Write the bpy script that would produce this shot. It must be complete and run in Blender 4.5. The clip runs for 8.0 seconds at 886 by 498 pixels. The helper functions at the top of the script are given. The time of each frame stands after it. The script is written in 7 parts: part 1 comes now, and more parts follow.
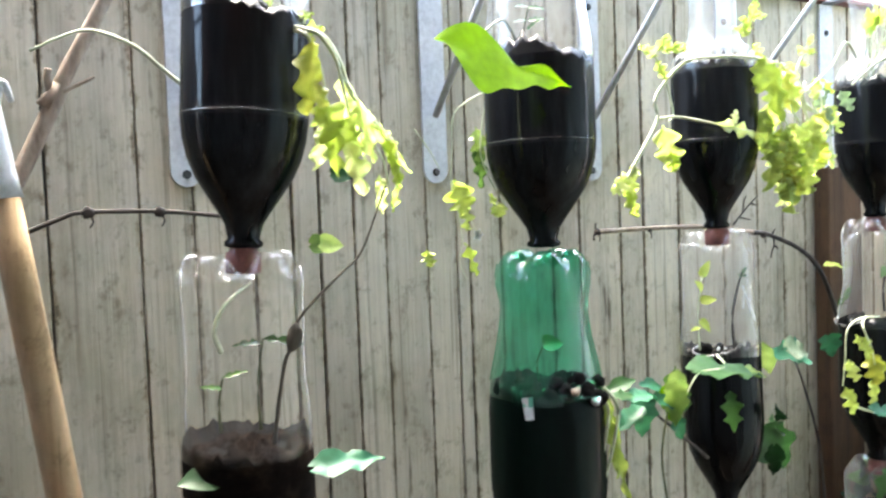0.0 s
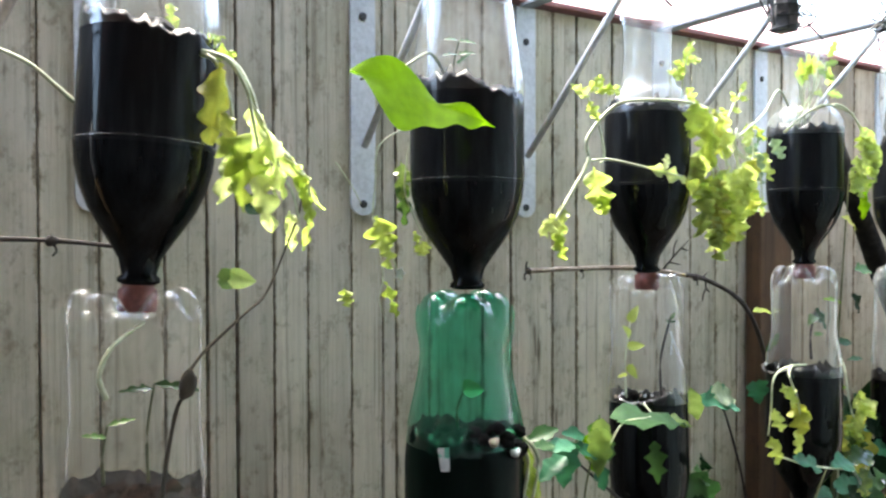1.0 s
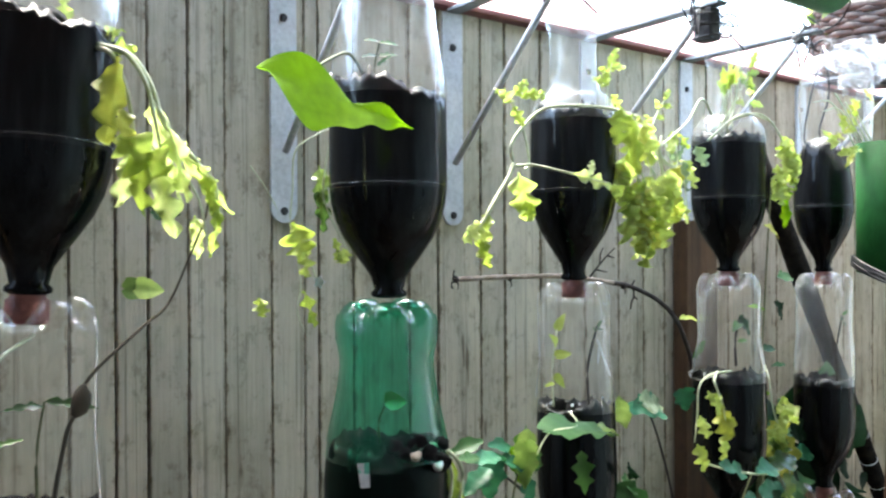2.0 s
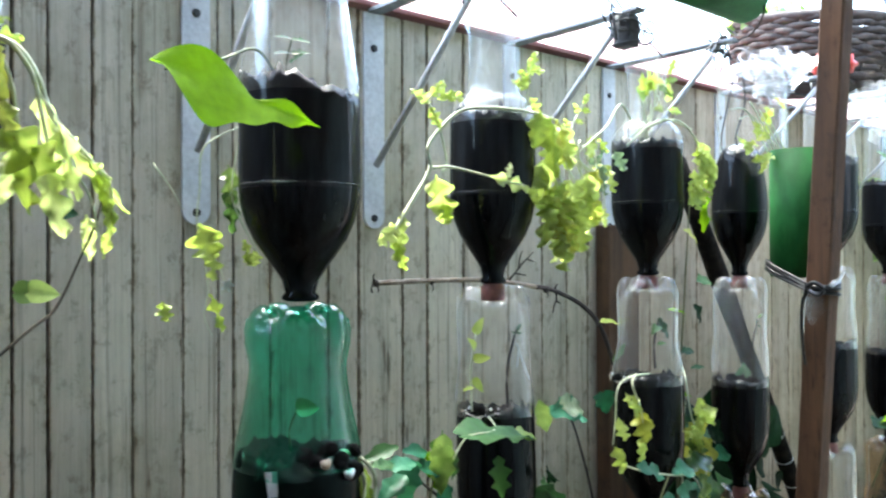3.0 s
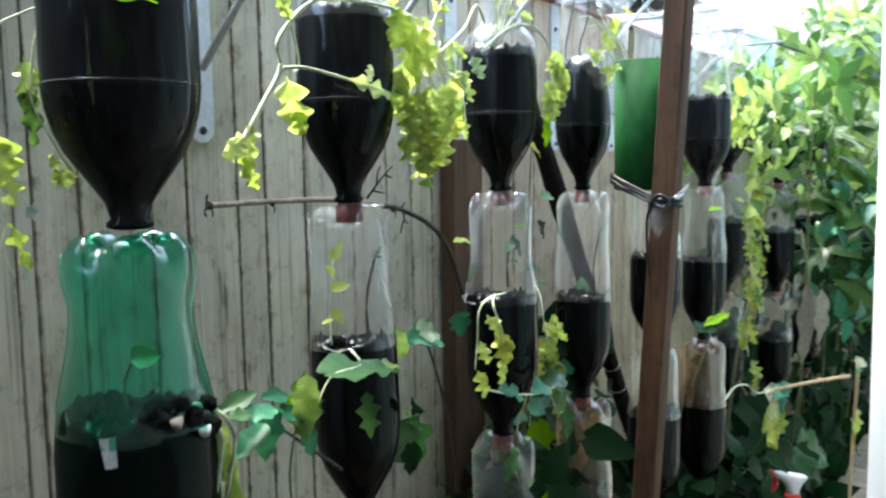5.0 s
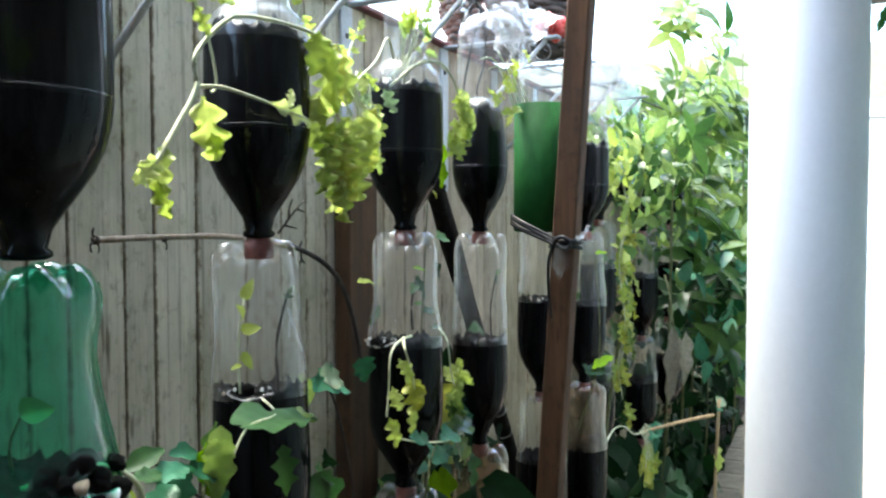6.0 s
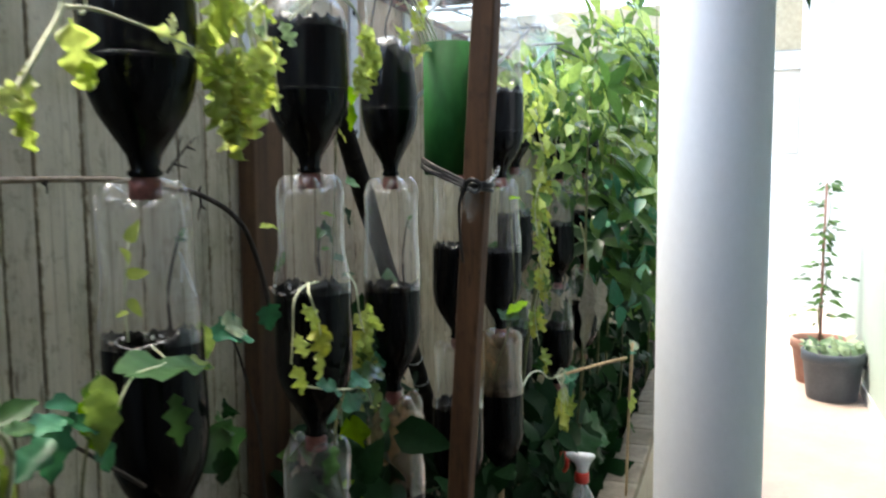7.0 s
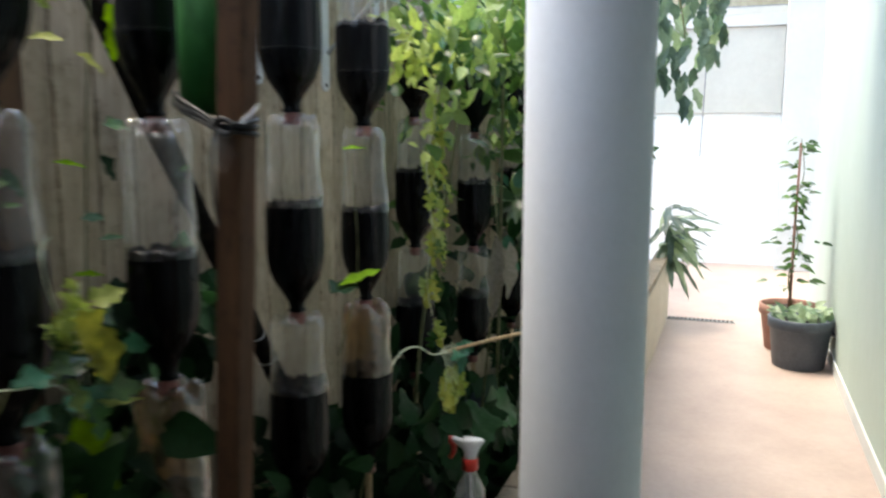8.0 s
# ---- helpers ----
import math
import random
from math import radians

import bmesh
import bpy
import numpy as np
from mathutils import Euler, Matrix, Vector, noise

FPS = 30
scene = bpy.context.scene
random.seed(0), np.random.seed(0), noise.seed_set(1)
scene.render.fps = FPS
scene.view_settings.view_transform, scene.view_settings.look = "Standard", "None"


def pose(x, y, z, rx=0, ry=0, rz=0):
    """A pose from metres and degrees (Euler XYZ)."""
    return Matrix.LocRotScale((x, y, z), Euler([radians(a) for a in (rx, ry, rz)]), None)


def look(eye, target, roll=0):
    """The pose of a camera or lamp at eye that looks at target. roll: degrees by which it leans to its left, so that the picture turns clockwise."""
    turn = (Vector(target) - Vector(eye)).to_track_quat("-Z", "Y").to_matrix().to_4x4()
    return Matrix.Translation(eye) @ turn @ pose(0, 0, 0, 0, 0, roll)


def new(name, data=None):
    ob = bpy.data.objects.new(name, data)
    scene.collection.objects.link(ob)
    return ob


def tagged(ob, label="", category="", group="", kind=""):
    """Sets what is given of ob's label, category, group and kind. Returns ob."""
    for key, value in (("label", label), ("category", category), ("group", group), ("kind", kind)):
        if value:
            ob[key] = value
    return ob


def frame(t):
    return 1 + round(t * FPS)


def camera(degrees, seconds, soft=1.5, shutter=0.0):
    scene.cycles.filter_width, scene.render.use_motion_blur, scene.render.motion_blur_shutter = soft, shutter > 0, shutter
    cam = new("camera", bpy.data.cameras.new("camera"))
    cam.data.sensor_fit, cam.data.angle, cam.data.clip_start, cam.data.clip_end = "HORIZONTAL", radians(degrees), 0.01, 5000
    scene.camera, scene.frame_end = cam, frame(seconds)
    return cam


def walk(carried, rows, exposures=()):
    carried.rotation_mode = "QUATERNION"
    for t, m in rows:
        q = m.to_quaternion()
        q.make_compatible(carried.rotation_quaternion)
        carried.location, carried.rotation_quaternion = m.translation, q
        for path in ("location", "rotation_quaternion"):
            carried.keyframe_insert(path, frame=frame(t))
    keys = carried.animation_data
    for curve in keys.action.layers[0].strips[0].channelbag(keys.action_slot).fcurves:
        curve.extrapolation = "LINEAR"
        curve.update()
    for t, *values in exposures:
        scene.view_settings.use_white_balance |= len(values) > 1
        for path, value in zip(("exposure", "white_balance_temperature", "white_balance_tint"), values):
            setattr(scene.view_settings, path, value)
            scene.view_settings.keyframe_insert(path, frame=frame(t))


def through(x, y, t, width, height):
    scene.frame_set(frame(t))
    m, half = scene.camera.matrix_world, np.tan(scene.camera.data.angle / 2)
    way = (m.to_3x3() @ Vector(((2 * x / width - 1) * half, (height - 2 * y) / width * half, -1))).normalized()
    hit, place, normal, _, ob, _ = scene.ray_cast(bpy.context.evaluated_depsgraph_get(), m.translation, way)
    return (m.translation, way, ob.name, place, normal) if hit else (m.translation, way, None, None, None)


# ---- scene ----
cam = camera(57.56, 8.0, soft=2.3, shutter=0.5)
PATH = [
    (0, (0.018, -0.041, 1.655, 87.53, 2.15, 61.83)),
    (0.5, (0.009, -0.018, 1.666, 88.48, 0.75, 60.19)),
    (1, (0.000, 0.000, 1.670, 89.07, 0.13, 58.15)),
    (1.5, (-0.012, 0.011, 1.671, 89.29, 0.09, 55.76)),
    (1.7, (-0.013, 0.018, 1.667, 89.57, 0.20, 54.87)),
    (2.8, (-0.003, 0.046, 1.663, 90.29, 0.18, 50.47)),
    (3, (-0.008, 0.052, 1.662, 90.27, 0.18, 49.29)),
    (3.5, (-0.004, 0.067, 1.663, 89.12, -0.04, 47.26)),
    (4, (-0.009, 0.081, 1.675, 85.90, -0.90, 44.74)),
    (4.2, (-0.000, 0.082, 1.667, 84.82, -0.57, 43.88)),
    (5.3, (-0.164, 0.084, 1.657, 85.22, 0.88, 31.52)),
    (5.5, (-0.181, 0.087, 1.661, 85.96, 0.49, 28.95)),
    (6, (-0.195, 0.085, 1.644, 87.83, 0.08, 25.42)),
    (6.5, (-0.191, 0.079, 1.638, 86.58, 0.20, 22.90)),
    (7, (-0.187, 0.117, 1.627, 84.58, 0.52, 19.95)),
    (7.5, (-0.130, 0.251, 1.617, 82.71, 0.38, 19.63)),
    (8, (-0.001, 0.444, 1.603, 81.69, -0.02, 19.73)),
]
walk(cam, [(t, pose(*p)) for t, p in PATH], exposures=[(0.0, 4.75, 6700, 5), (0.5, 4.2, 6700, 4), (1.0, 4.18, 6700, 4), (1.5, 4.15, 6600, 3), (3.0, 4.1, 6150, -1), (3.5, 4.05, 6050, -2), (4.0, 3.75, 6100, -2), (5.5, 4.05, 6300, -2), (6.0, 3.62, 6400, -1), (6.5, 3.3, 6600, 0), (7.0, 3.22, 6900, 2), (7.5, 3.03, 7000, 2), (8.0, 2.66, 7000, 3)])

# ---- light: bright overcast sky over the garden ----
SUN_EL, SUN_AZ = radians(70), radians(-80)
world = bpy.data.worlds.new("sky")
scene.world = world
world.use_nodes = True
wn = world.node_tree
sky = wn.nodes.new("ShaderNodeTexSky")
sky.sky_type = "NISHITA"
sky.sun_disc = False
sky.sun_elevation = SUN_EL
sky.sun_rotation = SUN_AZ
sky.air_density, sky.dust_density, sky.ozone_density = 1.0, 3.0, 1.0
wn.links.new(sky.outputs[0], wn.nodes["Background"].inputs[0])
wn.nodes["Background"].inputs[1].default_value = 0.15
sun = new("sun", bpy.data.lights.new("sun", "SUN"))
sun.data.energy, sun.data.angle, sun.data.color = 0.5, radians(20), (1.0, 0.96, 0.9)
sun.matrix_world = look((0, 0, 6), (0 - math.sin(SUN_AZ) * math.cos(SUN_EL), 0 - math.cos(SUN_AZ) * math.cos(SUN_EL), 6 - math.sin(SUN_EL)))


# ---- materials ----
def shader(name):
    m = bpy.data.materials.new(name)
    m.use_nodes = True
    nt = m.node_tree
    return m, nt, nt.nodes["Principled BSDF"]


def node(nt, kind, **values):
    n = nt.nodes.new(kind)
    for key, value in values.items():
        n.inputs[key.replace("_", " ")].default_value = value
    return n


def ramp(nt, source, stops):
    r = nt.nodes.new("ShaderNodeValToRGB")
    e = r.color_ramp.elements
    e[0].position, e[0].color = stops[0][0], (*stops[0][1], 1)
    e[1].position, e[1].color = stops[-1][0], (*stops[-1][1], 1)
    for p, c in stops[1:-1]:
        e.new(p).color = (*c, 1)
    nt.links.new(source, r.inputs[0])
    return r.outputs[0]


def mixed(nt, kind, fac, a, b):
    m = nt.nodes.new("ShaderNodeMix")
    m.data_type, m.blend_type = "RGBA", kind
    for socket, value in ((m.inputs[0], fac), (m.inputs[6], a), (m.inputs[7], b)):
        if hasattr(value, "links"):
            nt.links.new(value, socket)
        elif isinstance(value, tuple):
            socket.default_value = (*value, 1)
        else:
            socket.default_value = value
    return m.outputs[2]


def coords(nt, scale):
    tc = nt.nodes.new("ShaderNodeTexCoord")
    mp = nt.nodes.new("ShaderNodeMapping")
    mp.inputs["Scale"].default_value = scale
    nt.links.new(tc.outputs["Object"], mp.inputs[0])
    return mp.outputs[0]


def bumped(nt, bsdf, height, strength, distance):
    b = node(nt, "ShaderNodeBump", Strength=strength, Distance=distance)
    nt.links.new(height, b.inputs["Height"])
    nt.links.new(b.outputs[0], bsdf.inputs["Normal"])


def grainy(name, dark, mid, light, scale=(20, 20, 20), fine=4.0, rough=0.8, bump=0.4, distance=0.003, vary=0.0, metal=0.0, soft=0.7):
    """A surface with two scales of blotches and a fine relief."""
    m, nt, bsdf = shader(name)
    at = coords(nt, scale)
    big = node(nt, "ShaderNodeTexNoise", Scale=1.0, Detail=5.0, Roughness=0.6)
    small = node(nt, "ShaderNodeTexNoise", Scale=fine, Detail=6.0, Roughness=0.7)
    nt.links.new(at, big.inputs["Vector"])
    nt.links.new(at, small.inputs["Vector"])
    c1 = ramp(nt, big.outputs[0], [(0.3, dark), (0.5, mid), (0.72, light)])
    c2 = ramp(nt, small.outputs[0], [(0.3, (0.62, 0.62, 0.62)), (0.62, (1, 1, 1))])
    c = mixed(nt, "MULTIPLY", soft, c1, c2)
    if vary:
        info = nt.nodes.new("ShaderNodeObjectInfo")
        v = ramp(nt, info.outputs["Random"], [(0, (1 - vary, 1 - vary, 1 - vary * 1.1)), (1, (1 + vary * 0.6,) * 3)])
        c = mixed(nt, "MULTIPLY", 1.0, c, v)
    nt.links.new(c, bsdf.inputs["Base Color"])
    bsdf.inputs["Roughness"].default_value = rough
    bsdf.inputs["Metallic"].default_value = metal
    if bump:
        bumped(nt, bsdf, small.outputs[0], bump, distance)
    return m


def plank_material(name, dark, mid, light, stain, vary, edges=False):
    """Weathered boards: long grain, dark splits and grey-green damp stains."""
    m, nt, bsdf = shader(name)
    tc = nt.nodes.new("ShaderNodeTexCoord")
    geo = nt.nodes.new("ShaderNodeNewGeometry")
    info = nt.nodes.new("ShaderNodeObjectInfo")
    shift = nt.nodes.new("ShaderNodeVectorMath")
    shift.operation = "MULTIPLY_ADD"
    nt.links.new(info.outputs["Random"], shift.inputs[0])
    shift.inputs[1].default_value = (17.0, 31.0, 11.0)
    nt.links.new(geo.outputs["Position"], shift.inputs[2])
    layers = []
    for scale, detail in (((34, 34, 2.6), 6.0), ((180, 180, 5.0), 4.0), ((9, 9, 3.0), 5.0), ((45, 45, 7.0), 3.0)):
        mp = nt.nodes.new("ShaderNodeMapping")
        mp.inputs["Scale"].default_value = scale
        nt.links.new(shift.outputs[0], mp.inputs[0])
        n = node(nt, "ShaderNodeTexNoise", Scale=1.0, Detail=detail, Roughness=0.65)
        nt.links.new(mp.outputs[0], n.inputs["Vector"])
        layers.append(n.outputs[0])
    c = ramp(nt, layers[0], [(0.22, dark), (0.46, mid), (0.75, light)])
    c = mixed(nt, "MULTIPLY", 0.25, c, ramp(nt, layers[1], [(0.33, (0.5, 0.47, 0.42)), (0.55, (1, 1, 1))]))
    c = mixed(nt, "MIX", ramp(nt, layers[2], [(0.5, (0, 0, 0)), (0.72, (0.6, 0.6, 0.6))]), c, stain)
    c = mixed(nt, "MULTIPLY", 0.75, c, ramp(nt, layers[3], [(0.27, (0.25, 0.22, 0.18)), (0.335, (1, 1, 1))]))
    mp = nt.nodes.new("ShaderNodeMapping")
    mp.inputs["Scale"].default_value = (190, 190, 2.2)
    nt.links.new(shift.outputs[0], mp.inputs[0])
    split = node(nt, "ShaderNodeTexNoise", Scale=1.0, Detail=2.0, Roughness=0.5)
    nt.links.new(mp.outputs[0], split.inputs["Vector"])
    c = mixed(nt, "MULTIPLY", 0.35, c, ramp(nt, split.outputs[0], [(0.31, (0.12, 0.105, 0.085)), (0.345, (1, 1, 1))]))
    spots = nt.nodes.new("ShaderNodeMapping")
    spots.inputs["Scale"].default_value = (52, 52, 34)
    nt.links.new(shift.outputs[0], spots.inputs[0])
    mould = node(nt, "ShaderNodeTexNoise", Scale=1.0, Detail=5.0, Roughness=0.75)
    nt.links.new(spots.outputs[0], mould.inputs["Vector"])
    c = mixed(nt, "MULTIPLY", 0.7, c, ramp(nt, mould.outputs[0], [(0.34, (0.5, 0.48, 0.43)), (0.46, (1, 1, 1)), (0.7, (1.08, 1.08, 1.08))]))
    for scale, low, high, dark_tone, fac in (((75, 75, 1.5), 0.36, 0.43, (0.3, 0.28, 0.24), 0.5), ((7, 7, 5), 0.46, 0.62, (0.7, 0.71, 0.64), 0.75), ((30, 30, 12), 0.3, 0.4, (0.5, 0.5, 0.44), 0.55)):
        mp = nt.nodes.new("ShaderNodeMapping")
        mp.inputs["Scale"].default_value = scale
        nt.links.new(shift.outputs[0] if scale[0] > 10 else geo.outputs["Position"], mp.inputs[0])
        n = node(nt, "ShaderNodeTexNoise", Scale=1.0, Detail=6.0, Roughness=0.7)
        nt.links.new(mp.outputs[0], n.inputs["Vector"])
        stops = [(low, dark_tone), (high, (1, 1, 1))] if scale[0] > 10 else [(low, (1, 1, 1)), (high, dark_tone)]
        c = mixed(nt, "MULTIPLY", fac, c, ramp(nt, n.outputs[0], stops))
    if edges:
        apart = nt.nodes.new("ShaderNodeSeparateXYZ")
        nt.links.new(tc.outputs["Generated"], apart.inputs[0])
        steps = [("SUBTRACT", 0.5), ("ABSOLUTE", 0.0), ("MULTIPLY", 2.0)]
        value = apart.outputs["Y"]
        for kind, number in steps:
            s = nt.nodes.new("ShaderNodeMath")
            s.operation = kind
            s.inputs[1].default_value = number
            nt.links.new(value, s.inputs[0])
            value = s.outputs[0]
        rag = nt.nodes.new("ShaderNodeMath")
        rag.operation = "MULTIPLY_ADD"
        rag.inputs[1].default_value = -0.6
        nt.links.new(mould.outputs[0], rag.inputs[0])
        nt.links.new(value, rag.inputs[2])
        c = mixed(nt, "MULTIPLY", 0.8, c, ramp(nt, rag.outputs[0], [(0.0, (1, 1, 1)), (0.62, (1, 1, 1)), (0.66, (0.62, 0.56, 0.47)), (0.7, (0.36, 0.31, 0.25))]))
    v = ramp(nt, info.outputs["Random"], [(0, (1 - vary, 1 - vary, 1 - vary)), (0.5, (1, 0.99, 0.96)), (1, (1 + vary * 0.5,) * 3)])
    c = mixed(nt, "MULTIPLY", 1.0, c, v)
    nt.links.new(c, bsdf.inputs["Base Color"])
    bsdf.inputs["Roughness"].default_value = 0.85
    bumped(nt, bsdf, layers[1], 0.5, 0.002)
    return m


def plastic(name, tint, haze, gloss=0.9, least=0.09):
    """Thin clear bottle plastic: see-through, faintly hazy, with glossy film."""
    m, nt, bsdf = shader(name)
    out = nt.nodes["Material Output"]
    clear = nt.nodes.new("ShaderNodeBsdfTransparent")
    clear.inputs[0].default_value = (*tint, 1)
    fog = nt.nodes.new("ShaderNodeBsdfTranslucent")
    fog.inputs[0].default_value = (min(1, tint[0] * 0.95), min(1, tint[1] * 0.95), min(1, tint[2] * 0.95), 1)
    dif = nt.nodes.new("ShaderNodeBsdfDiffuse")
    dif.inputs[0].default_value = fog.inputs[0].default_value
    half = nt.nodes.new("ShaderNodeMixShader")
    half.inputs[0].default_value = 0.5
    nt.links.new(fog.outputs[0], half.inputs[1])
    nt.links.new(dif.outputs[0], half.inputs[2])
    at = coords(nt, (28, 28, 14))
    n = node(nt, "ShaderNodeTexNoise", Scale=1.0, Detail=5.0, Roughness=0.65)
    nt.links.new(at, n.inputs["Vector"])
    amount = ramp(nt, n.outputs[0], [(0.35, (haze * 0.35,) * 3), (0.75, (haze * 1.8,) * 3)])
    body = nt.nodes.new("ShaderNodeMixShader")
    nt.links.new(amount, body.inputs[0])
    nt.links.new(clear.outputs[0], body.inputs[1])
    nt.links.new(half.outputs[0], body.inputs[2])
    shine = nt.nodes.new("ShaderNodeBsdfGlossy")
    shine.inputs["Roughness"].default_value = 0.045
    shine.inputs[0].default_value = (1, 1, 1, 1)
    fr = node(nt, "ShaderNodeLayerWeight", Blend=0.5)
    steep = nt.nodes.new("ShaderNodeMath")
    steep.operation = "POWER"
    steep.inputs[1].default_value = 2.6
    nt.links.new(fr.outputs["Facing"], steep.inputs[0])
    k = nt.nodes.new("ShaderNodeMath")
    k.operation = "MULTIPLY_ADD"
    k.inputs[1].default_value = gloss * 0.85
    k.inputs[2].default_value = least
    nt.links.new(steep.outputs[0], k.inputs[0])
    wave = node(nt, "ShaderNodeBump", Strength=0.5, Distance=0.005)
    nt.links.new(n.outputs[0], wave.inputs["Height"])
    nt.links.new(wave.outputs[0], shine.inputs["Normal"])
    top = nt.nodes.new("ShaderNodeMixShader")
    nt.links.new(k.outputs[0], top.inputs[0])
    nt.links.new(body.outputs[0], top.inputs[1])
    nt.links.new(shine.outputs[0], top.inputs[2])
    nt.links.new(top.outputs[0], out.inputs[0])
    nt.nodes.remove(bsdf)
    return m


def leaf_material(name, low, high, through=0.45, rough=0.45, veins=True):
    """Leaves: green that varies from leaf to leaf, light shining through, a waxy film."""
    m, nt, bsdf = shader(name)
    out = nt.nodes["Material Output"]
    geo = nt.nodes.new("ShaderNodeNewGeometry")
    info = nt.nodes.new("ShaderNodeObjectInfo")
    add = nt.nodes.new("ShaderNodeMath")
    add.operation = "ADD"
    nt.links.new(geo.outputs["Random Per Island"], add.inputs[0])
    nt.links.new(info.outputs["Random"], add.inputs[1])
    frac = nt.nodes.new("ShaderNodeMath")
    frac.operation = "FRACT"
    nt.links.new(add.outputs[0], frac.inputs[0])
    mid = tuple((a + b) / 2 for a, b in zip(low, high))
    c = ramp(nt, frac.outputs[0], [(0, low), (0.6, mid), (1, high)])
    n = node(nt, "ShaderNodeTexNoise", Scale=90.0, Detail=4.0)
    nt.links.new(geo.outputs["Position"], n.inputs["Vector"])
    c = mixed(nt, "MULTIPLY", 0.6, c, ramp(nt, n.outputs[0], [(0.3, (0.6, 0.65, 0.5)), (0.65, (1.1, 1.1, 1.05))]))
    nt.links.new(c, bsdf.inputs["Base Color"])
    bsdf.inputs["Roughness"].default_value = rough
    tr = nt.nodes.new("ShaderNodeBsdfTranslucent")
    warm = mixed(nt, "MULTIPLY", 1.0, c, (1.12, 1.2, 0.85))
    nt.links.new(warm, tr.inputs[0])
    mx = nt.nodes.new("ShaderNodeMixShader")
    mx.inputs[0].default_value = through
    nt.links.new(bsdf.outputs[0], mx.inputs[1])
    nt.links.new(tr.outputs[0], mx.inputs[2])
    nt.links.new(mx.outputs[0], out.inputs[0])
    if veins:
        bumped(nt, bsdf, n.outputs[0], 0.3, 0.002)
    return m


FENCE = plank_material("weathered_fence_board", (0.41, 0.37, 0.285), (0.545, 0.5, 0.395), (0.635, 0.585, 0.465), (0.33, 0.315, 0.24), 0.1, True)
TAN_FENCE = plank_material("tan_fence_board", (0.3, 0.24, 0.165), (0.44, 0.36, 0.26), (0.54, 0.45, 0.33), (0.22, 0.175, 0.12), 0.15, True)
BROWN_WOOD = plank_material("brown_timber", (0.045, 0.023, 0.009), (0.095, 0.048, 0.02), (0.15, 0.08, 0.036), (0.05, 0.029, 0.016), 0.1)
POST_WOOD = plank_material("red_brown_post_timber", (0.056, 0.025, 0.011), (0.112, 0.051, 0.022), (0.175, 0.085, 0.039), (0.06, 0.03, 0.015), 0.1)
BAMBOO = plank_material("pale_pole_wood", (0.3, 0.2, 0.11), (0.46, 0.32, 0.18), (0.58, 0.43, 0.26), (0.36, 0.25, 0.14), 0.1)
DARK_BACK = grainy("dark_fence_backing", (0.012, 0.011, 0.01), (0.02, 0.018, 0.015), (0.03, 0.027, 0.022), (15, 15, 4))
STRUT = grainy("grey_strut_steel", (0.5, 0.5, 0.49), (0.58, 0.58, 0.57), (0.64, 0.64, 0.62), (30, 30, 30), 6.0, 0.6, 0.1, 0.0005)
STEEL = grainy("galvanised_steel", (0.56, 0.59, 0.61), (0.64, 0.67, 0.69), (0.7, 0.725, 0.74), (25, 25, 25), 6.0, 0.5, 0.1, 0.0005, metal=0.1)
DULL_STEEL = grainy("grey_painted_steel", (0.22, 0.23, 0.24), (0.3, 0.31, 0.32), (0.38, 0.39, 0.4), (30, 30, 30), 6.0, 0.55, 0.1, 0.0005, metal=0.3)
SCREW = grainy("dark_screw_steel", (0.02, 0.02, 0.02), (0.04, 0.04, 0.04), (0.06, 0.06, 0.06), (200, 200, 200), 4.0, 0.5, metal=0.5)
SOIL = grainy("dark_potting_soil", (0.002, 0.002, 0.002), (0.0035, 0.0033, 0.0032), (0.012, 0.0095, 0.008), (38, 38, 30), 5.0, 0.75, 0.9, 0.004)
BROWN_SOIL = grainy("brown_crumbly_soil", (0.006, 0.0035, 0.0025), (0.013, 0.0075, 0.005), (0.035, 0.019, 0.013), (60, 60, 60), 5.0, 0.95, 1.0, 0.006)
BED_SOIL = grainy("garden_bed_soil", (0.012, 0.01, 0.008), (0.03, 0.023, 0.017), (0.06, 0.045, 0.03), (9, 9, 9), 8.0, 0.95, 1.0, 0.02)
CLEAR = plastic("clear_bottle_plastic", (0.985, 0.982, 0.978), 0.04, 1.0, 0.045)
CLEAREST = plastic("thin_clear_plastic", (0.99, 0.99, 0.985), 0.02, 0.55, 0.015)
MILKY = plastic("hazy_bottle_plastic", (0.93, 0.945, 0.95), 0.085, 0.4, 0.04)
FILM = plastic("clear_plastic_film", (0.94, 0.95, 0.96), 0.12, 1.0)
# Whitish plastic for cut edges and for the painted rim glints.
PALE_RIM = plastic("whitish_rim_plastic", (0.95, 0.95, 0.95), 0.4)
GREEN_CLEAR = plastic("green_bottle_plastic", (0.34, 0.79, 0.63), 0.035, 0.7, 0.045)
TEAL_CLEAR = plastic("teal_bottle_plastic", (0.72, 0.93, 0.88), 0.12)
TAN_CLEAR = plastic("silty_bottle_plastic", (0.7, 0.57, 0.41), 0.13)
RED_CAP = grainy("faded_red_cap_plastic", (0.18, 0.06, 0.05), (0.25, 0.09, 0.075), (0.32, 0.14, 0.12), (60, 60, 60), 4.0, 0.4, 0.0)
WHITE_EDGE = grainy("white_cut_plastic_edge", (0.6, 0.62, 0.62), (0.72, 0.74, 0.74), (0.82, 0.83, 0.83), (80, 80, 80), 4.0, 0.3, 0.0)
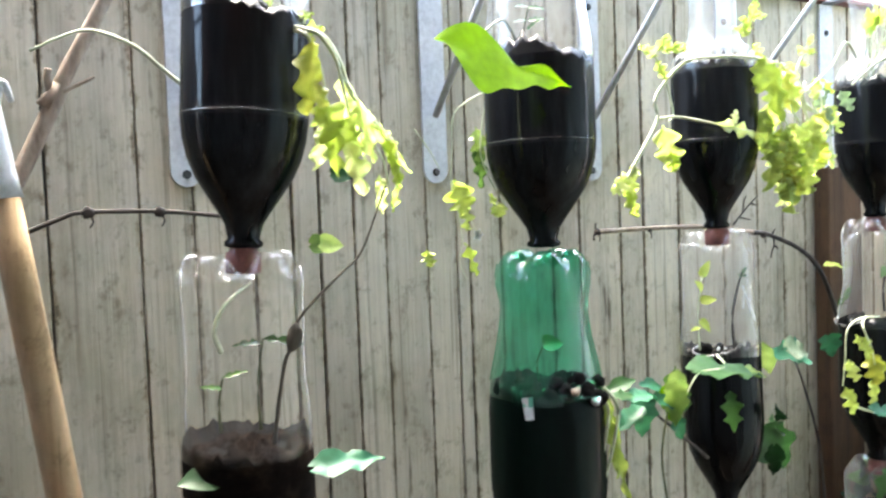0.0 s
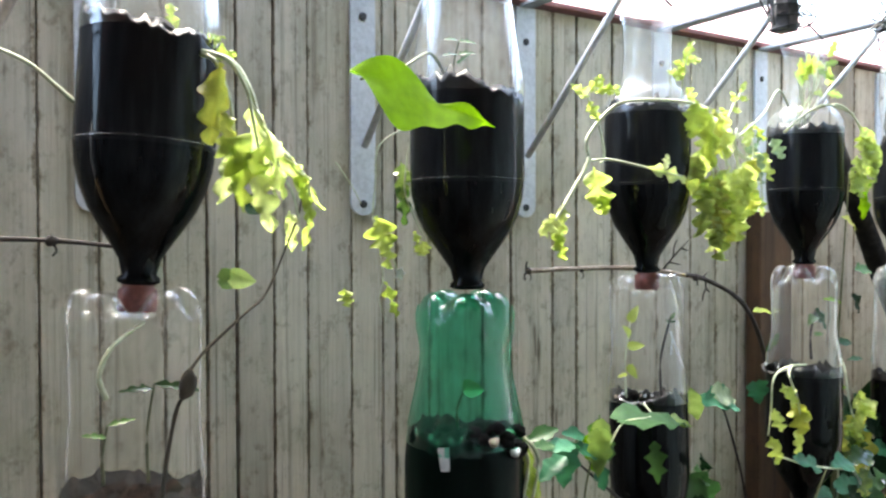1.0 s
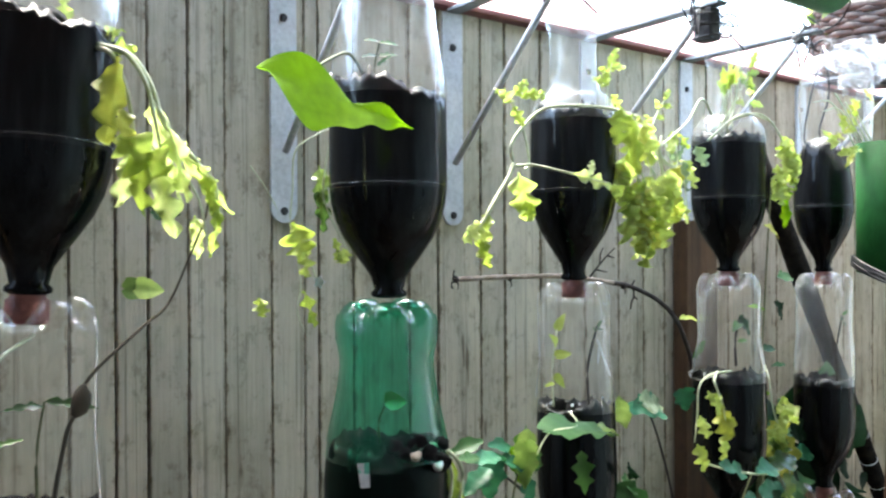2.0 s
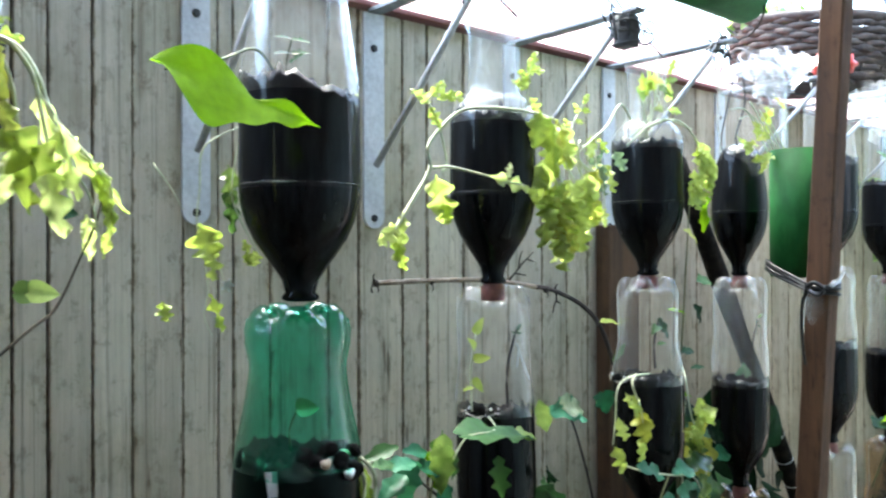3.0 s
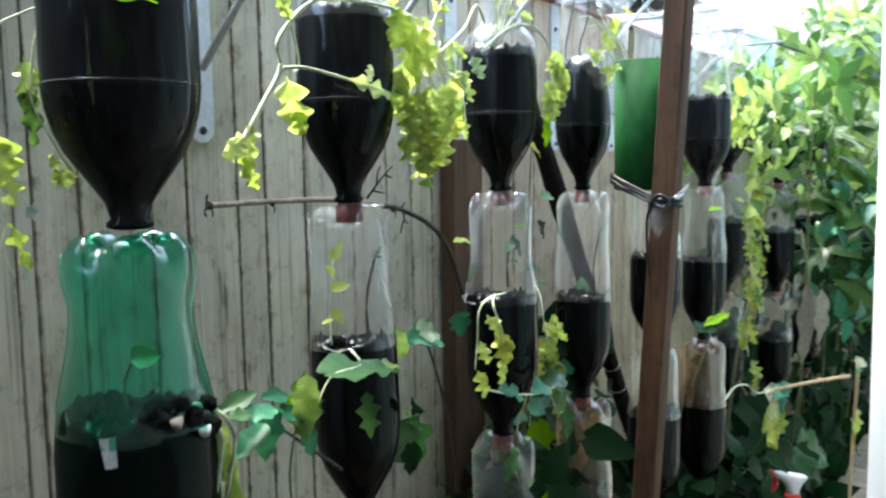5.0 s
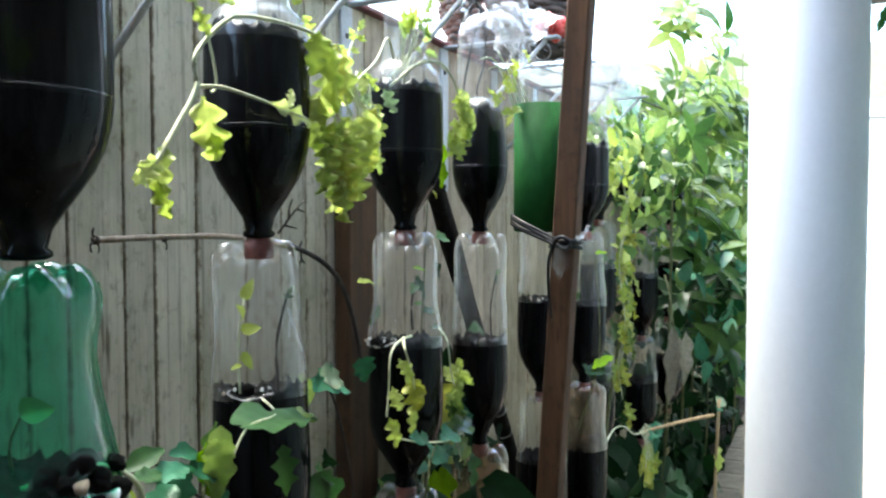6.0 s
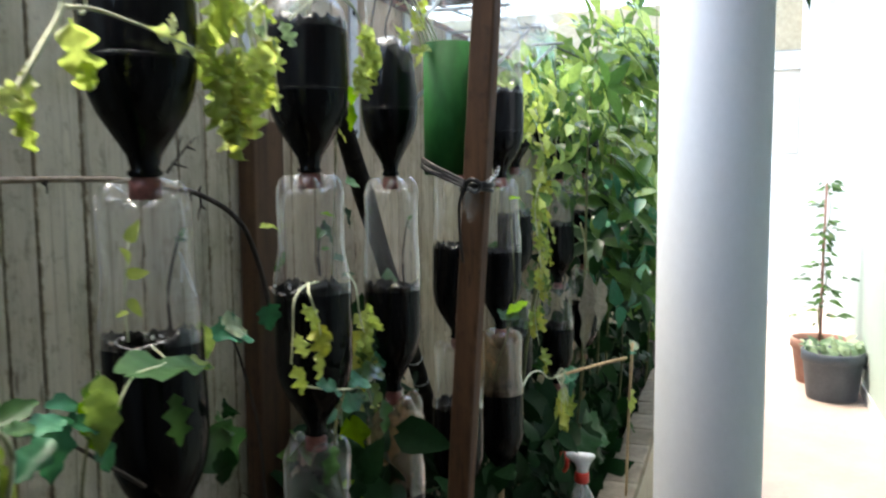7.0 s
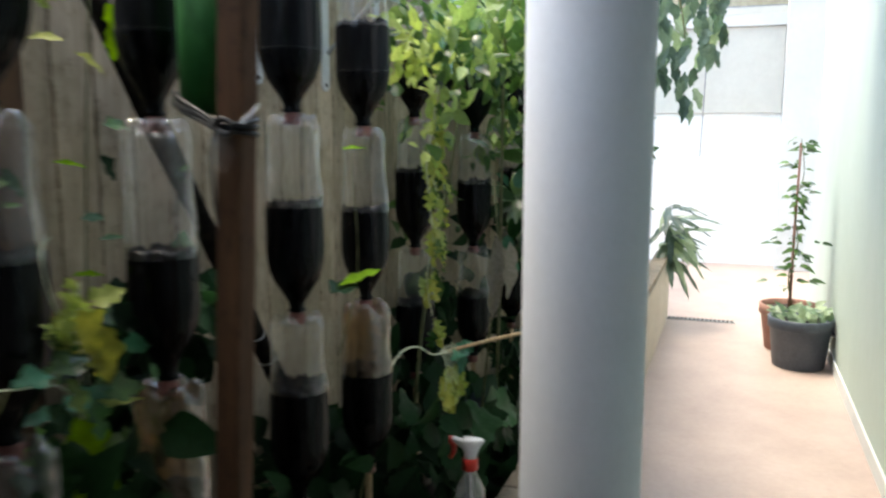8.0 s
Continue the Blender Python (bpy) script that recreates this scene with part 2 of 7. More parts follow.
# Dull grey for unseen surfaces, chosen to hold down bounced light.
UNSEEN_GREY = grainy("unseen_grey_surround", (0.14, 0.13, 0.115), (0.18, 0.17, 0.15), (0.22, 0.21, 0.185), (3, 3, 3), 8.0, 0.9, 0.2)
UNSEEN_FLOOR = grainy("unseen_dark_floor", (0.028, 0.021, 0.015), (0.04, 0.03, 0.022), (0.055, 0.042, 0.031), (4, 4, 4), 9.0, 0.85, 0.4)
GREEN_TUBE = grainy("green_painted_tube", (0.014, 0.09, 0.02), (0.02, 0.115, 0.025), (0.028, 0.14, 0.033), (12, 12, 5), 8.0, 0.62, 0.15, 0.001)
def filled(name, dark, mid, light):
    """Soil pressed against glossy bottle plastic."""
    # The stretched noise paints upright streaks of plastic sheen into the soil colour.
    m = grainy(name, dark, mid, light, (42, 42, 5), 5.0, 0.6, 0.0)
    b = m.node_tree.nodes["Principled BSDF"]
    b.inputs["Coat Weight"].default_value = 0.4
    b.inputs["Coat Roughness"].default_value = 0.07
    b.inputs["Coat IOR"].default_value = 1.45
    b.inputs["Specular IOR Level"].default_value = 0.03
    return m


GREEN_TUBE.node_tree.nodes["Principled BSDF"].inputs["Specular IOR Level"].default_value = 0.15
FILLED = filled("soil_behind_clear_plastic", (0.0008, 0.0009, 0.0012), (0.0016, 0.0019, 0.0024), (0.014, 0.016, 0.019))
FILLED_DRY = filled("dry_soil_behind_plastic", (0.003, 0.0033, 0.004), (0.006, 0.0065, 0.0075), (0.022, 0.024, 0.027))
FILLED_GREEN = filled("soil_behind_green_plastic", (0.0005, 0.003, 0.002), (0.001, 0.005, 0.0035), (0.002, 0.009, 0.006))
FILLED_GREEN.node_tree.nodes["Principled BSDF"].inputs["Coat Weight"].default_value = 0.22
FILLED_BROWN = grainy("brown_soil_behind_plastic", (0.004, 0.0028, 0.002), (0.009, 0.006, 0.0045), (0.03, 0.02, 0.014), (45, 45, 45), 5.0, 1.0, 0.6, 0.004)
for earth, gleam in ((SOIL, 0.12), (BROWN_SOIL, 0.08), (FILLED_BROWN, 0.06)):
    earth.node_tree.nodes["Principled BSDF"].inputs["Specular IOR Level"].default_value = gleam
BLACK_STRAP = grainy("black_shiny_strap", (0.004, 0.004, 0.005), (0.008, 0.008, 0.009), (0.02, 0.02, 0.022), (60, 60, 60), 4.0, 0.38, 0.3, 0.001)
WIRE = grainy("black_wire", (0.01, 0.01, 0.011), (0.02, 0.02, 0.02), (0.035, 0.035, 0.035), (90, 90, 90), 4.0, 0.5, 0.0)
LETTUCE = leaf_material("pale_lettuce_leaf", (0.37, 0.45, 0.09), (0.55, 0.61, 0.24), 0.46)
LETTUCE_STEM = grainy("pale_green_stem", (0.52, 0.58, 0.34), (0.62, 0.67, 0.45), (0.7, 0.74, 0.54), (50, 50, 50), 4.0, 0.5, 0.1)
PALE_LETTUCE = leaf_material("whitish_lettuce_leaf", (0.55, 0.62, 0.26), (0.72, 0.76, 0.44), 0.5)
YELLOW_LEAF = leaf_material("yellowing_leaf", (0.42, 0.42, 0.07), (0.5, 0.52, 0.16), 0.4)
LIME_LEAF = leaf_material("lime_bean_leaf", (0.17, 0.32, 0.005), (0.2, 0.35, 0.008), 0.4, 0.75)
LIME_LEAF.node_tree.nodes["Principled BSDF"].inputs["Specular IOR Level"].default_value = 0.15
BEAN_LEAF = leaf_material("green_bean_leaf", (0.022, 0.082, 0.03), (0.065, 0.155, 0.04), 0.33)
BLUE_LEAF = leaf_material("blue_green_leaf", (0.014, 0.1, 0.05), (0.06, 0.24, 0.14), 0.3)
BUSH_LEAF = leaf_material("bush_leaf", (0.015, 0.05, 0.015), (0.12, 0.23, 0.055), 0.4, 0.28)
BRIGHT_BUSH = leaf_material("bright_bush_leaf", (0.022, 0.075, 0.018), (0.46, 0.58, 0.2), 0.5, 0.22)
# Near-black copy of the greens, its colour standing in for deep shade.
DARK_SHADE_LEAF = leaf_material("dark_shade_leaf", (0.004, 0.016, 0.007), (0.015, 0.05, 0.016), 0.3, 0.5)
DARK_SHADE_LEAF.node_tree.nodes["Principled BSDF"].inputs["Specular IOR Level"].default_value = 0.12
GREY_LEAF = leaf_material("grey_green_leaf", (0.14, 0.22, 0.15), (0.42, 0.5, 0.36), 0.35, 0.3)
SLATE_LEAF = leaf_material("slate_green_leaf", (0.05, 0.085, 0.07), (0.2, 0.27, 0.23), 0.35, 0.3)
STEM = grainy("green_brown_stem", (0.07, 0.085, 0.03), (0.11, 0.12, 0.045), (0.16, 0.16, 0.07), (60, 60, 60), 4.0, 0.7, 0.3, 0.001)
WITHERED = leaf_material("withered_grey_leaf", (0.16, 0.14, 0.12), (0.34, 0.3, 0.27), 0.3, 0.7)
BLUE_SCRAP = grainy("dark_blue_plastic", (0.008, 0.014, 0.035), (0.012, 0.022, 0.055), (0.02, 0.035, 0.08), (30, 30, 30), 4.0, 0.4, 0.2, 0.002)
TWIG = grainy("dry_brown_twig", (0.16, 0.115, 0.08), (0.32, 0.25, 0.185), (0.5, 0.41, 0.31), (60, 60, 20), 5.0, 0.8, 0.5, 0.001)
STAKE = grainy("black_rotten_stake", (0.006, 0.005, 0.004), (0.012, 0.01, 0.008), (0.03, 0.024, 0.018), (50, 50, 50), 5.0, 0.95, 0.8, 0.004)
STAKE.node_tree.nodes["Principled BSDF"].inputs["Specular IOR Level"].default_value = 0.1
VINE = grainy("brown_vine_bark", (0.04, 0.032, 0.02), (0.08, 0.065, 0.045), (0.14, 0.115, 0.085), (60, 60, 20), 5.0, 0.85, 0.5, 0.001)
DARK_TWIG = grainy("dark_twig", (0.02, 0.015, 0.012), (0.04, 0.03, 0.024), (0.08, 0.06, 0.05), (60, 60, 20), 5.0, 0.8, 0.5, 0.001)
WICKER = grainy("brown_wicker", (0.024, 0.018, 0.014), (0.05, 0.038, 0.03), (0.09, 0.072, 0.058), (40, 40, 40), 6.0, 0.75, 0.5, 0.002, vary=0.2)
PILLAR = grainy("white_painted_pillar", (0.64, 0.67, 0.72), (0.67, 0.7, 0.75), (0.69, 0.715, 0.76), (5, 5, 3), 14.0, 0.6, 0.05, 0.0005, soft=0.12)
WALL_PAINT = grainy("white_green_wall_paint", (0.35, 0.42, 0.37), (0.37, 0.44, 0.39), (0.39, 0.455, 0.41), (1.5, 1.5, 1.0), 9.0, 0.7, 0.05, 0.001, soft=0.1)
BEIGE_PAINT = grainy("beige_wall_paint", (0.5, 0.44, 0.36), (0.56, 0.5, 0.41), (0.62, 0.55, 0.46), (2, 2, 2), 9.0, 0.8, 0.2, 0.002)
FLOOR_TILE = grainy("pink_beige_floor", (0.34, 0.262, 0.225), (0.385, 0.302, 0.26), (0.425, 0.34, 0.298), (2.5, 2.5, 2.5), 12.0, 0.45, 0.08, 0.001, soft=0.25)
BRICK = grainy("worn_coping_brick", (0.17, 0.14, 0.105), (0.27, 0.225, 0.175), (0.35, 0.3, 0.235), (9, 9, 9), 7.0, 0.9, 0.6, 0.004, vary=0.2)
MORTAR = grainy("grey_mortar", (0.13, 0.12, 0.1), (0.19, 0.17, 0.15), (0.26, 0.24, 0.2), (12, 12, 12), 6.0, 0.95, 0.6, 0.004)
ROOF_TILE = grainy("faded_red_roof_sheet", (0.5, 0.24, 0.2), (0.58, 0.3, 0.26), (0.64, 0.38, 0.33), (4, 4, 4), 6.0, 0.7, 0.3, 0.004)
RED_RAIL = grainy("dull_red_cap_rail", (0.2, 0.07, 0.06), (0.26, 0.09, 0.08), (0.32, 0.13, 0.11), (14, 14, 14), 5.0, 0.6, 0.2)
BLACK_POT = grainy("charcoal_plastic_pot", (0.043, 0.054, 0.072), (0.062, 0.078, 0.103), (0.082, 0.1, 0.13), (9, 9, 9), 8.0, 0.5, 0.15, 0.001)
CLAY_POT = grainy("terracotta_pot", (0.27, 0.13, 0.1), (0.35, 0.18, 0.14), (0.42, 0.24, 0.19), (9, 9, 9), 7.0, 0.8, 0.3, 0.002)
GRATE = grainy("dark_drain_grate", (0.01, 0.01, 0.01), (0.02, 0.02, 0.02), (0.03, 0.03, 0.03), (60, 60, 60), 4.0, 0.5, 0.1, metal=0.4)
WHITE_PLASTIC = grainy("white_trigger_plastic", (0.7, 0.7, 0.7), (0.77, 0.77, 0.77), (0.82, 0.82, 0.82), (40, 40, 40), 4.0, 0.35, 0.0)
RED_PLASTIC = grainy("bright_red_plastic", (0.52, 0.03, 0.02), (0.6, 0.045, 0.03), (0.66, 0.07, 0.05), (40, 40, 40), 4.0, 0.35, 0.0)
LAMP_WHITE = grainy("white_beam_paint", (0.52, 0.54, 0.53), (0.55, 0.57, 0.56), (0.58, 0.59, 0.58), (3, 3, 3), 6.0, 0.6, 0.05, soft=0.1)
END_WHITE = grainy("bright_end_wall_paint", (0.74, 0.76, 0.76), (0.78, 0.8, 0.8), (0.81, 0.83, 0.83), (2, 2, 2), 6.0, 0.6, 0.05, soft=0.08)
UPPER_PAINT = grainy("yellowed_upper_wall_paint", (0.36, 0.32, 0.22), (0.4, 0.36, 0.26), (0.44, 0.4, 0.29), (2, 2, 2), 9.0, 0.8, 0.2, 0.002)
GREY_TRIM_SHADE = grainy("grey_trim_shade", (0.5, 0.505, 0.46), (0.53, 0.535, 0.49), (0.56, 0.565, 0.52), (2, 2, 2), 8.0, 0.7, 0.05, soft=0.1)


# ---- building helpers ----
def thing(name, at, label, category, group="", kind=""):
    ob = new(name)
    ob.location = at
    return tagged(ob, label, category, group, kind)


def origin(ob):
    at = Vector(ob.location)
    return at + origin(ob.parent) if ob.parent else at


def part(name, bm, material, parent, label="", smooth=True):
    """Links a bmesh in world metres as one mesh under a thing or a part."""
    at = origin(parent)
    bmesh.ops.translate(bm, verts=bm.verts, vec=-at)
    me = bpy.data.meshes.new(name)
    bm.to_mesh(me)
    bm.free()
    me.materials.append(material)
    if smooth:
        me.polygons.foreach_set("use_smooth", [True] * len(me.polygons))
    ob = new(name, me)
    ob.parent = parent
    return tagged(ob, label)


def lone(name, bm, material, at, label, category, group="", kind="", smooth=False):
    at = Vector(at)
    bmesh.ops.translate(bm, verts=bm.verts, vec=-at)
    me = bpy.data.meshes.new(name)
    bm.to_mesh(me)
    bm.free()
    me.materials.append(material)
    if smooth:
        me.polygons.foreach_set("use_smooth", [True] * len(me.polygons))
    ob = new(name, me)
    ob.location = at
    return tagged(ob, label, category, group, kind)


def box(x0, x1, y0, y1, z0, z1, bevel=0.0, bm=None):
    bm = bm or bmesh.new()
    made = bmesh.ops.create_cube(bm, size=1)["verts"]
    for v in made:
        v.co = Vector(((x0 + x1) / 2 + v.co.x * (x1 - x0), (y0 + y1) / 2 + v.co.y * (y1 - y0), (z0 + z1) / 2 + v.co.z * (z1 - z0)))
    if bevel:
        edges = list({e for v in made for e in v.link_edges})
        bmesh.ops.bevel(bm, geom=edges, offset=bevel, segments=2, affect="EDGES", profile=0.6)
    return bm


def tube(points, r0, r1=None, sides=7, bm=None, wobble=0.0, smooth_steps=0):
    """A round bar along a line of points, tapering from r0 to r1."""
    bm = bm or bmesh.new()
    r1 = r0 if r1 is None else r1
    pts = [Vector(p) for p in points]
    if smooth_steps:
        fine = []
        for i in range(len(pts) - 1):
            a, b = pts[max(i - 1, 0)], pts[i]
            c, d = pts[i + 1], pts[min(i + 2, len(pts) - 1)]
            for k in range(smooth_steps):
                u = k / smooth_steps
                fine.append(0.5 * (2 * b + (c - a) * u + (2 * a - 5 * b + 4 * c - d) * u * u + (3 * b - a - 3 * c + d) * u ** 3))
        pts = fine + [pts[-1]]
    rings = []
    for i, p in enumerate(pts):
        d = (pts[min(i + 1, len(pts) - 1)] - pts[max(i - 1, 0)]).normalized()
        q = d.to_track_quat("Z", "Y")
        u = i / max(1, len(pts) - 1)
        r = (r0 + (r1 - r0) * u) * (1 + wobble * noise.noise(p * 60))
        rings.append([bm.verts.new(p + q @ Vector((math.cos(2 * math.pi * k / sides) * r, math.sin(2 * math.pi * k / sides) * r, 0))) for k in range(sides)])
    for a, b in zip(rings, rings[1:]):
        for k in range(sides):
            bm.faces.new((a[k], a[(k + 1) % sides], b[(k + 1) % sides], b[k]))
    bm.faces.new(rings[0][::-1])
    bm.faces.new(rings[-1])
    return bm


def turned(profile, sides=28, at=(0, 0, 0), bm=None, shape=None, cap_low=False, cap_high=False):
    """A surface of revolution from (radius, height) pairs. shape(angle, r, z) may shift a vertex."""
    bm = bm or bmesh.new()
    rings = []
    for r, z in profile:
        ring = []
        for k in range(sides):
            a = 2 * math.pi * k / sides
            rr, zz = shape(a, r, z) if shape else (r, z)
            ring.append(bm.verts.new((at[0] + rr * math.cos(a), at[1] + rr * math.sin(a), at[2] + zz)))
        rings.append(ring)
    for a, b in zip(rings, rings[1:]):
        for k in range(sides):
            bm.faces.new((a[k], a[(k + 1) % sides], b[(k + 1) % sides], b[k]))
    if cap_low:
        bm.faces.new(rings[0][::-1])
    if cap_high:
        bm.faces.new(rings[-1])
    return bm


def ring_torus(radius, thick, at, bm=None, sides=24, minor=6, sx=1.0, sy=1.0, m=None):
    bm = bm or bmesh.new()
    rings = []
    for k in range(sides):
        a = 2 * math.pi * k / sides
        ring = []
        for j in range(minor):
            b = 2 * math.pi * j / minor
            v = Vector(((radius * sx + thick * math.cos(b)) * math.cos(a), (radius * sy + thick * math.cos(b)) * math.sin(a), thick * math.sin(b)))
            v = m @ v if m else v
            ring.append(bm.verts.new(v + Vector(at)))
        rings.append(ring)
    for i in range(sides):
        a, b = rings[i], rings[(i + 1) % sides]
        for j in range(minor):
            bm.faces.new((a[j], b[j], b[(j + 1) % minor], a[(j + 1) % minor]))
    return bm


def facing(base, way, normal):
    """A matrix that lays a leaf at base, growing along way, with its face towards normal."""
    y = Vector(way).normalized()
    x = y.cross(Vector(normal))
    x = x.normalized() if x.length > 1e-4 else y.orthogonal().normalized()
    z = x.cross(y)
    return Matrix(((x.x, y.x, z.x, base[0]), (x.y, y.y, z.y, base[1]), (x.z, y.z, z.z, base[2]), (0, 0, 0, 1)))


def leaf_grid(kind, length, width, curl=0.25, fold=0.25, ruffle=0.0, seed=0, nu=9, nv=4):
    """Vertices and faces of one leaf that grows along +y with its face up."""
    rnd = random.Random(seed)
    phase = rnd.uniform(0, 6)
    verts, faces = [], []
    for i in range(nu + 1):
        u = i / nu
        if kind == "heart":
            w = math.sin(math.pi * min(1, (u + 0.08) / 1.08) ** 0.62) ** 0.8 * (1 - 0.15 * u) * min(1, u / 0.1 + 0.12) ** 0.5
        elif kind == "lance":
            w = math.sin(math.pi * u ** 0.85) ** 0.9
        elif kind == "frill":
            w = (0.13 if u < 0.1 else 0.16 + 0.84 * math.sin(math.pi * min(1, 0.1 + 0.9 * u) ** 0.9) ** 0.75) * (1 if u < 0.97 else 0.5)
        elif kind == "bean":
            # a one-sided blade: rounded at the stalk, pinched past the middle on one edge, scalloped on the other
            upper = 0.19 * math.sin(math.pi * min(1, u / 0.56)) ** 0.8 + 0.07 * math.exp(-((u - 0.77) / 0.13) ** 2) * min(1, (1 - u) / 0.18)
            rise = min(1, max(0, (u - 0.03) / 0.26))
            lower = (0.26 * rise * rise * (3 - 2 * rise) * min(1, (1.0 - u) / 0.68) + 0.013 * math.sin(u * 27 - 1.2) * min(1, u / 0.4)) * min(1, (1 - u) / 0.12)
            w = 0.4 * (upper + max(0, lower)) * length / width
        elif kind == "oak":
            w = math.sin(math.pi * u ** 0.75) ** 0.7 * (0.66 + 0.34 * math.cos(u * 20 + phase))
        else:
            w = (0.12 + 0.88 * math.sin(math.pi * min(1, u ** 0.85)) ** 0.8 if u < 0.97 else 0.08) * (0.78 + 0.17 * math.sin(u * 10 + phase) + 0.08 * math.sin(u * 24 + phase * 2))
        w = max(w, 0.03) * width / 2
        if kind == "frill":
            sides = {}
            for sgn, ph in ((-1, phase), (1, phase * 1.7 + 1)):
                sides[sgn] = 0.36 + 0.6 * abs(math.sin(math.pi * 2.8 * u + ph)) ** 0.8 + 0.16 * math.sin(u * 19 + ph * 3)
            for j in range(-(nv // 2), nv // 2 + 1):
                v = j / (nv // 2)
                k = sides[-1 if v < 0 else 1]
                wave = math.sin(u * 13 + 2.2 * v + phase) + 0.6 * math.sin(u * 24 - 3 * v + phase * 2)
                verts.append((v * w * k + 0.12 * length * math.sin(phase) * u * u, length * u + 0.25 * w * abs(v), fold * abs(v) * w - curl * length * u * u + ruffle * abs(v) ** 1.4 * wave))
            continue
        for j in range(-nv // 2, nv // 2 + 1):
            v = j / (nv // 2)
            lift = fold * abs(v) * w - curl * length * u * u
            if kind == "bean":
                verts.append((v * length * (upper if v < 0 else max(0.004, lower)), length * u, lift + ruffle * abs(v) * math.sin(u * 11 + v)))
                continue
            if ruffle:
                lift += ruffle * abs(v) * (math.sin(u * 14 + v * 2.5 + phase) + 0.5 * math.sin(u * 33 - v * 2 + phase))
            verts.append((v * w * (1 + (0.16 * math.sin(u * 17 + 3 * v + phase) + rnd.uniform(-0.07, 0.07) if ruffle else 0)), length * u - (0.1 * length * abs(v) * (1 - u) ** 4 if kind == "heart" else 0), lift))
    row = 2 * (nv // 2) + 1
    for i in range(nu):
        for j in range(row - 1):
            a = i * row + j
            faces.append((a, a + 1, a + row + 1, a + row))
    return verts, faces


def add_leaf(bm, m, kind, length, width, **more):
    verts, faces = leaf_grid(kind, length, width, **more)
    made = [bm.verts.new(m @ Vector(v)) for v in verts]
    for f in faces:
        bm.faces.new([made[k] for k in f])
    return bm


SEED = [0]


def leaf(parent, base, way, normal, kind, length, width, material, label="", name="leaf", **more):
    SEED[0] += 1
    if length > 0.03 and kind in ("heart", "lance"):
        for word, value in (("ruffle", 0.07 * width), ("nu", 18), ("nv", 6), ("curl", 0.3)):
            more.setdefault(word, value)
    bm = add_leaf(bmesh.new(), facing(base, way, normal), kind, length, width, seed=SEED[0], **more)
    return part(name, bm, material, parent, label)


def leaf_mass(name, parent, material, places, kind, size, aspect, curl=0.3, fold=0.25, nu=5, nv=2, ruffle=0.0):
    """Many small leaves in one mesh: places is a list of (point, way, normal, scale)."""
    variants = [leaf_grid(kind, size, size * aspect, curl, fold, ruffle, s, nu, nv) for s in range(4)]
    at = origin(parent)
    verts, faces = [], []
    for i, (p, way, normal, s) in enumerate(places):
        vs, fs = variants[i % 4]
        m = facing(Vector(p) - at, way, normal) @ Matrix.Diagonal((s, s, s, 1))
        b = len(verts)
        verts += [tuple(m @ Vector(v)) for v in vs]
        faces += [tuple(b + k for k in f) for f in fs]
    me = bpy.data.meshes.new(name)
    me.from_pydata(verts, [], faces)
    me.materials.append(material)
    me.polygons.foreach_set("use_smooth", [True] * len(me.polygons))
    ob = new(name, me)
    ob.parent = parent
    return tagged(ob, kind="stuff")


def stem(parent, points, r0, r1=None, material=None, name="stem", label="", steps=6, wobble=0.15, sides=6):
    return part(name, tube(points, r0, r1, sides, smooth_steps=steps, wobble=wobble), material or STEM, parent, label)


# ---- setting: ground, floor, walls, roof ----
WALL_X = -0.915
ARCH_Y, ARCH_Z = 8.4, 2.3
lone("ground", box(-60, 60, -60, 60, -0.2, -0.03), BED_SOIL, (0, 0, -0.03), "bare brown earth around the yard", "ground", kind="structure")
tiles = box(-0.48, 0.7, 3.3, 7.6, -0.03, 0.0)
box(-4.5, 0.7, 7.6, 10.8, -0.03, 0.0, bm=tiles)
box(0.7, 1.0, 7.8, 10.8, -0.03, 0.0, bm=tiles)
lone("floor", tiles, FLOOR_TILE, (0.1, 6, 0), "smooth pink-beige corridor floor", "floor", kind="structure")
# Unseen floor, made dark to cut light bounced up to the bed.
lone("floor_near", box(-0.48, 0.7, -3, 3.3, -0.03, -0.002), UNSEEN_FLOOR, (0.1, 0, 0), "unseen dark floor added to cut bounced light", "floor", kind="structure")
bed = bmesh.new()
for i in range(61):
    for j in range(7):
        x, y = WALL_X + 0.33 * j / 6, -3 + 10.6 * i / 60
        bed.verts.new((x, y, 0.42 + 0.035 * noise.noise(Vector((x * 9, y * 9, 1)))))
bed.verts.ensure_lookup_table()
for i in range(60):
    for j in range(6):
        a = i * 7 + j
        bed.faces.new([bed.verts[k] for k in (a, a + 1, a + 8, a + 7)])
box(WALL_X, -0.585, -3, 7.6, -0.03, 0.38, bm=bed)
lone("garden_bed", bed, BED_SOIL, (-0.75, 2, 0.4), "dark damp soil of a raised garden bed", "soil", kind="structure", smooth=False)
# Unseen stretch of wall, left white to bounce light onto the pillar.
lone("wall_east_middle", box(0.7, 0.85, 0.9, 3.4, 0, 2.6), WALL_PAINT, (0.77, 2, 0), "unseen white-green wall added to bounce light onto the pillar", "wall", kind="structure")
# Unseen near wall, kept dull so little light returns to the bottles.
lone("wall_east_near", box(0.7, 0.85, -3, 0.9, 0, 2.6), UNSEEN_GREY, (0.77, 0, 0), "unseen grey wall kept dull to hold down bounced light", "wall", kind="structure")
spandrel = box(0.7, 0.85, 3.4, ARCH_Y, 0, 3.7)
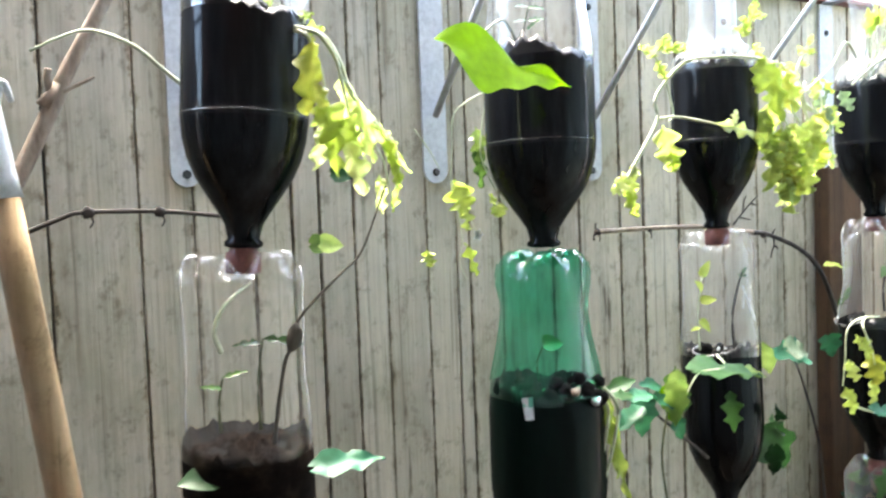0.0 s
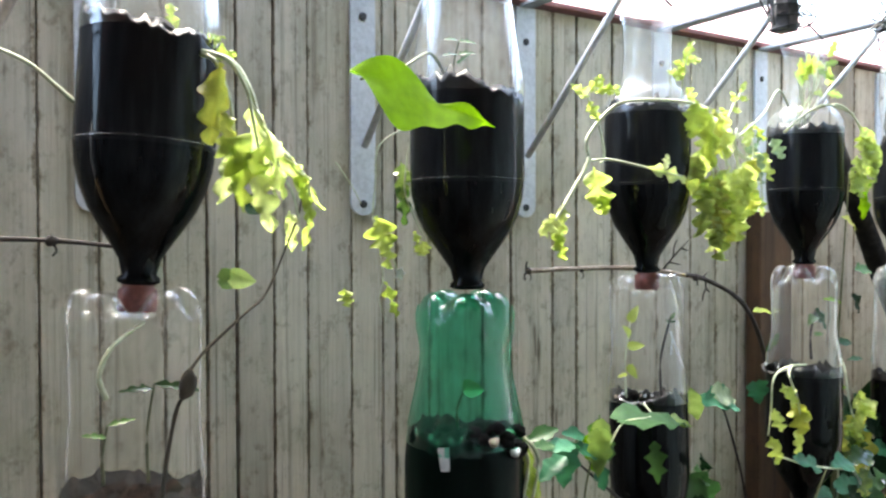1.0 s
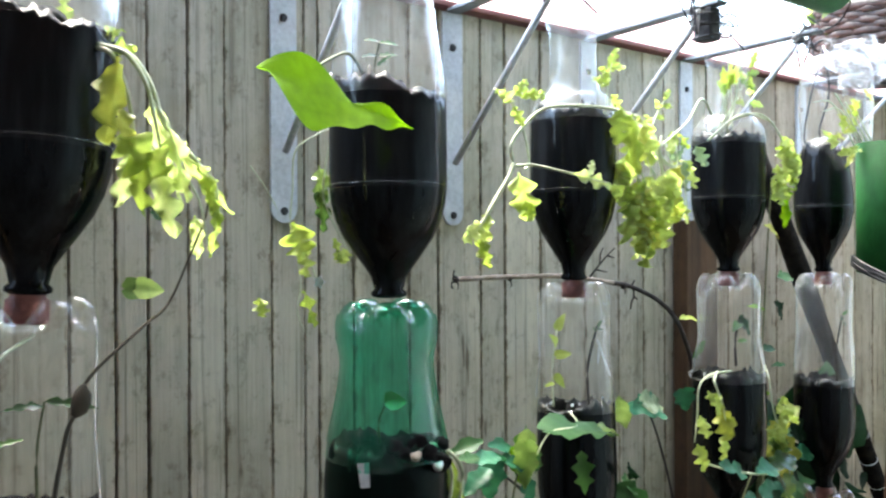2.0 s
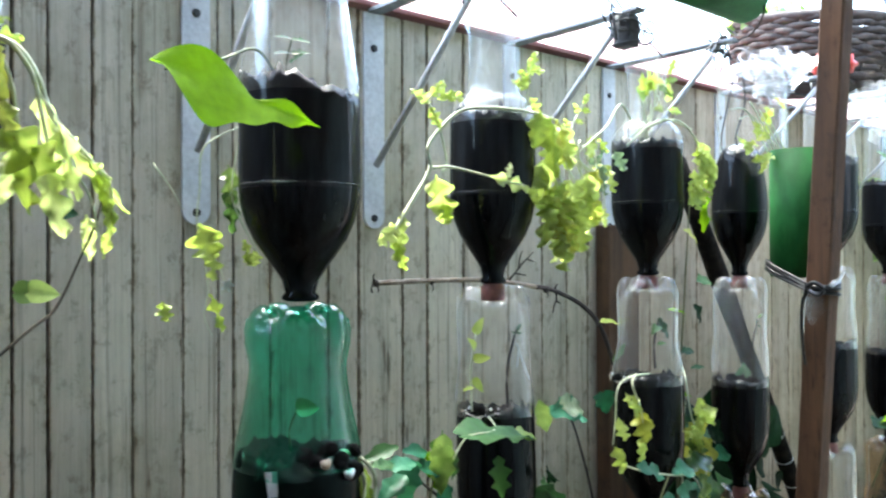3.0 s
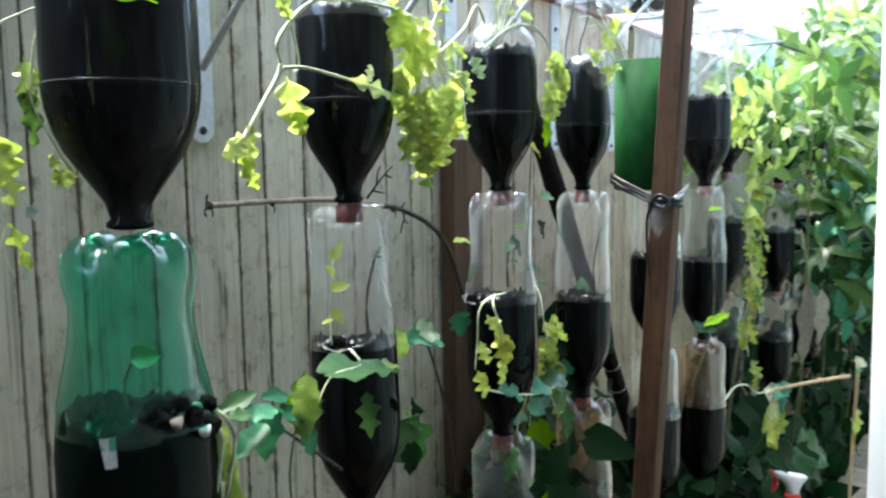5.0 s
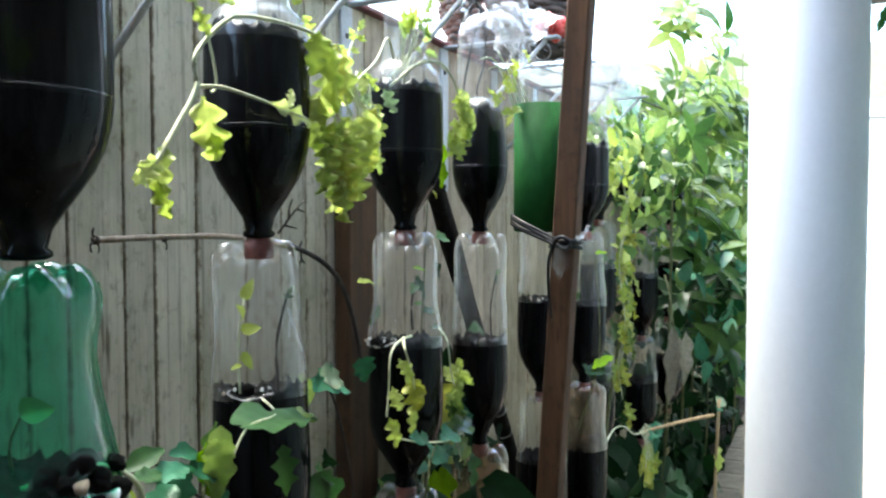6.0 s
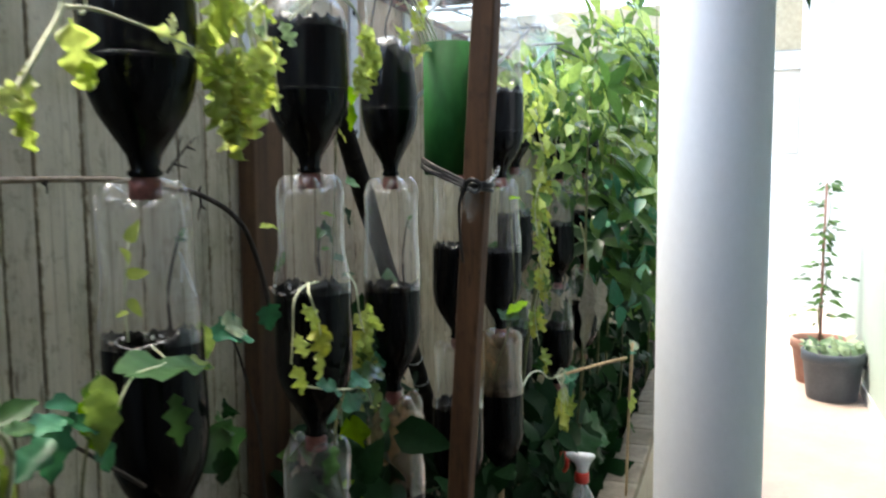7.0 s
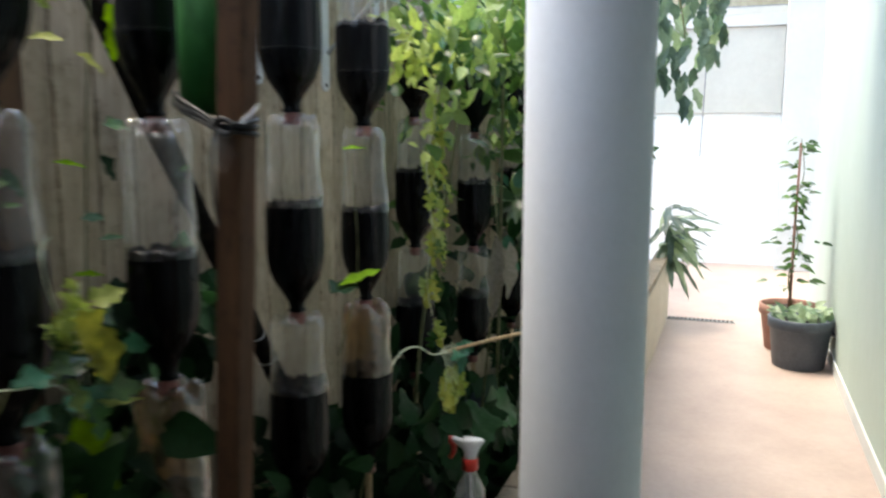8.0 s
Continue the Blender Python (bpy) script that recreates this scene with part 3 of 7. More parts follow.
for k in range(16):
    a0, a1 = math.pi / 2 * k / 16, math.pi / 2 * (k + 1) / 16
    y0, y1 = 10.8 - (10.8 - ARCH_Y) * math.cos(a0), 10.8 - (10.8 - ARCH_Y) * math.cos(a1)
    z0, z1 = ARCH_Z + (3.62 - ARCH_Z) * math.sin(a0), ARCH_Z + (3.62 - ARCH_Z) * math.sin(a1)
    ring = [[spandrel.verts.new((x, y, z)) for y, z in ((y0, z0), (y1, z1), (y1, 3.7), (y0, 3.7))] for x in (0.7, 0.85)]
    spandrel.faces.new(ring[0][::-1])
    spandrel.faces.new(ring[1])
    for j in range(4):
        spandrel.faces.new((ring[0][j], ring[0][(j + 1) % 4], ring[1][(j + 1) % 4], ring[1][j]))
lone("wall_recess", box(1.0, 1.1, ARCH_Y - 0.5, 10.8, 0, 3.7), END_WHITE, (1.05, 9, 0), "white wall inside an arched recess", "wall", kind="structure")
lone("wall_east", spandrel, WALL_PAINT, (0.77, 4, 0), "white wall with a faint green tint", "wall", kind="structure")
lone("baseboard", box(0.688, 0.699, 3.4, 8.38, 0, 0.09, 0.003), LAMP_WHITE, (0.69, 4, 0), "white painted skirting along the wall", "baseboard", kind="structure")
lone("wall_north", box(-4.5, 0.85, 10.8, 10.95, 0, 2.81), END_WHITE, (-1, 10.8, 0), "bright white end wall of the corridor", "wall", kind="structure")
lone("wall_upper", box(-4.5, 0.85, 10.8, 10.95, 2.95, 3.7), UPPER_PAINT, (-1, 10.8, 3), "beige upper wall above a white beam", "wall", kind="structure")
lone("lintel_beam", box(-4.5, 0.5, 10.72, 10.95, 2.812, 2.948, 0.006), LAMP_WHITE, (-1, 10.8, 2.88), "white painted beam across the corridor's end", "beam", kind="structure")
lone("trim_strip", box(-4.5, 0.5, 10.74, 10.799, 2.952, 3.03, 0.004), GREY_TRIM_SHADE, (-1, 10.77, 3), "grey strip above the white beam", "trim", kind="structure")
lone("shadow_gap", box(-4.5, 0.5, 10.76, 10.799, 3.034, 3.05), DULL_STEEL, (-1, 10.77, 3.04), "thin dark line above the strip", "trim", kind="structure")
# Grey sheet that paints the shade on the end wall below the beam.
lone("shade_panel", box(-1.3, 0.495, 10.76, 10.797, 1.82, 2.808, 0.004), GREY_TRIM_SHADE, (0, 10.78, 2.3), "grey sheet for the shaded wall under the white beam", "panel", kind="structure")
lone("pilaster", box(0.5, 0.99, 10.5, 10.798, 0, 3.7, 0.008), LAMP_WHITE, (0.6, 10.6, 0), "white square pilaster in the corner", "pilaster", kind="structure")
lone("wall_south", box(-0.98, 0.85, -3.15, -3.0, 0, 2.6), UNSEEN_GREY, (0, -3, 0), "unseen grey wall that closes the yard", "wall", kind="structure")
# Unseen slabs; the added strips and eave hold sky light off fence and corridor.
lone("ceiling", box(-0.1, 0.85, 4.2, 5.6, 2.92, 3.02, bm=box(-0.1, 0.85, -3, 4.2, 2.6, 2.72, bm=box(-1.0, -0.1, -3, -0.2, 2.6, 2.72, bm=box(-0.52, -0.1, -0.2, 1.25, 2.45, 2.598)))), UNSEEN_GREY, (0.2, 3, 2.6), "unseen grey ceiling over the corridor, widened to hold back sky light", "ceiling", kind="structure")

low_wall = lone("low_wall", box(-0.585, -0.48, -3, 7.6, 0, 0.528), BEIGE_PAINT, (-0.53, 2, 0), "low beige wall beside the garden bed", "low wall", kind="structure")
fence = lone("wall_west", box(-0.985, -0.938, -3, 7.4, 0.0, 1.985), DARK_BACK, (-0.96, 2, 0), "tall fence of weathered grey-beige boards", "fence", kind="structure")
lone("fence_rail", box(-0.99, -0.905, -3, 7.4, 1.999, 2.007, 0.002), RED_RAIL, (-0.95, 2, 2), "thin dull red rail along the fence top", "rail", kind="structure")
roof = bmesh.new()
for i in range(56):
    y = -4 + 14 * i / 55
    for k in range(13):
        x = -1.02 - 1.25 * k / 12
        z = 2.03 + 0.62 * k / 12 + 0.012 * math.cos(i * math.pi) + (0.012 if k % 3 == 0 else 0)
        roof.verts.new((x, y, z))
roof.verts.ensure_lookup_table()
for i in range(55):
    for k in range(12):
        a = i * 13 + k
        roof.faces.new([roof.verts[q] for q in (a, a + 1, a + 14, a + 13)])
lone("backdrop_roof", roof, ROOF_TILE, (-1.5, 2, 2.3), "faded red roof behind the fence", "roof", kind="structure")


# ---- fence hardware: shelf brackets ----
def bracket(y, tilt=0.0):
    b = thing("shelf_bracket", (WALL_X, y, 2.0), "grey galvanised steel shelf bracket screwed to the fence", "bracket", "brackets on the fence")
    x = WALL_X
    plate = bmesh.new()
    outline = [(0.017, 1.992), (-0.017, 1.992)] + [(-0.017 * math.cos(radians(a)), 1.713 - 0.017 * math.sin(radians(a))) for a in range(0, 181, 15)]
    back = [plate.verts.new((x, y + dy, z)) for dy, z in outline]
    face = [plate.verts.new((x + 0.004, y + dy, z)) for dy, z in outline]
    plate.faces.new(back)
    plate.faces.new(face[::-1])
    for k in range(len(outline)):
        j = (k + 1) % len(outline)
        plate.faces.new((back[k], face[k], face[j], back[j]))
    bmesh.ops.recalc_face_normals(plate, faces=plate.faces)
    wall_plate = part("wall_plate", plate, STEEL, b, smooth=False)
    part("arm", box(x + 0.004, x + 0.25, y - 0.011, y + 0.011, 1.992, 1.997, 0.001), DULL_STEEL, b, "flat grey steel arm", smooth=False)
    part("strut", tube([(x + 0.008, y, 1.782), (x + 0.222, y + tilt, 1.99)], 0.0045, None, 8), STRUT, b)
    for z in (1.71, 1.944):
        s = turned([(0.0052, 0), (0.0045, 0.002), (0.002, 0.0026)], 12, cap_high=True)
        bmesh.ops.transform(s, matrix=Matrix.Translation((x + 0.004, y, z)) @ Matrix.Rotation(radians(90), 4, "Y"), verts=s.verts)
        part("screw", s, SCREW, wall_plate, "dark screw head", smooth=False)
    return b


for by in (-0.42, -0.15, 0.135, 0.449, 0.705, 0.976, 1.225, 1.6, 1.88, 2.17, 2.46):
    bracket(by)


# ---- bottle planters ----
BOTTLE = [(0.0125, 0.0), (0.0165, 0.002), (0.0165, 0.005), (0.0135, 0.008), (0.0165, 0.02), (0.0235, 0.031), (0.031, 0.042), (0.0415, 0.058),
          (0.0485, 0.074), (0.0525, 0.09), (0.054, 0.104), (0.0543, 0.115), (0.0541, 0.15), (0.0541, 0.192)]
SHAPES = {}


def bottle_profile(kind, waist):
    """(radius, height) pairs of an upturned bottle, neck first. waist: the radius above the soil."""
    full = 0.0541
    if kind == "cut":
        return BOTTLE + [(0.0546, 0.197), (0.0535, 0.208), (0.0505, 0.226), (0.0468, 0.25), (waist, 0.28), (waist - 0.0005, 0.31), (waist, 0.335)]
    if kind == "small":
        return BOTTLE[:-2] + [(0.0532, 0.135), (0.0505, 0.155), (0.0475, 0.172), (0.044, 0.19), (0.036, 0.207), (0.022, 0.218), (0.009, 0.222)]
    if kind == "round":
        return BOTTLE + [(0.0525, 0.208), (waist + 0.004, 0.228), (waist, 0.26), (waist + 0.002, 0.335), (waist - 0.006, 0.36), (waist - 0.018, 0.374), (0.012, 0.38)]
    if kind == "funnel":
        return BOTTLE + [(0.0535, 0.2), (0.051, 0.209), (0.044, 0.218), (0.035, 0.226), (0.031, 0.24), (0.029, 0.27), (0.03, 0.3), (0.034, 0.315)]
    start, end = (0.185, 0.298) if kind == "bell" else (0.212, 0.262)
    low = [q for q in BOTTLE if q[1] < start]
    ease = [(waist + (full - waist) * (0.5 + 0.5 * math.cos(math.pi * k / 7)), start + (end - start) * k / 7) for k in range(8)]
    lobe = waist + (0.0035 if kind == "bell" else 0.0015)
    foot = [(lobe, 0.316), (lobe + 0.0005, 0.328), (lobe - 0.0015, 0.339), (lobe - 0.0055, 0.3475), (lobe - 0.0115, 0.3525), (lobe - 0.018, 0.3525), (lobe - 0.024, 0.347), (0.0155, 0.34)]
    return low + ease + foot


def radius_at(profile, z):
    for (r0, z0), (r1, z1) in zip(profile, profile[1:]):
        if z0 <= z <= z1:
            return r0 + (r1 - r0) * (z - z0) / max(1e-6, z1 - z0)
    return profile[-1][0]


def shared(key, bm, material, smooth=True):
    me = bpy.data.meshes.new(key[0])
    bm.to_mesh(me)
    bm.free()
    me.materials.append(material)
    if smooth:
        me.polygons.foreach_set("use_smooth", [True] * len(me.polygons))
    SHAPES[key] = me
    return me


def bottle(x, y, z, kind="whole", waist=0.046, width=1.0, plastic_kind=None, level=0.205, soil=None, cap=True, seam=True, lean=(0, 0), label="", turn=0.0, window=None):
    """One upturned bottle: z is the height of its neck ring. window: the angle of a cut opening."""
    shell = plastic_kind or CLEAR
    soil = soil or (FILLED_GREEN if shell is GREEN_CLEAR else FILLED)
    b = thing("bottle_planter", (x, y, z), label or "upturned clear plastic bottle filled with dark soil", "bottle planter", "hanging bottle planters")
    b.rotation_euler = (radians(lean[0]), radians(lean[1]), turn)
    b.scale = (width, width, 1)
    profile = bottle_profile(kind, waist)
    key = ("bottle_shell", kind, waist, shell.name, level)
    if key not in SHAPES:
        def petals(a, r, zz):
            if kind in ("whole", "bell") and zz > 0.3:
                f = min(1, (zz - 0.3) / 0.045)
                valley = (0.5 - 0.5 * math.cos(5 * a)) ** 2 * (0.5 if kind == "bell" else 1)
                return r * (1 - 0.15 * f * valley), zz - 0.017 * f * f * valley
            if kind in ("cut", "funnel") and zz > 0.31:
                return r, zz + 0.006 * math.sin(3 * a) + 0.003 * math.sin(11 * a)
            return r, zz
        upper = [(radius_at(profile, level - 0.003) * 1.004, level - 0.003)] + [q for q in profile if q[1] > level]
        shared(key, turned(upper, 80, shape=petals), shell)
    ob = new("bottle_shell", SHAPES[key])
    ob.parent = b
    shell_part = ob
    key = ("soil_fill", kind, waist, round(level, 3), soil.name, seam, int(x * 100) % 3)
    if key not in SHAPES:
        fill = [(r, zz) for r, zz in profile if zz < level - 0.02] + [(radius_at(profile, level - 0.012) * 0.995, level - 0.012), (radius_at(profile, level) * 0.99, level), (radius_at(profile, level + 0.007) * 0.975, level + 0.007)]
        last = fill[-1][0]
        fill += [(last * 0.86, level - 0.006), (last * 0.12, level - 0.01)]
        seed = key[-1] * 7.3
        tilt = 0.009 if kind == "cut" else 0.004

        def crumble(a, r, zz):
            n = noise.noise(Vector((math.cos(a) * 2.5 + seed, math.sin(a) * 2.5, zz * 30)))
            n2 = noise.noise(Vector((math.cos(a) * 9 + seed, math.sin(a) * 9, zz * 120)))
            if zz >= level - 0.02:
                n3 = noise.noise(Vector((math.cos(a) * 22 + seed, math.sin(a) * 22, 0)))
                return r * (1 + 0.006 * n), zz + (0.01 * n + 0.008 * n2 + 0.006 * n3 + tilt * math.cos(a + 2.4)) * min(1, (zz - level + 0.02) / 0.02)
            return r, zz
        me = shared(key, turned(fill, 72, shape=crumble, cap_low=True, cap_high=True), soil)
        me.materials.append(SOIL)
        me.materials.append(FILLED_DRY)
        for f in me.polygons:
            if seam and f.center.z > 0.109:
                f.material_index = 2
            if kind == "small":
                continue
            if f.center.z > level - 0.03 and (f.normal.z > 0.6 or f.normal.xy.dot(f.center.xy) < 0):
                f.material_index = 1
    ob = new("soil_fill", SHAPES[key])
    ob.parent = b
    fill_part = ob
    loose = BROWN_SOIL if soil is FILLED_BROWN else SOIL
    key = ("soil_surface", kind, waist, round(level, 3), loose.name, int(y * 100) % 5)
    if key not in SHAPES:
        R0 = radius_at(profile, level) * 0.95
        seed2 = key[-1] * 3.7 + level * 40

        def lumps(a, r, zz):
            q = Vector((math.cos(a) * r, math.sin(a) * r, 0)) * 95 + Vector((seed2, 0, 0))
            lift = 0.009 * noise.noise(q * 0.45) + 0.007 * noise.noise(q * 1.3) + 0.004 * noise.noise(q * 3.1)
            return r, zz + lift
        shared(key, turned([(R0, level - 0.012)] + [(R0 * (1 - k / 11), level - 0.004 + 0.004 * math.sin(k)) for k in range(11)], 44, shape=lumps, cap_high=True), loose, smooth=False)
    ob = new("soil_surface", SHAPES[key])
    ob.parent = fill_part
    if cap:
        key = ("screw_cap",)
        if key not in SHAPES:
            def ridged(a, r, zz):
                return r * (1 + 0.03 * math.cos(24 * a) * (1 if r > 0.013 else 0)), zz
            shared(key, turned([(0.004, -0.021), (0.0135, -0.021), (0.0148, -0.019), (0.0148, -0.004), (0.0125, -0.002), (0.0125, 0.002)], 48, shape=ridged, cap_low=True), RED_CAP)
        ob = new("screw_cap", SHAPES[key])
        ob.parent = shell_part
        tagged(ob, "faded red screw cap")
    # Pale ridges fixed at the visible outline paint the plastic's bright rim.
    if kind in ("whole", "bell"):
        key = ("rim_glint", kind, waist, shell.name)
        if key not in SHAPES:
            ridge = [(r + 0.0003, zz) for r, zz in profile if level < zz < 0.34]
            shared(key, tube([(r, 0, zz) for r, zz in ridge], 0.0008, None, 5), PALE_RIM if shell is not GREEN_CLEAR else GREEN_CLEAR)
        for way in (0.95, -2.2):
            ob = new("rim_glint", SHAPES[key])
            ob.parent = shell_part
            ob.rotation_euler = (0, 0, way - turn)
    if seam:
        key = ("seam_ring",)
        if key not in SHAPES:
            shared(key, ring_torus(0.0543, 0.0007, (0, 0, 0.108), sides=40, minor=5), MILKY)
        ob = new("seam_ring", SHAPES[key])
        ob.parent = shell_part
    if window is not None:
        a = window
        r = radius_at(profile, level) * 0.9
        tilt = Matrix.Rotation(a, 4, "Z") @ Matrix.Rotation(radians(18), 4, "Y")
        rim = ring_torus(0.02, 0.0009, (0, 0, 0), sides=26, minor=6, sx=0.75, sy=1.25, m=tilt)
        for v in rim.verts:
            v.co += Vector((math.cos(a) * r, math.sin(a) * r, level + 0.006 + 0.004 * noise.noise(v.co * 90)))
        me = bpy.data.meshes.new("cut_rim")
        rim.to_mesh(me)
        rim.free()
        me.materials.append(PALE_RIM if shell is not GREEN_CLEAR else GREEN_CLEAR)
        ob = new("cut_rim", me)
        ob.parent = shell_part
        tagged(ob, "curled edge of the cut opening")
        lump = random.Random(int(y * 100))
        big = 1.35 if shell is GREEN_CLEAR else 1.0
        for q in range(11):
            key = ("soil_clod", soil.name, q % 3)
            if key not in SHAPES:
                clod = bmesh.new()
                bmesh.ops.create_icosphere(clod, subdivisions=2, radius=1)
                for v in clod.verts:
                    d = v.co.normalized()
                    v.co = d * (1 + 0.35 * noise.noise(d * 2.2 + Vector((q, 0, 0))) + 0.15 * noise.noise(d * 7))
                shared(key, clod, SOIL)
            ob = new("soil_clod", SHAPES[key])
            ob.parent = fill_part
            size = lump.uniform(0.0045, 0.0085) * big
            ob.scale = (size, size, size * 0.8)
            ob.rotation_euler = (lump.uniform(0, 6), lump.uniform(0, 6), 0)
            ob.location = Matrix.Rotation(a, 3, "Z") @ Vector((lump.uniform(-0.01, 0.008), lump.uniform(-0.019, 0.019) * big, lump.uniform(-0.004, 0.009) * big * big)) + Vector((math.cos(a) * r, math.sin(a) * r, level + 0.003))
        if shell is GREEN_CLEAR:
            flap = bmesh.new()
            rows = []
            for k in range(9):
                u = k / 8
                half = 0.42 * math.sqrt(max(0.0, 1 - u ** 2.4))
                zz = level - 0.006 + 0.034 * u
                rr = radius_at(profile, zz) + 0.003 + 0.003 * u
                rows.append([flap.verts.new((rr * math.cos(a - 0.78 + half * j / 6), rr * math.sin(a - 0.78 + half * j / 6), zz)) for j in range(-6, 7)])
            for p0, p1 in zip(rows, rows[1:]):
                for j in range(12):
                    flap.faces.new((p0[j], p0[j + 1], p1[j + 1], p1[j]))
            me = bpy.data.meshes.new("cut_flap")
            flap.to_mesh(me)
            flap.free()
            me.polygons.foreach_set("use_smooth", [True] * len(me.polygons))
            me.materials.append(GREEN_CLEAR)
            ob = new("cut_flap", me)
            ob.parent = shell_part
            tagged(ob, "rounded flap of cut green plastic")
        for q in range(2 if shell is GREEN_CLEAR else 4):
            key = ("pale_crumb", q % 2)
            if key not in SHAPES:
                crumb = bmesh.new()
                bmesh.ops.create_icosphere(crumb, subdivisions=2, radius=0.0019)
                for v in crumb.verts:
                    v.co *= 1 + 0.5 * noise.noise(v.co * 900)
                shared(key, crumb, WHITE_EDGE if q % 2 else TWIG)
            ob = new("pale_crumb", SHAPES[key])
            ob.parent = fill_part
            if shell is GREEN_CLEAR:
                ob.scale = (2.4, 3.2, 2.2)
                turn_by, out, up = ((-0.18, 0.012, 0.009), (0.2, 0.012, -0.004))[q]
            else:
                turn_by, out, up = 0.25 * q - 0.5, 0.0105, 0.006 + 0.006 * math.sin(q * 2.3)
            ob.location = (math.cos(a + turn_by) * (r + out), math.sin(a + turn_by) * (r + out), level + up)
    return b


def hook(x, y, z_top, z_low, bottle_r):
    """Black wire that hangs a bottle from a bracket's arm."""
    w = thing("hanging_wire", (x, y, z_low), "twisted black wire that hangs a bottle from a bracket", "wire", "hanging wires")
    part("wire_drop", tube([(x, y, z_top + 0.004), (x + 0.008, y + 0.006, (z_top + z_low) / 2 + 0.01), (x - 0.004, y - 0.004, z_low + 0.03), (x, y + bottle_r, z_low)], 0.0016, None, 6, smooth_steps=5), WIRE, w)
    part("wire_loop", ring_torus(0.017, 0.0019, (x, y, z_top - 0.004), sides=18, minor=6, m=Matrix.Rotation(radians(90), 3, "X")), WIRE, w)
    part("wire_side", tube([(x, y, z_top), (x - 0.02, y - bottle_r * 0.7, z_low + 0.035), (x - 0.004, y - bottle_r, z_low)], 0.0016, None, 6, smooth_steps=5), WIRE, w)


P = 0.355
COLUMNS = [
    # x, y, neck height, then each bottle from the top: shape, waist, width, plastic, soil level, opening, shift along the fence, lean
    (-0.650, 0.135, 1.633, [("cut", 0.047, 0.96, CLEAR, 0.191, None, -0.007, -3.6), ("whole", 0.051, 1.0, CLEAREST, 0.19, None, -0.011, 0)]),
    (-0.672, 0.446, 1.617, [("cut", 0.0425, 1.05, CLEAR, 0.193, None, 0, 0), ("bell", 0.0395, 1.12, GREEN_CLEAR, 0.208, -0.72, -0.003, 0)]),
    (-0.705, 0.731, 1.625, [("funnel", 0.044, 0.95, MILKY, 0.193, None, 0, 0), ("whole", 0.0485, 0.89, CLEAR, 0.198, -2.15, 0.007, -3.5), ("whole", 0.049, 0.95, CLEAR, 0.205, None, 0, 0)]),
    (-0.718, 1.064, 1.628, [("funnel", 0.045, 0.97, MILKY, 0.187, None, 0, 0), ("whole", 0.046, 0.96, CLEAR, 0.2, -3.2, 0, 0), ("whole", 0.0475, 0.96, CLEAR, 0.205, None, 0, 0)]),
    (-0.715, 1.322, 1.622, [("small", 0.044, 0.84, MILKY, 0.2, None, 0, 0), ("whole", 0.0505, 0.86, CLEAR, 0.173, None, 0, 0), ("whole", 0.049, 0.95, TAN_CLEAR, 0.19, None, 0, 0)]),
    (-0.732, 1.7, 1.635, [("cut", 0.046, 1.0, MILKY, 0.2, None, 0, 0), ("whole", 0.049, 0.95, CLEAR, 0.194, None, 0, 0), ("whole", 0.049, 1.0, CLEAR, 0.213, None, 0, 0)]),
    (-0.705, 1.935, 1.613, [("round", 0.046, 1.0, CLEAR, 0.195, None, 0, 0), ("whole", 0.048, 0.9, CLEAR, 0.186, None, 0, 0), ("whole", 0.049, 1.0, TAN_CLEAR, 0.205, None, 0, 0)]),
    (-0.82, 2.5, 1.64, [("cut", 0.046, 1.0, CLEAR, 0.19, None, 0, 0), ("whole", 0.049, 1.0, MILKY, 0.21, None, 0, 0), ("whole", 0.049, 1.0, CLEAR, 0.2, None, 0, 0)]),
    (-0.76, 2.85, 1.6, [("cut", 0.046, 1.0, GREEN_CLEAR, 0.18, None, 0, 0), ("whole", 0.049, 1.0, MILKY, 0.2, None, 0, 0), ("whole", 0.049, 1.0, CLEAR, 0.2, None, 0, 0)]),
    (-0.74, 3.25, 1.62, [("cut", 0.046, 1.0, CLEAR, 0.19, None, 0, 0), ("whole", 0.049, 1.0, MILKY, 0.2, None, 0, 0), ("whole", 0.049, 1.0, CLEAR, 0.2, None, 0, 0)]),
]
SHADES = {CLEAR.name: "clear", CLEAREST.name: "thin clear", MILKY.name: "hazy clear", GREEN_CLEAR.name: "green", TAN_CLEAR.name: "silty clear"}
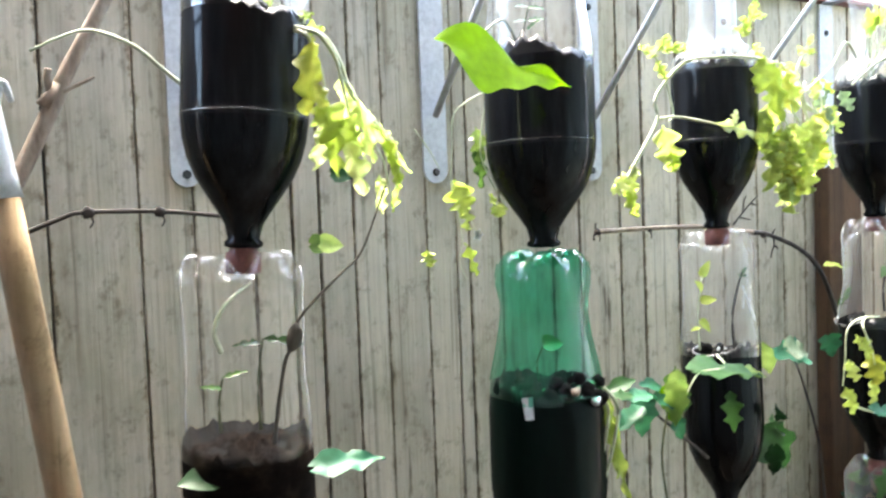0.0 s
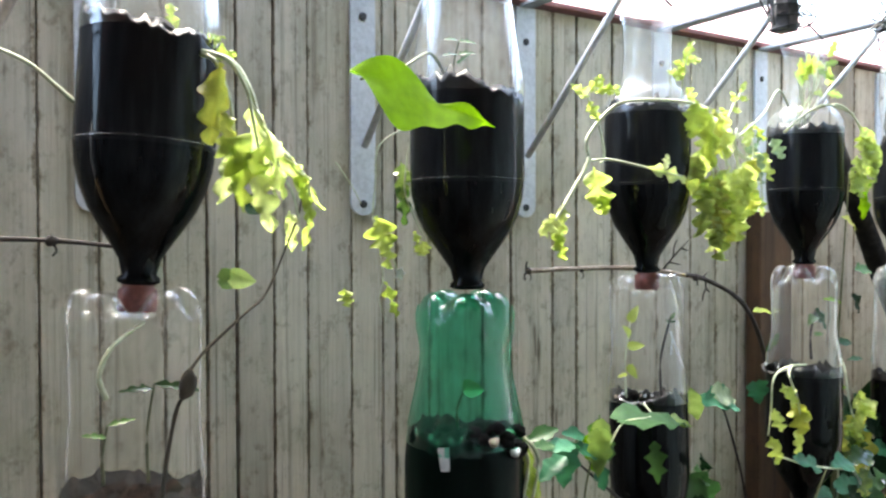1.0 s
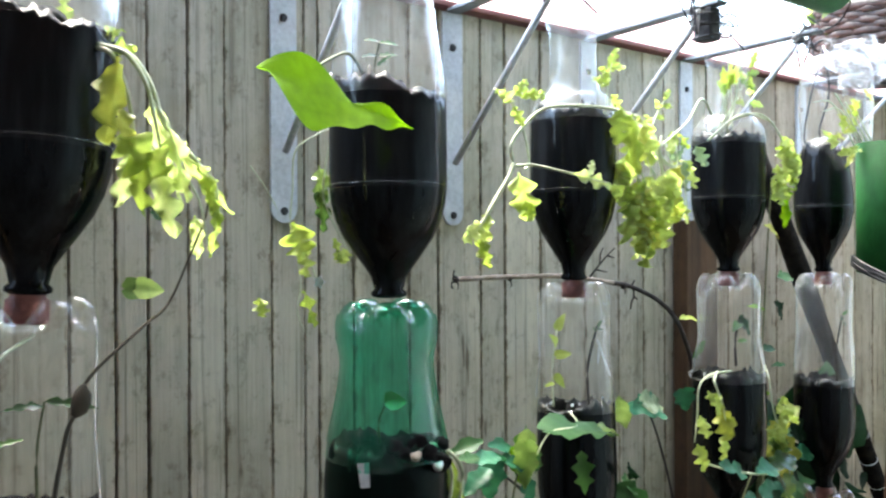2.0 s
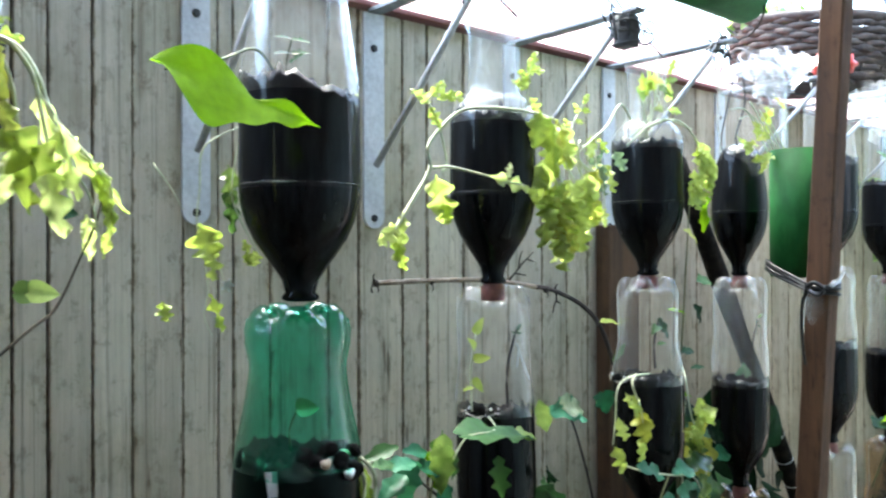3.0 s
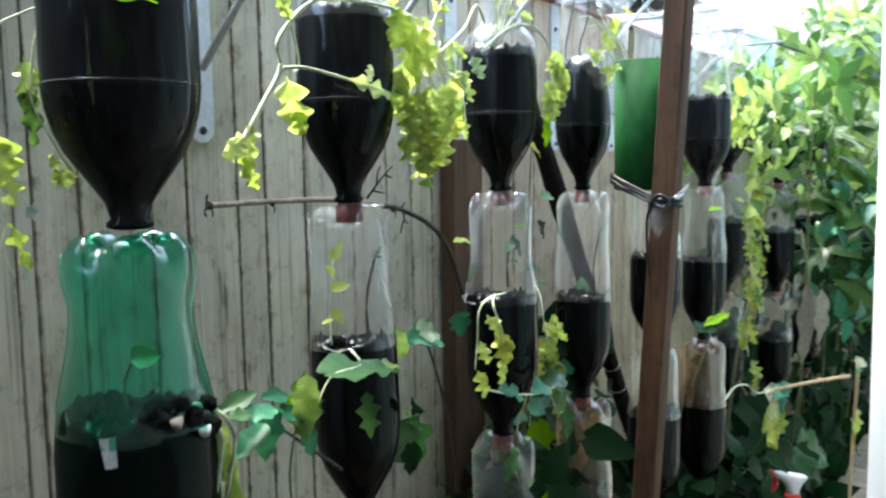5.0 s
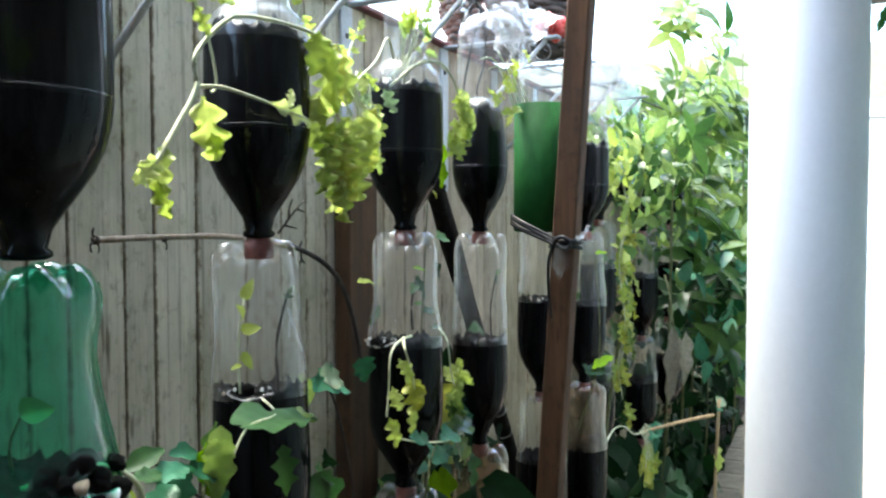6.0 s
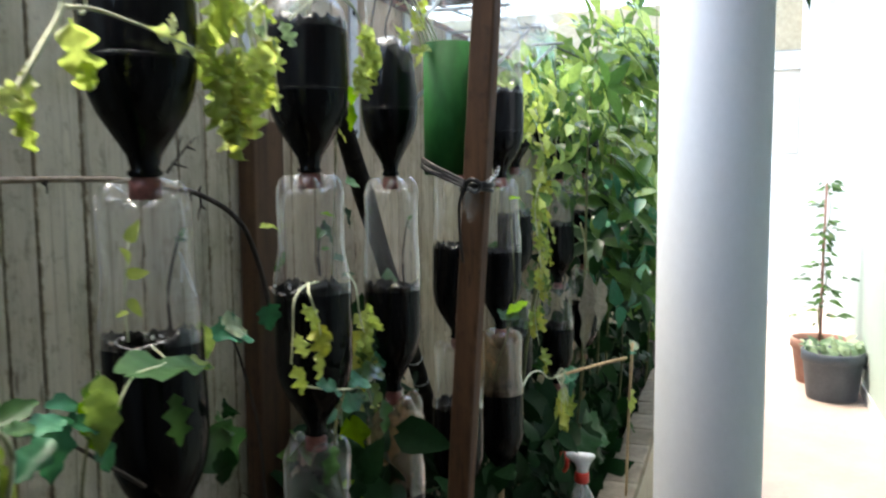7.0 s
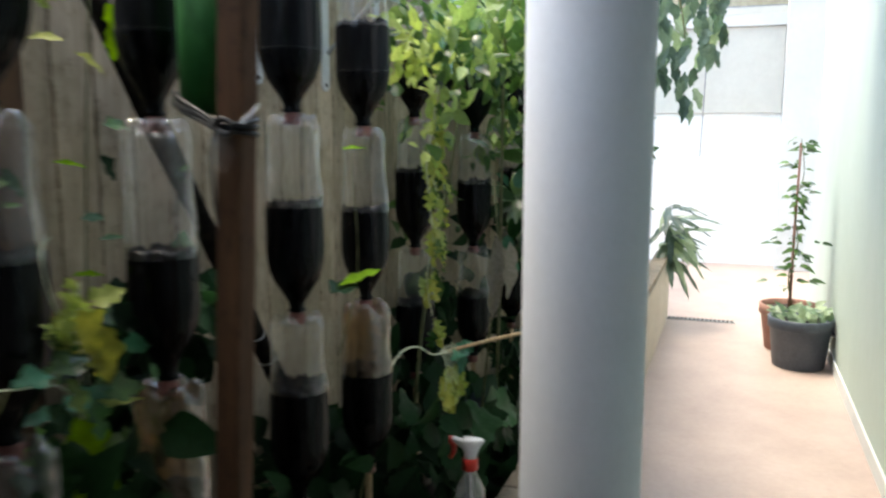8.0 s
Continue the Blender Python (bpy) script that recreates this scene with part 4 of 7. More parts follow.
for cx, cy, cz, stack in COLUMNS:
    for i, (kind, waist, width, shell, level, window, shift, tip) in enumerate(stack):
        note = "upturned %s plastic bottle filled with dark soil" % SHADES[shell.name]
        if window is not None:
            note = "upturned %s plastic bottle with an opening cut over its soil" % SHADES[shell.name]
        elif i == 0:
            note = "upturned %s plastic bottle of dark soil hanging from a bracket" % SHADES[shell.name]
        bottle(cx, cy + shift, cz - P * i, kind, waist, width, shell, level, FILLED_BROWN if (i == 1 and cy < 0.2) else None, cap=(cy != 0.446 or i > 0), seam=(i == 0), lean=(tip, 0), label=note, window=window, turn=0.3 * i + cy)
    foot = cz - P * (len(stack) - 1)
    if len(stack) == 2:
        bottle(cx, cy, foot - P, "whole", 0.046, 1.0, CLEAR, 0.205, seam=False, label="upturned clear plastic bottle near the garden bed")
        foot -= P
    stake = thing("support_cane", (cx, cy, 0.42), "thin cane that carries a column of bottles", "cane", "canes under the bottles")
    part("cane", tube([(cx, cy, 0.39), (cx, cy, foot - 0.02)], 0.008, None, 8), BAMBOO, stake)
    low = 0.2 if stack[0][0] == "small" else 0.33
    hook(cx, cy, 1.992, cz + low, 0.03 if low < 0.3 else 0.043)

bottle(-0.77, 2.62, 1.715, "cut", 0.05, 1.0, TEAL_CLEAR, 0.03, seam=False, cap=False, label="teal-tinted clear plastic bottle hanging among the leaves")
hook(-0.77, 2.62, 2.07, 2.045, 0.046)


# ---- post, green tube, straps, stakes ----
def post_at(z):
    return Vector((-0.541 + 0.07 * (z - 1.7), 1.254 - 0.03 * (z - 1.7), z))


post = bmesh.new()
rings = []
for i in range(25):
    z = 0.4 + 2.3 * i / 24
    c = post_at(z)
    s = 0.0172
    ring = []
    for dx, dy in ((-1, -0.86), (-0.86, -1), (0.86, -1), (1, -0.86), (1, 0.86), (0.86, 1), (-0.86, 1), (-1, 0.86)):
        k = 1 + 0.04 * noise.noise(Vector((dx * 3, dy * 3, z * 7)))
        ring.append(post.verts.new(c + Vector((dx * s * k, dy * s * k, 0))))
    rings.append(ring)
for a, b in zip(rings, rings[1:]):
    for k in range(8):
        post.faces.new((a[k], a[(k + 1) % 8], b[(k + 1) % 8], b[k]))
post.faces.new(rings[0][::-1])
post.faces.new(rings[-1])
lone("timber_post", post, POST_WOOD, (-0.6, 1.29, 0.4), "leaning square red-brown timber post", "post")

g = thing("green_tube", (-0.598, 1.29, 1.623), "hanging tube planter painted dull green", "tube planter")
part("tube_wall", turned([(0.037, 1.623), (0.0405, 1.625), (0.0405, 1.82), (0.0375, 1.82), (0.0375, 1.64)], 36, at=(-0.6, 1.29, 0), cap_low=True), GREEN_TUBE, g)
g2 = thing("green_tube", (-0.65, 1.1, 1.998), "dull green tube planter lying across two bracket arms", "tube planter")
lying = turned([(0.034, 0.0), (0.0405, 0.001), (0.0405, 0.265), (0.0375, 0.265), (0.0365, 0.02)], 36, cap_low=True)
bmesh.ops.transform(lying, matrix=Matrix.Translation((-0.652, 0.967, 2.06)) @ Matrix.Rotation(radians(-90), 4, "X"), verts=lying.verts)
part("tube_wall", lying, GREEN_TUBE, g2)
for y in (0.978, 1.226):
    part("wire_loop", ring_torus(0.042, 0.0016, (-0.66, y, 2.04), sides=24, minor=5, sy=1.1, m=Matrix.Rotation(radians(90), 3, "X")), WIRE, g2)
bk0 = thing("wired_block", (-0.69, 0.976, 1.992), "small dark weathered block wired under a bracket arm", "block")
part("block", box(-0.704, -0.676, 0.964, 0.988, 1.946, 1.9905, 0.003), SCREW, bk0, smooth=False)
for k, z in enumerate((1.953, 1.966, 1.979)):
    part("wire_turn", ring_torus(0.02, 0.0016, (-0.69, 0.976, z), sides=20, minor=5, m=Matrix.Rotation(radians(12 - 9 * k), 3, "X")), WIRE, bk0)
tp = thing("tube_greens", (-0.61, 1.28, 1.797), "yellow-green leaves growing out of a green tube planter", "plant")
for q in range(5):
    stem(tp, [(-0.605 - 0.006 * q, 1.283 - 0.003 * q, 1.798), (-0.62 - 0.008 * q, 1.27 - 0.008 * q, 1.84 + 0.01 * q), (-0.63 - 0.01 * q, 1.262 - 0.012 * q, 1.87 + 0.014 * (q % 3))], 0.0016, 0.001, LETTUCE_STEM, steps=4)
greens = random.Random(8)
for q in range(20):
    leaf(tp, (-0.625 + greens.uniform(-0.03, 0.015), 1.258 + greens.uniform(-0.035, 0.03), 1.835 + greens.uniform(-0.035, 0.05)), (greens.uniform(-0.2, 0.3), greens.uniform(-1, 0.6), greens.uniform(-1, 0.5)), (0.7, -0.6, 0.3), "lettuce", greens.uniform(0.018, 0.036), greens.uniform(0.01, 0.02), LETTUCE if q % 3 else YELLOW_LEAF, curl=0.2, ruffle=0.002, nu=14)
part("soil_fill", turned([(0.0372, 1.79), (0.03, 1.795), (0.01, 1.8)], 24, at=(-0.6, 1.29, 0), cap_high=True), SOIL, g)

st = thing("black_strap", (-0.56, 1.257, 1.61), "glossy black strap knotted round the timber post", "strap")
for k in range(4):
    dz = 0.0042 * k
    sag = 0.0015 * math.sin(2.1 * k)
    part("strap_band", tube([(-0.636, 1.262 - 0.001 * k, 1.6485 - dz), (-0.612, 1.243, 1.6385 - dz + sag), (-0.585, 1.236, 1.627 - dz * 0.9 - sag), (-0.556, 1.2285 - 0.001 * k, 1.614 - dz * 0.7)], 0.0026, 0.0023, 6, smooth_steps=4), BLACK_STRAP, st)
for k, z in enumerate((1.6, 1.608, 1.614)):
    c = post_at(z)
    wrap = bmesh.new()
    ring_torus(0.0235, 0.0032, c, wrap, sides=16, minor=6, m=Matrix.Rotation(radians(8 * k - 6), 3, "X"))
    part("strap_wrap", wrap, BLACK_STRAP, st)
part("strap_tail", tube([(-0.5575, 1.233, 1.61), (-0.5655, 1.233, 1.588), (-0.568, 1.234, 1.5675), (-0.5665, 1.234, 1.53), (-0.5625, 1.234, 1.495)], 0.0026, 0.0018, 6, smooth_steps=4), BLACK_STRAP, st)
part("strap_knot", tube([(-0.558, 1.229, 1.61), (-0.545, 1.2265, 1.617), (-0.532, 1.2275, 1.608), (-0.54, 1.2265, 1.599), (-0.553, 1.2275, 1.605)], 0.0034, 0.003, 7, smooth_steps=4), BLACK_STRAP, st)
part("strap_end", tube([(-0.525, 1.232, 1.612), (-0.515, 1.238, 1.622), (-0.51, 1.245, 1.634)], 0.0042, 0.002, 6, smooth_steps=4), FILM, st, "twisted end of clear film")
flap = bmesh.new()
add_leaf(flap, facing((-0.545, 1.222, 1.605), (0.1, -0.1, -1), (0.6, -0.7, 0)), "lance", 0.05, 0.03, curl=0.3, seed=3, ruffle=0.004)
part("film_scrap", flap, FILM, st, "scrap of clear wrapping film")

lone("brown_board", box(-0.912, -0.882, 1.185, 1.272, 0.38, 1.71, 0.003), BROWN_WOOD, (-0.9, 1.24, 0.4), "dark brown upright board leaning on the fence", "board")
d = thing("diagonal_stake", (-0.85, 2.2, 0.42), "dark leaning stake with pale wrapped rings", "stake")
a0, a1 = Vector((-0.85, 1.345, 1.83)), Vector((-0.85, 2.28, 0.4))
part("stake_shaft", tube([a0.lerp(a1, k / 12) for k in range(13)], 0.0165, 0.018, 10, wobble=0.3), STAKE, d)
for k in (0.36, 0.39, 0.43, 0.47):
    p = a0.lerp(a1, k)
    part("wrapped_ring", ring_torus(0.0175, 0.0012, p, sides=14, minor=5, m=(a1 - a0).to_track_quat("Z", "Y").to_matrix()), WHITE_EDGE, d)

pole = thing("tool_handle", (-0.64, 0.02, 0.4), "pale wooden tool handle with a grey ferrule leaning by the fence", "tool handle")
q0, q1 = Vector((-0.66, -0.0465, 1.69)), Vector((-0.625, 0.115, 0.41))
part("handle_shaft", tube([q0.lerp(q1, k / 16) for k in range(17)], 0.0115, 0.0165, 14, wobble=0.04), BAMBOO, pole)
up = (q0 - q1).normalized()
part("ferrule", tube([q0 - up * 0.012, q0 + up * 0.002, q0 + up * 0.05, q0 + up * 0.09], 0.0135, 0.0095, 14), STEEL, pole, "grey metal ferrule")
part("binding", tube([q0 + up * 0.05 + Vector((0.003, 0.004, 0)), q0 + up * 0.075 + Vector((0.008, 0.014, 0)), q0 + up * 0.06 + Vector((0.004, 0.018, 0))], 0.004, 0.002, 6, smooth_steps=4), WHITE_EDGE, pole, "frayed white binding")

cane = thing("bamboo_cane", (-0.78, -0.08, 0.42), "thin brown cane with broken side shoots", "cane")
part("cane_shaft", tube([(-0.8, 0.085, 1.95), (-0.8, 0.047, 1.867), (-0.8, 0.01, 1.795), (-0.8, -0.027, 1.714), (-0.79, -0.3, 1.15), (-0.78, -0.5, 0.4)], 0.0055, 0.009, 8, smooth_steps=4), TWIG, cane)
part("side_shoot", tube([(-0.8, -0.002, 1.775), (-0.795, 0.012, 1.782), (-0.79, 0.034, 1.793)], 0.0028, 0.0015, 6, smooth_steps=4), TWIG, cane)
part("side_shoot", tube([(-0.8, -0.002, 1.775), (-0.797, -0.005, 1.79), (-0.797, -0.004, 1.8)], 0.004, 0.003, 6, smooth_steps=4), TWIG, cane)
part("node", tube([(-0.8, -0.009, 1.765), (-0.8, 0.0, 1.777), (-0.8, 0.006, 1.786)], 0.008, 0.0065, 8), TWIG, cane)


# ---- twigs ----
def twig(points, r0, r1, label, knots=(), at=None, material=None):
    t = thing("dry_twig", at or points[-1], label, "twig")
    stem(t, points, r0, r1, material or TWIG, name="twig_shaft", sides=8)
    for p, size in knots:
        k = bmesh.new()
        bmesh.ops.create_icosphere(k, subdivisions=2, radius=size)
        for v in k.verts:
            v.co = v.co * (1 + 0.4 * noise.noise(v.co * 300)) + Vector(p)
        part("knot", k, DARK_TWIG, t)
        stem(t, [p, (p[0], p[1] + 0.004, p[2] - 0.008), (p[0] + 0.002, p[1] + 0.001, p[2] - 0.013)], 0.0013, 0.0007, DARK_TWIG, name="spur", steps=3)
    return t


tw = twig([(-0.868, 0.672, 1.6225), (-0.868, 0.774, 1.6235), (-0.866, 0.884, 1.621), (-0.866, 0.99, 1.607)],
          0.0036, 0.0034, "thin brown twig bending down beside the dark board", [((-0.868, 0.676, 1.6225), 0.0048), ((-0.868, 0.77, 1.622), 0.0042), ((-0.866, 1.005, 1.604), 0.0055)], at=(-0.876, 1.21, 1.4))
stem(tw, [(-0.866, 0.98, 1.6085), (-0.866, 1.021, 1.602), (-0.866, 1.09, 1.576), (-0.868, 1.142, 1.536), (-0.874, 1.19, 1.46), (-0.876, 1.21, 1.4)], 0.0036, 0.004, DARK_TWIG, name="bent_end", label="dark curved end of the twig", sides=8)
for points in ([(-0.868, 0.676, 1.6225), (-0.866, 0.67, 1.629), (-0.866, 0.672, 1.635)], [(-0.868, 0.676, 1.6225), (-0.866, 0.667, 1.617), (-0.866, 0.669, 1.61)],
               [(-0.866, 1.026, 1.603), (-0.864, 1.027, 1.588), (-0.864, 1.021, 1.577), (-0.864, 1.0185, 1.5665)], [(-0.864, 1.027, 1.586), (-0.863, 1.034, 1.58)],
               [(-0.866, 1.024, 1.603), (-0.865, 1.03, 1.612)]):
    stem(tw, points, 0.0018, 0.0009, DARK_TWIG, name="spur", steps=3)
sg = thing("side_sprig", (-0.694, 0.748, 1.629), "thin dark sprig caught at a bottle's neck", "twig")
for points in ([(-0.694, 0.748, 1.629), (-0.69, 0.7705, 1.6518), (-0.69, 0.7876, 1.6635)], [(-0.691, 0.762, 1.643), (-0.69, 0.762, 1.656), (-0.689, 0.766, 1.664)], [(-0.69, 0.775, 1.654), (-0.689, 0.786, 1.651)], [(-0.692, 0.757, 1.637), (-0.689, 0.772, 1.634)]):
    stem(sg, points, 0.0013, 0.0007, DARK_TWIG, name="sprig", steps=3)
twig([(-0.606, 0.134, 1.478), (-0.6, 0.136, 1.504), (-0.6, 0.139, 1.521), (-0.6, 0.144, 1.544), (-0.6, 0.15, 1.556), (-0.6, 0.153, 1.57), (-0.6, 0.166, 1.586), (-0.6, 0.195, 1.611), (-0.6, 0.212, 1.626), (-0.6, 0.228, 1.661), (-0.602, 0.24, 1.689), (-0.605, 0.244, 1.71)],
     0.0018, 0.0007, "woody brown vine stem growing out of a bottle", [], at=(-0.606, 0.134, 1.478), material=VINE)
k = thing("vine_node", (-0.6, 0.152, 1.563), "swollen brown node on a vine stem", "node")
swell = bmesh.new()
bmesh.ops.create_icosphere(swell, subdivisions=2, radius=0.0062)
for vert in swell.verts:
    vert.co = Matrix.Rotation(radians(-14), 3, "X") @ Vector((vert.co.x, vert.co.y, vert.co.z * 1.9)) * (1 + 0.25 * noise.noise(vert.co * 260)) + Vector((-0.6, 0.152, 1.562))
part("node", swell, VINE, k)
twig([(-0.74, -0.06, 1.64), (-0.74, -0.005, 1.663), (-0.74, 0.016, 1.668), (-0.74, 0.077, 1.667), (-0.73, 0.135, 1.66), (-0.702, 0.14, 1.655)], 0.0022, 0.0018, "thin dark twig caught behind a bottle", [((-0.74, 0.018, 1.668), 0.0055), ((-0.74, 0.077, 1.667), 0.005)], material=DARK_TWIG)
twig([(-0.7, 0.1, 1.772), (-0.7, 0.091, 1.777), (-0.7, 0.077, 1.789), (-0.7, 0.055, 1.806), (-0.7, 0.02, 1.815), (-0.72, -0.02, 1.8)], 0.0022, 0.0012, "pale dry tendril behind a bottle", material=LETTUCE_STEM)


# ---- lettuce and vines on the bottles ----
OUT = Vector((0.75, -0.65, 0.1))


def lettuce(at, label):
    return thing("lettuce_plant", at, label, "lettuce")


def droop(parent, base, length, width, side=0.0, material=None, kind="frill", ruffle=0.005, name="leaf", lean=0.25, curl=0.2):
    way = Vector((0.15 + 0.2 * side * 0.6, side * 0.8, -1))
    turn = Vector((random.uniform(-1.1, 0.5), random.uniform(-0.7, 1.2), lean + random.uniform(-0.3, 0.3)))
    return leaf(parent, base, way + Vector((random.uniform(-0.2, 0.2), random.uniform(-0.25, 0.25), 0)), OUT + turn, kind, length * 1.25, max(width, 0.013) * random.uniform(1.0, 1.6), material or LETTUCE, name=name, curl=curl * random.uniform(-0.6, 1.2), fold=random.uniform(-0.1, 0.3), ruffle=min(ruffle, max(width, 0.013) * 0.22), nu=26, nv=6)


def hanging(parent, base, way, length, width, material, kind="frill", curl=0.15, fold=0.15, ruffle=0.004, face=(0.0, 0.0, 0.0)):
    """One limp leaf that hangs from base along way, turned to the open side."""
    return leaf(parent, base, way, OUT + Vector(face), kind, length, width, material, curl=curl, fold=fold, ruffle=ruffle, nu=30, nv=8)


rnd = random.Random(4)
p = lettuce((-0.62, 0.165, 1.81), "drooping pale yellow-green lettuce growing from a bottle")
stem(p, [(-0.63, 0.15, 1.812), (-0.605, 0.17, 1.807), (-0.6, 0.188, 1.8), (-0.6, 0.201, 1.78), (-0.6, 0.208, 1.758), (-0.6, 0.22, 1.744), (-0.6, 0.236, 1.726), (-0.6, 0.246, 1.715), (-0.6, 0.25, 1.691)], 0.0026, 0.0011, LETTUCE_STEM)
stem(p, [(-0.63, 0.15, 1.81), (-0.603, 0.17, 1.804), (-0.6, 0.178, 1.792), (-0.6, 0.184, 1.774), (-0.6, 0.187, 1.756), (-0.6, 0.191, 1.727)], 0.0024, 0.001, LETTUCE_STEM)
stem(p, [(-0.605, 0.172, 1.806), (-0.597, 0.182, 1.802), (-0.595, 0.195, 1.783), (-0.595, 0.201, 1.757), (-0.595, 0.205, 1.735)], 0.0021, 0.001, LETTUCE_STEM)
stem(p, [(-0.6, 0.2, 1.772), (-0.596, 0.212, 1.752), (-0.594, 0.221, 1.722), (-0.592, 0.232, 1.7), (-0.592, 0.238, 1.668)], 0.0015, 0.0008, LETTUCE_STEM)
hanging(p, (-0.592, 0.1755, 1.798), (0.05, -0.12, -1), 0.06, 0.026, YELLOW_LEAF, ruffle=0.003, fold=0.35)
hanging(p, (-0.596, 0.178, 1.766), (0.08, 0.05, -1), 0.034, 0.018, YELLOW_LEAF, ruffle=0.003, face=(0, 0.6, 0))
hanging(p, (-0.594, 0.176, 1.744), (0.05, 0.75, -0.7), 0.042, 0.036, LETTUCE, ruffle=0.004)
for y, z, dy, ln, w, pale in ((0.203, 1.772, 0.14, 0.075, 0.024, True), (0.21, 1.757, 0.25, 0.06, 0.02, True), (0.22, 1.744, 0.5, 0.066, 0.014, False), (0.195, 1.74, -0.2, 0.05, 0.022, False), (0.187, 1.735, -0.15, 0.042, 0.022, True),
                             (0.205, 1.722, 0.2, 0.05, 0.026, True), (0.238, 1.722, 0.25, 0.042, 0.014, False), (0.248, 1.698, -0.05, 0.04, 0.014, False), 
                             (0.232, 1.69, 0.15, 0.034, 0.016, True), (0.229, 1.733, 0.9, 0.026, 0.01, True), (0.216, 1.75, 0.95, 0.022, 0.008, True)):
    hanging(p, (-0.6 + rnd.uniform(-0.008, 0.008), y, z), (rnd.uniform(-0.1, 0.2), dy, -1), ln, w * 0.85, PALE_LETTUCE if pale else LETTUCE, curl=rnd.uniform(0, 0.3), fold=rnd.uniform(-0.3, 0.5), ruffle=0.2 * w, face=(rnd.uniform(-0.4, 0.4), rnd.uniform(-0.4, 0.9), rnd.uniform(-0.1, 0.4)))
for y, z, dy, dz in ((0.158, 1.814, 0.8, 0.3), (0.166, 1.811, 0.6, 0.6), (0.15, 1.82, -0.2, 1), (0.172, 1.812, 0.9, -0.1)):
    leaf(p, (-0.622, y, z), (0.2, dy, dz), OUT, "frill", 0.024, 0.013, LETTUCE, ruffle=0.003, nu=20, nv=6)

v = thing("bean_leaf", (-0.6, 0.31, 1.75), "large lime-green bean leaf held out on a thin stalk", "leaf")
stem(v, [(-0.68, 0.43, 1.82), (-0.64, 0.385, 1.838), (-0.57, 0.315, 1.805), (-0.535, 0.262, 1.785)], 0.0016, 0.001, STEM, name="leaf_stalk")
blade = bmesh.new()
add_leaf(blade, facing((-0.524, 0.247, 1.787), (0.02, 0.97, -0.2), (0.78, -0.25, 0.4)), "bean", 0.134, 0.054, curl=0.05, fold=0.1, ruffle=0.002, seed=11, nu=44, nv=8)
part("leaf_blade", blade, LIME_LEAF, v)

v = thing("trailing_vine", (-0.7, 0.4, 1.77), "thin yellow-green trailing vine behind a bottle", "vine")
stem(v, [(-0.69, 0.41, 1.815), (-0.7, 0.398, 1.766), (-0.7, 0.392, 1.738), (-0.7, 0.391, 1.711), (-0.7, 0.408, 1.677), (-0.7, 0.419, 1.66)], 0.0010, 0.0006, LETTUCE_STEM)
stem(v, [(-0.7, 0.398, 1.78), (-0.715, 0.37, 1.76), (-0.72, 0.368, 1.722), (-0.72, 0.366, 1.683), (-0.72, 0.384, 1.655), (-0.72, 0.394, 1.632)], 0.0009, 0.0006, LETTUCE_STEM)
stem(v, [(-0.72, 0.366, 1.69), (-0.72, 0.376, 1.633), (-0.72, 0.372, 1.605), (-0.72, 0.38, 1.585)], 0.0008, 0.0004, LETTUCE_STEM)
stem(v, [(-0.72, 0.325, 1.742), (-0.72, 0.341, 1.721), (-0.72, 0.352, 1.702)], 0.0009, 0.0004, LETTUCE_STEM)
for y, z, ln, w in ((0.392, 1.745, 0.03, 0.012), (0.391, 1.725, 0.035, 0.014), (0.364, 1.69, 0.03, 0.026), (0.376, 1.668, 0.025, 0.014), (0.41, 1.675, 0.018, 0.012), (0.374, 1.625, 0.03, 0.01), (0.418, 1.665, 0.012, 0.01), (0.33, 1.62, 0.015, 0.01)):
    droop(v, (-0.712, y, z), ln, w, random.uniform(-0.3, 0.3), LETTUCE if z < 1.7 else BRIGHT_BUSH)
fl = bmesh.new()
for k in range(5):
    a = 2 * math.pi * k / 5
    add_leaf(fl, facing((-0.718, 0.394, 1.632), (0.3, math.cos(a), math.sin(a)), (1, 0, 0)), "heart", 0.007, 0.006, curl=0.2, seed=k, nu=5)
part("flower", fl, WHITE_PLASTIC, v, "tiny white flower")

p = lettuce((-0.68, 0.74, 1.81), "pale lettuce gone leggy, hanging in a ruffled clump from a bottle")
stem(p, [(-0.655, 0.541, 1.68), (-0.655, 0.57, 1.719), (-0.655, 0.591, 1.75), (-0.655, 0.588, 1.77), (-0.655, 0.601, 1.789), (-0.652, 0.633, 1.815), (-0.65, 0.682, 1.823), (-0.65, 0.74, 1.825), (-0.652, 0.786, 1.82), (-0.652, 0.801, 1.811), (-0.65, 0.796, 1.797), (-0.65, 0.812, 1.791)], 0.0023, 0.0018, LETTUCE_STEM)
stem(p, [(-0.65, 0.812, 1.791), (-0.65, 0.834, 1.771), (-0.65, 0.857, 1.765), (-0.652, 0.859, 1.792)], 0.0014, 0.0008, LETTUCE_STEM)
stem(p, [(-0.655, 0.588, 1.821), (-0.655, 0.601, 1.802), (-0.655, 0.611, 1.774), (-0.655, 0.614, 1.755), (-0.653, 0.606, 1.748)], 0.0015, 0.0012, LETTUCE_STEM)
stem(p, [(-0.655, 0.595, 1.751), (-0.645, 0.612, 1.752), (-0.635, 0.646, 1.746), (-0.632, 0.678, 1.741), (-0.632, 0.71, 1.737)], 0.0019, 0.0009, LETTUCE_STEM)
leaf(p, (-0.63, 0.655, 1.745), (0.0, 1, -0.2), OUT, "oak", 0.075, 0.017, PALE_LETTUCE, curl=0.1, fold=0.3, ruffle=0.0015, nu=30, nv=6)
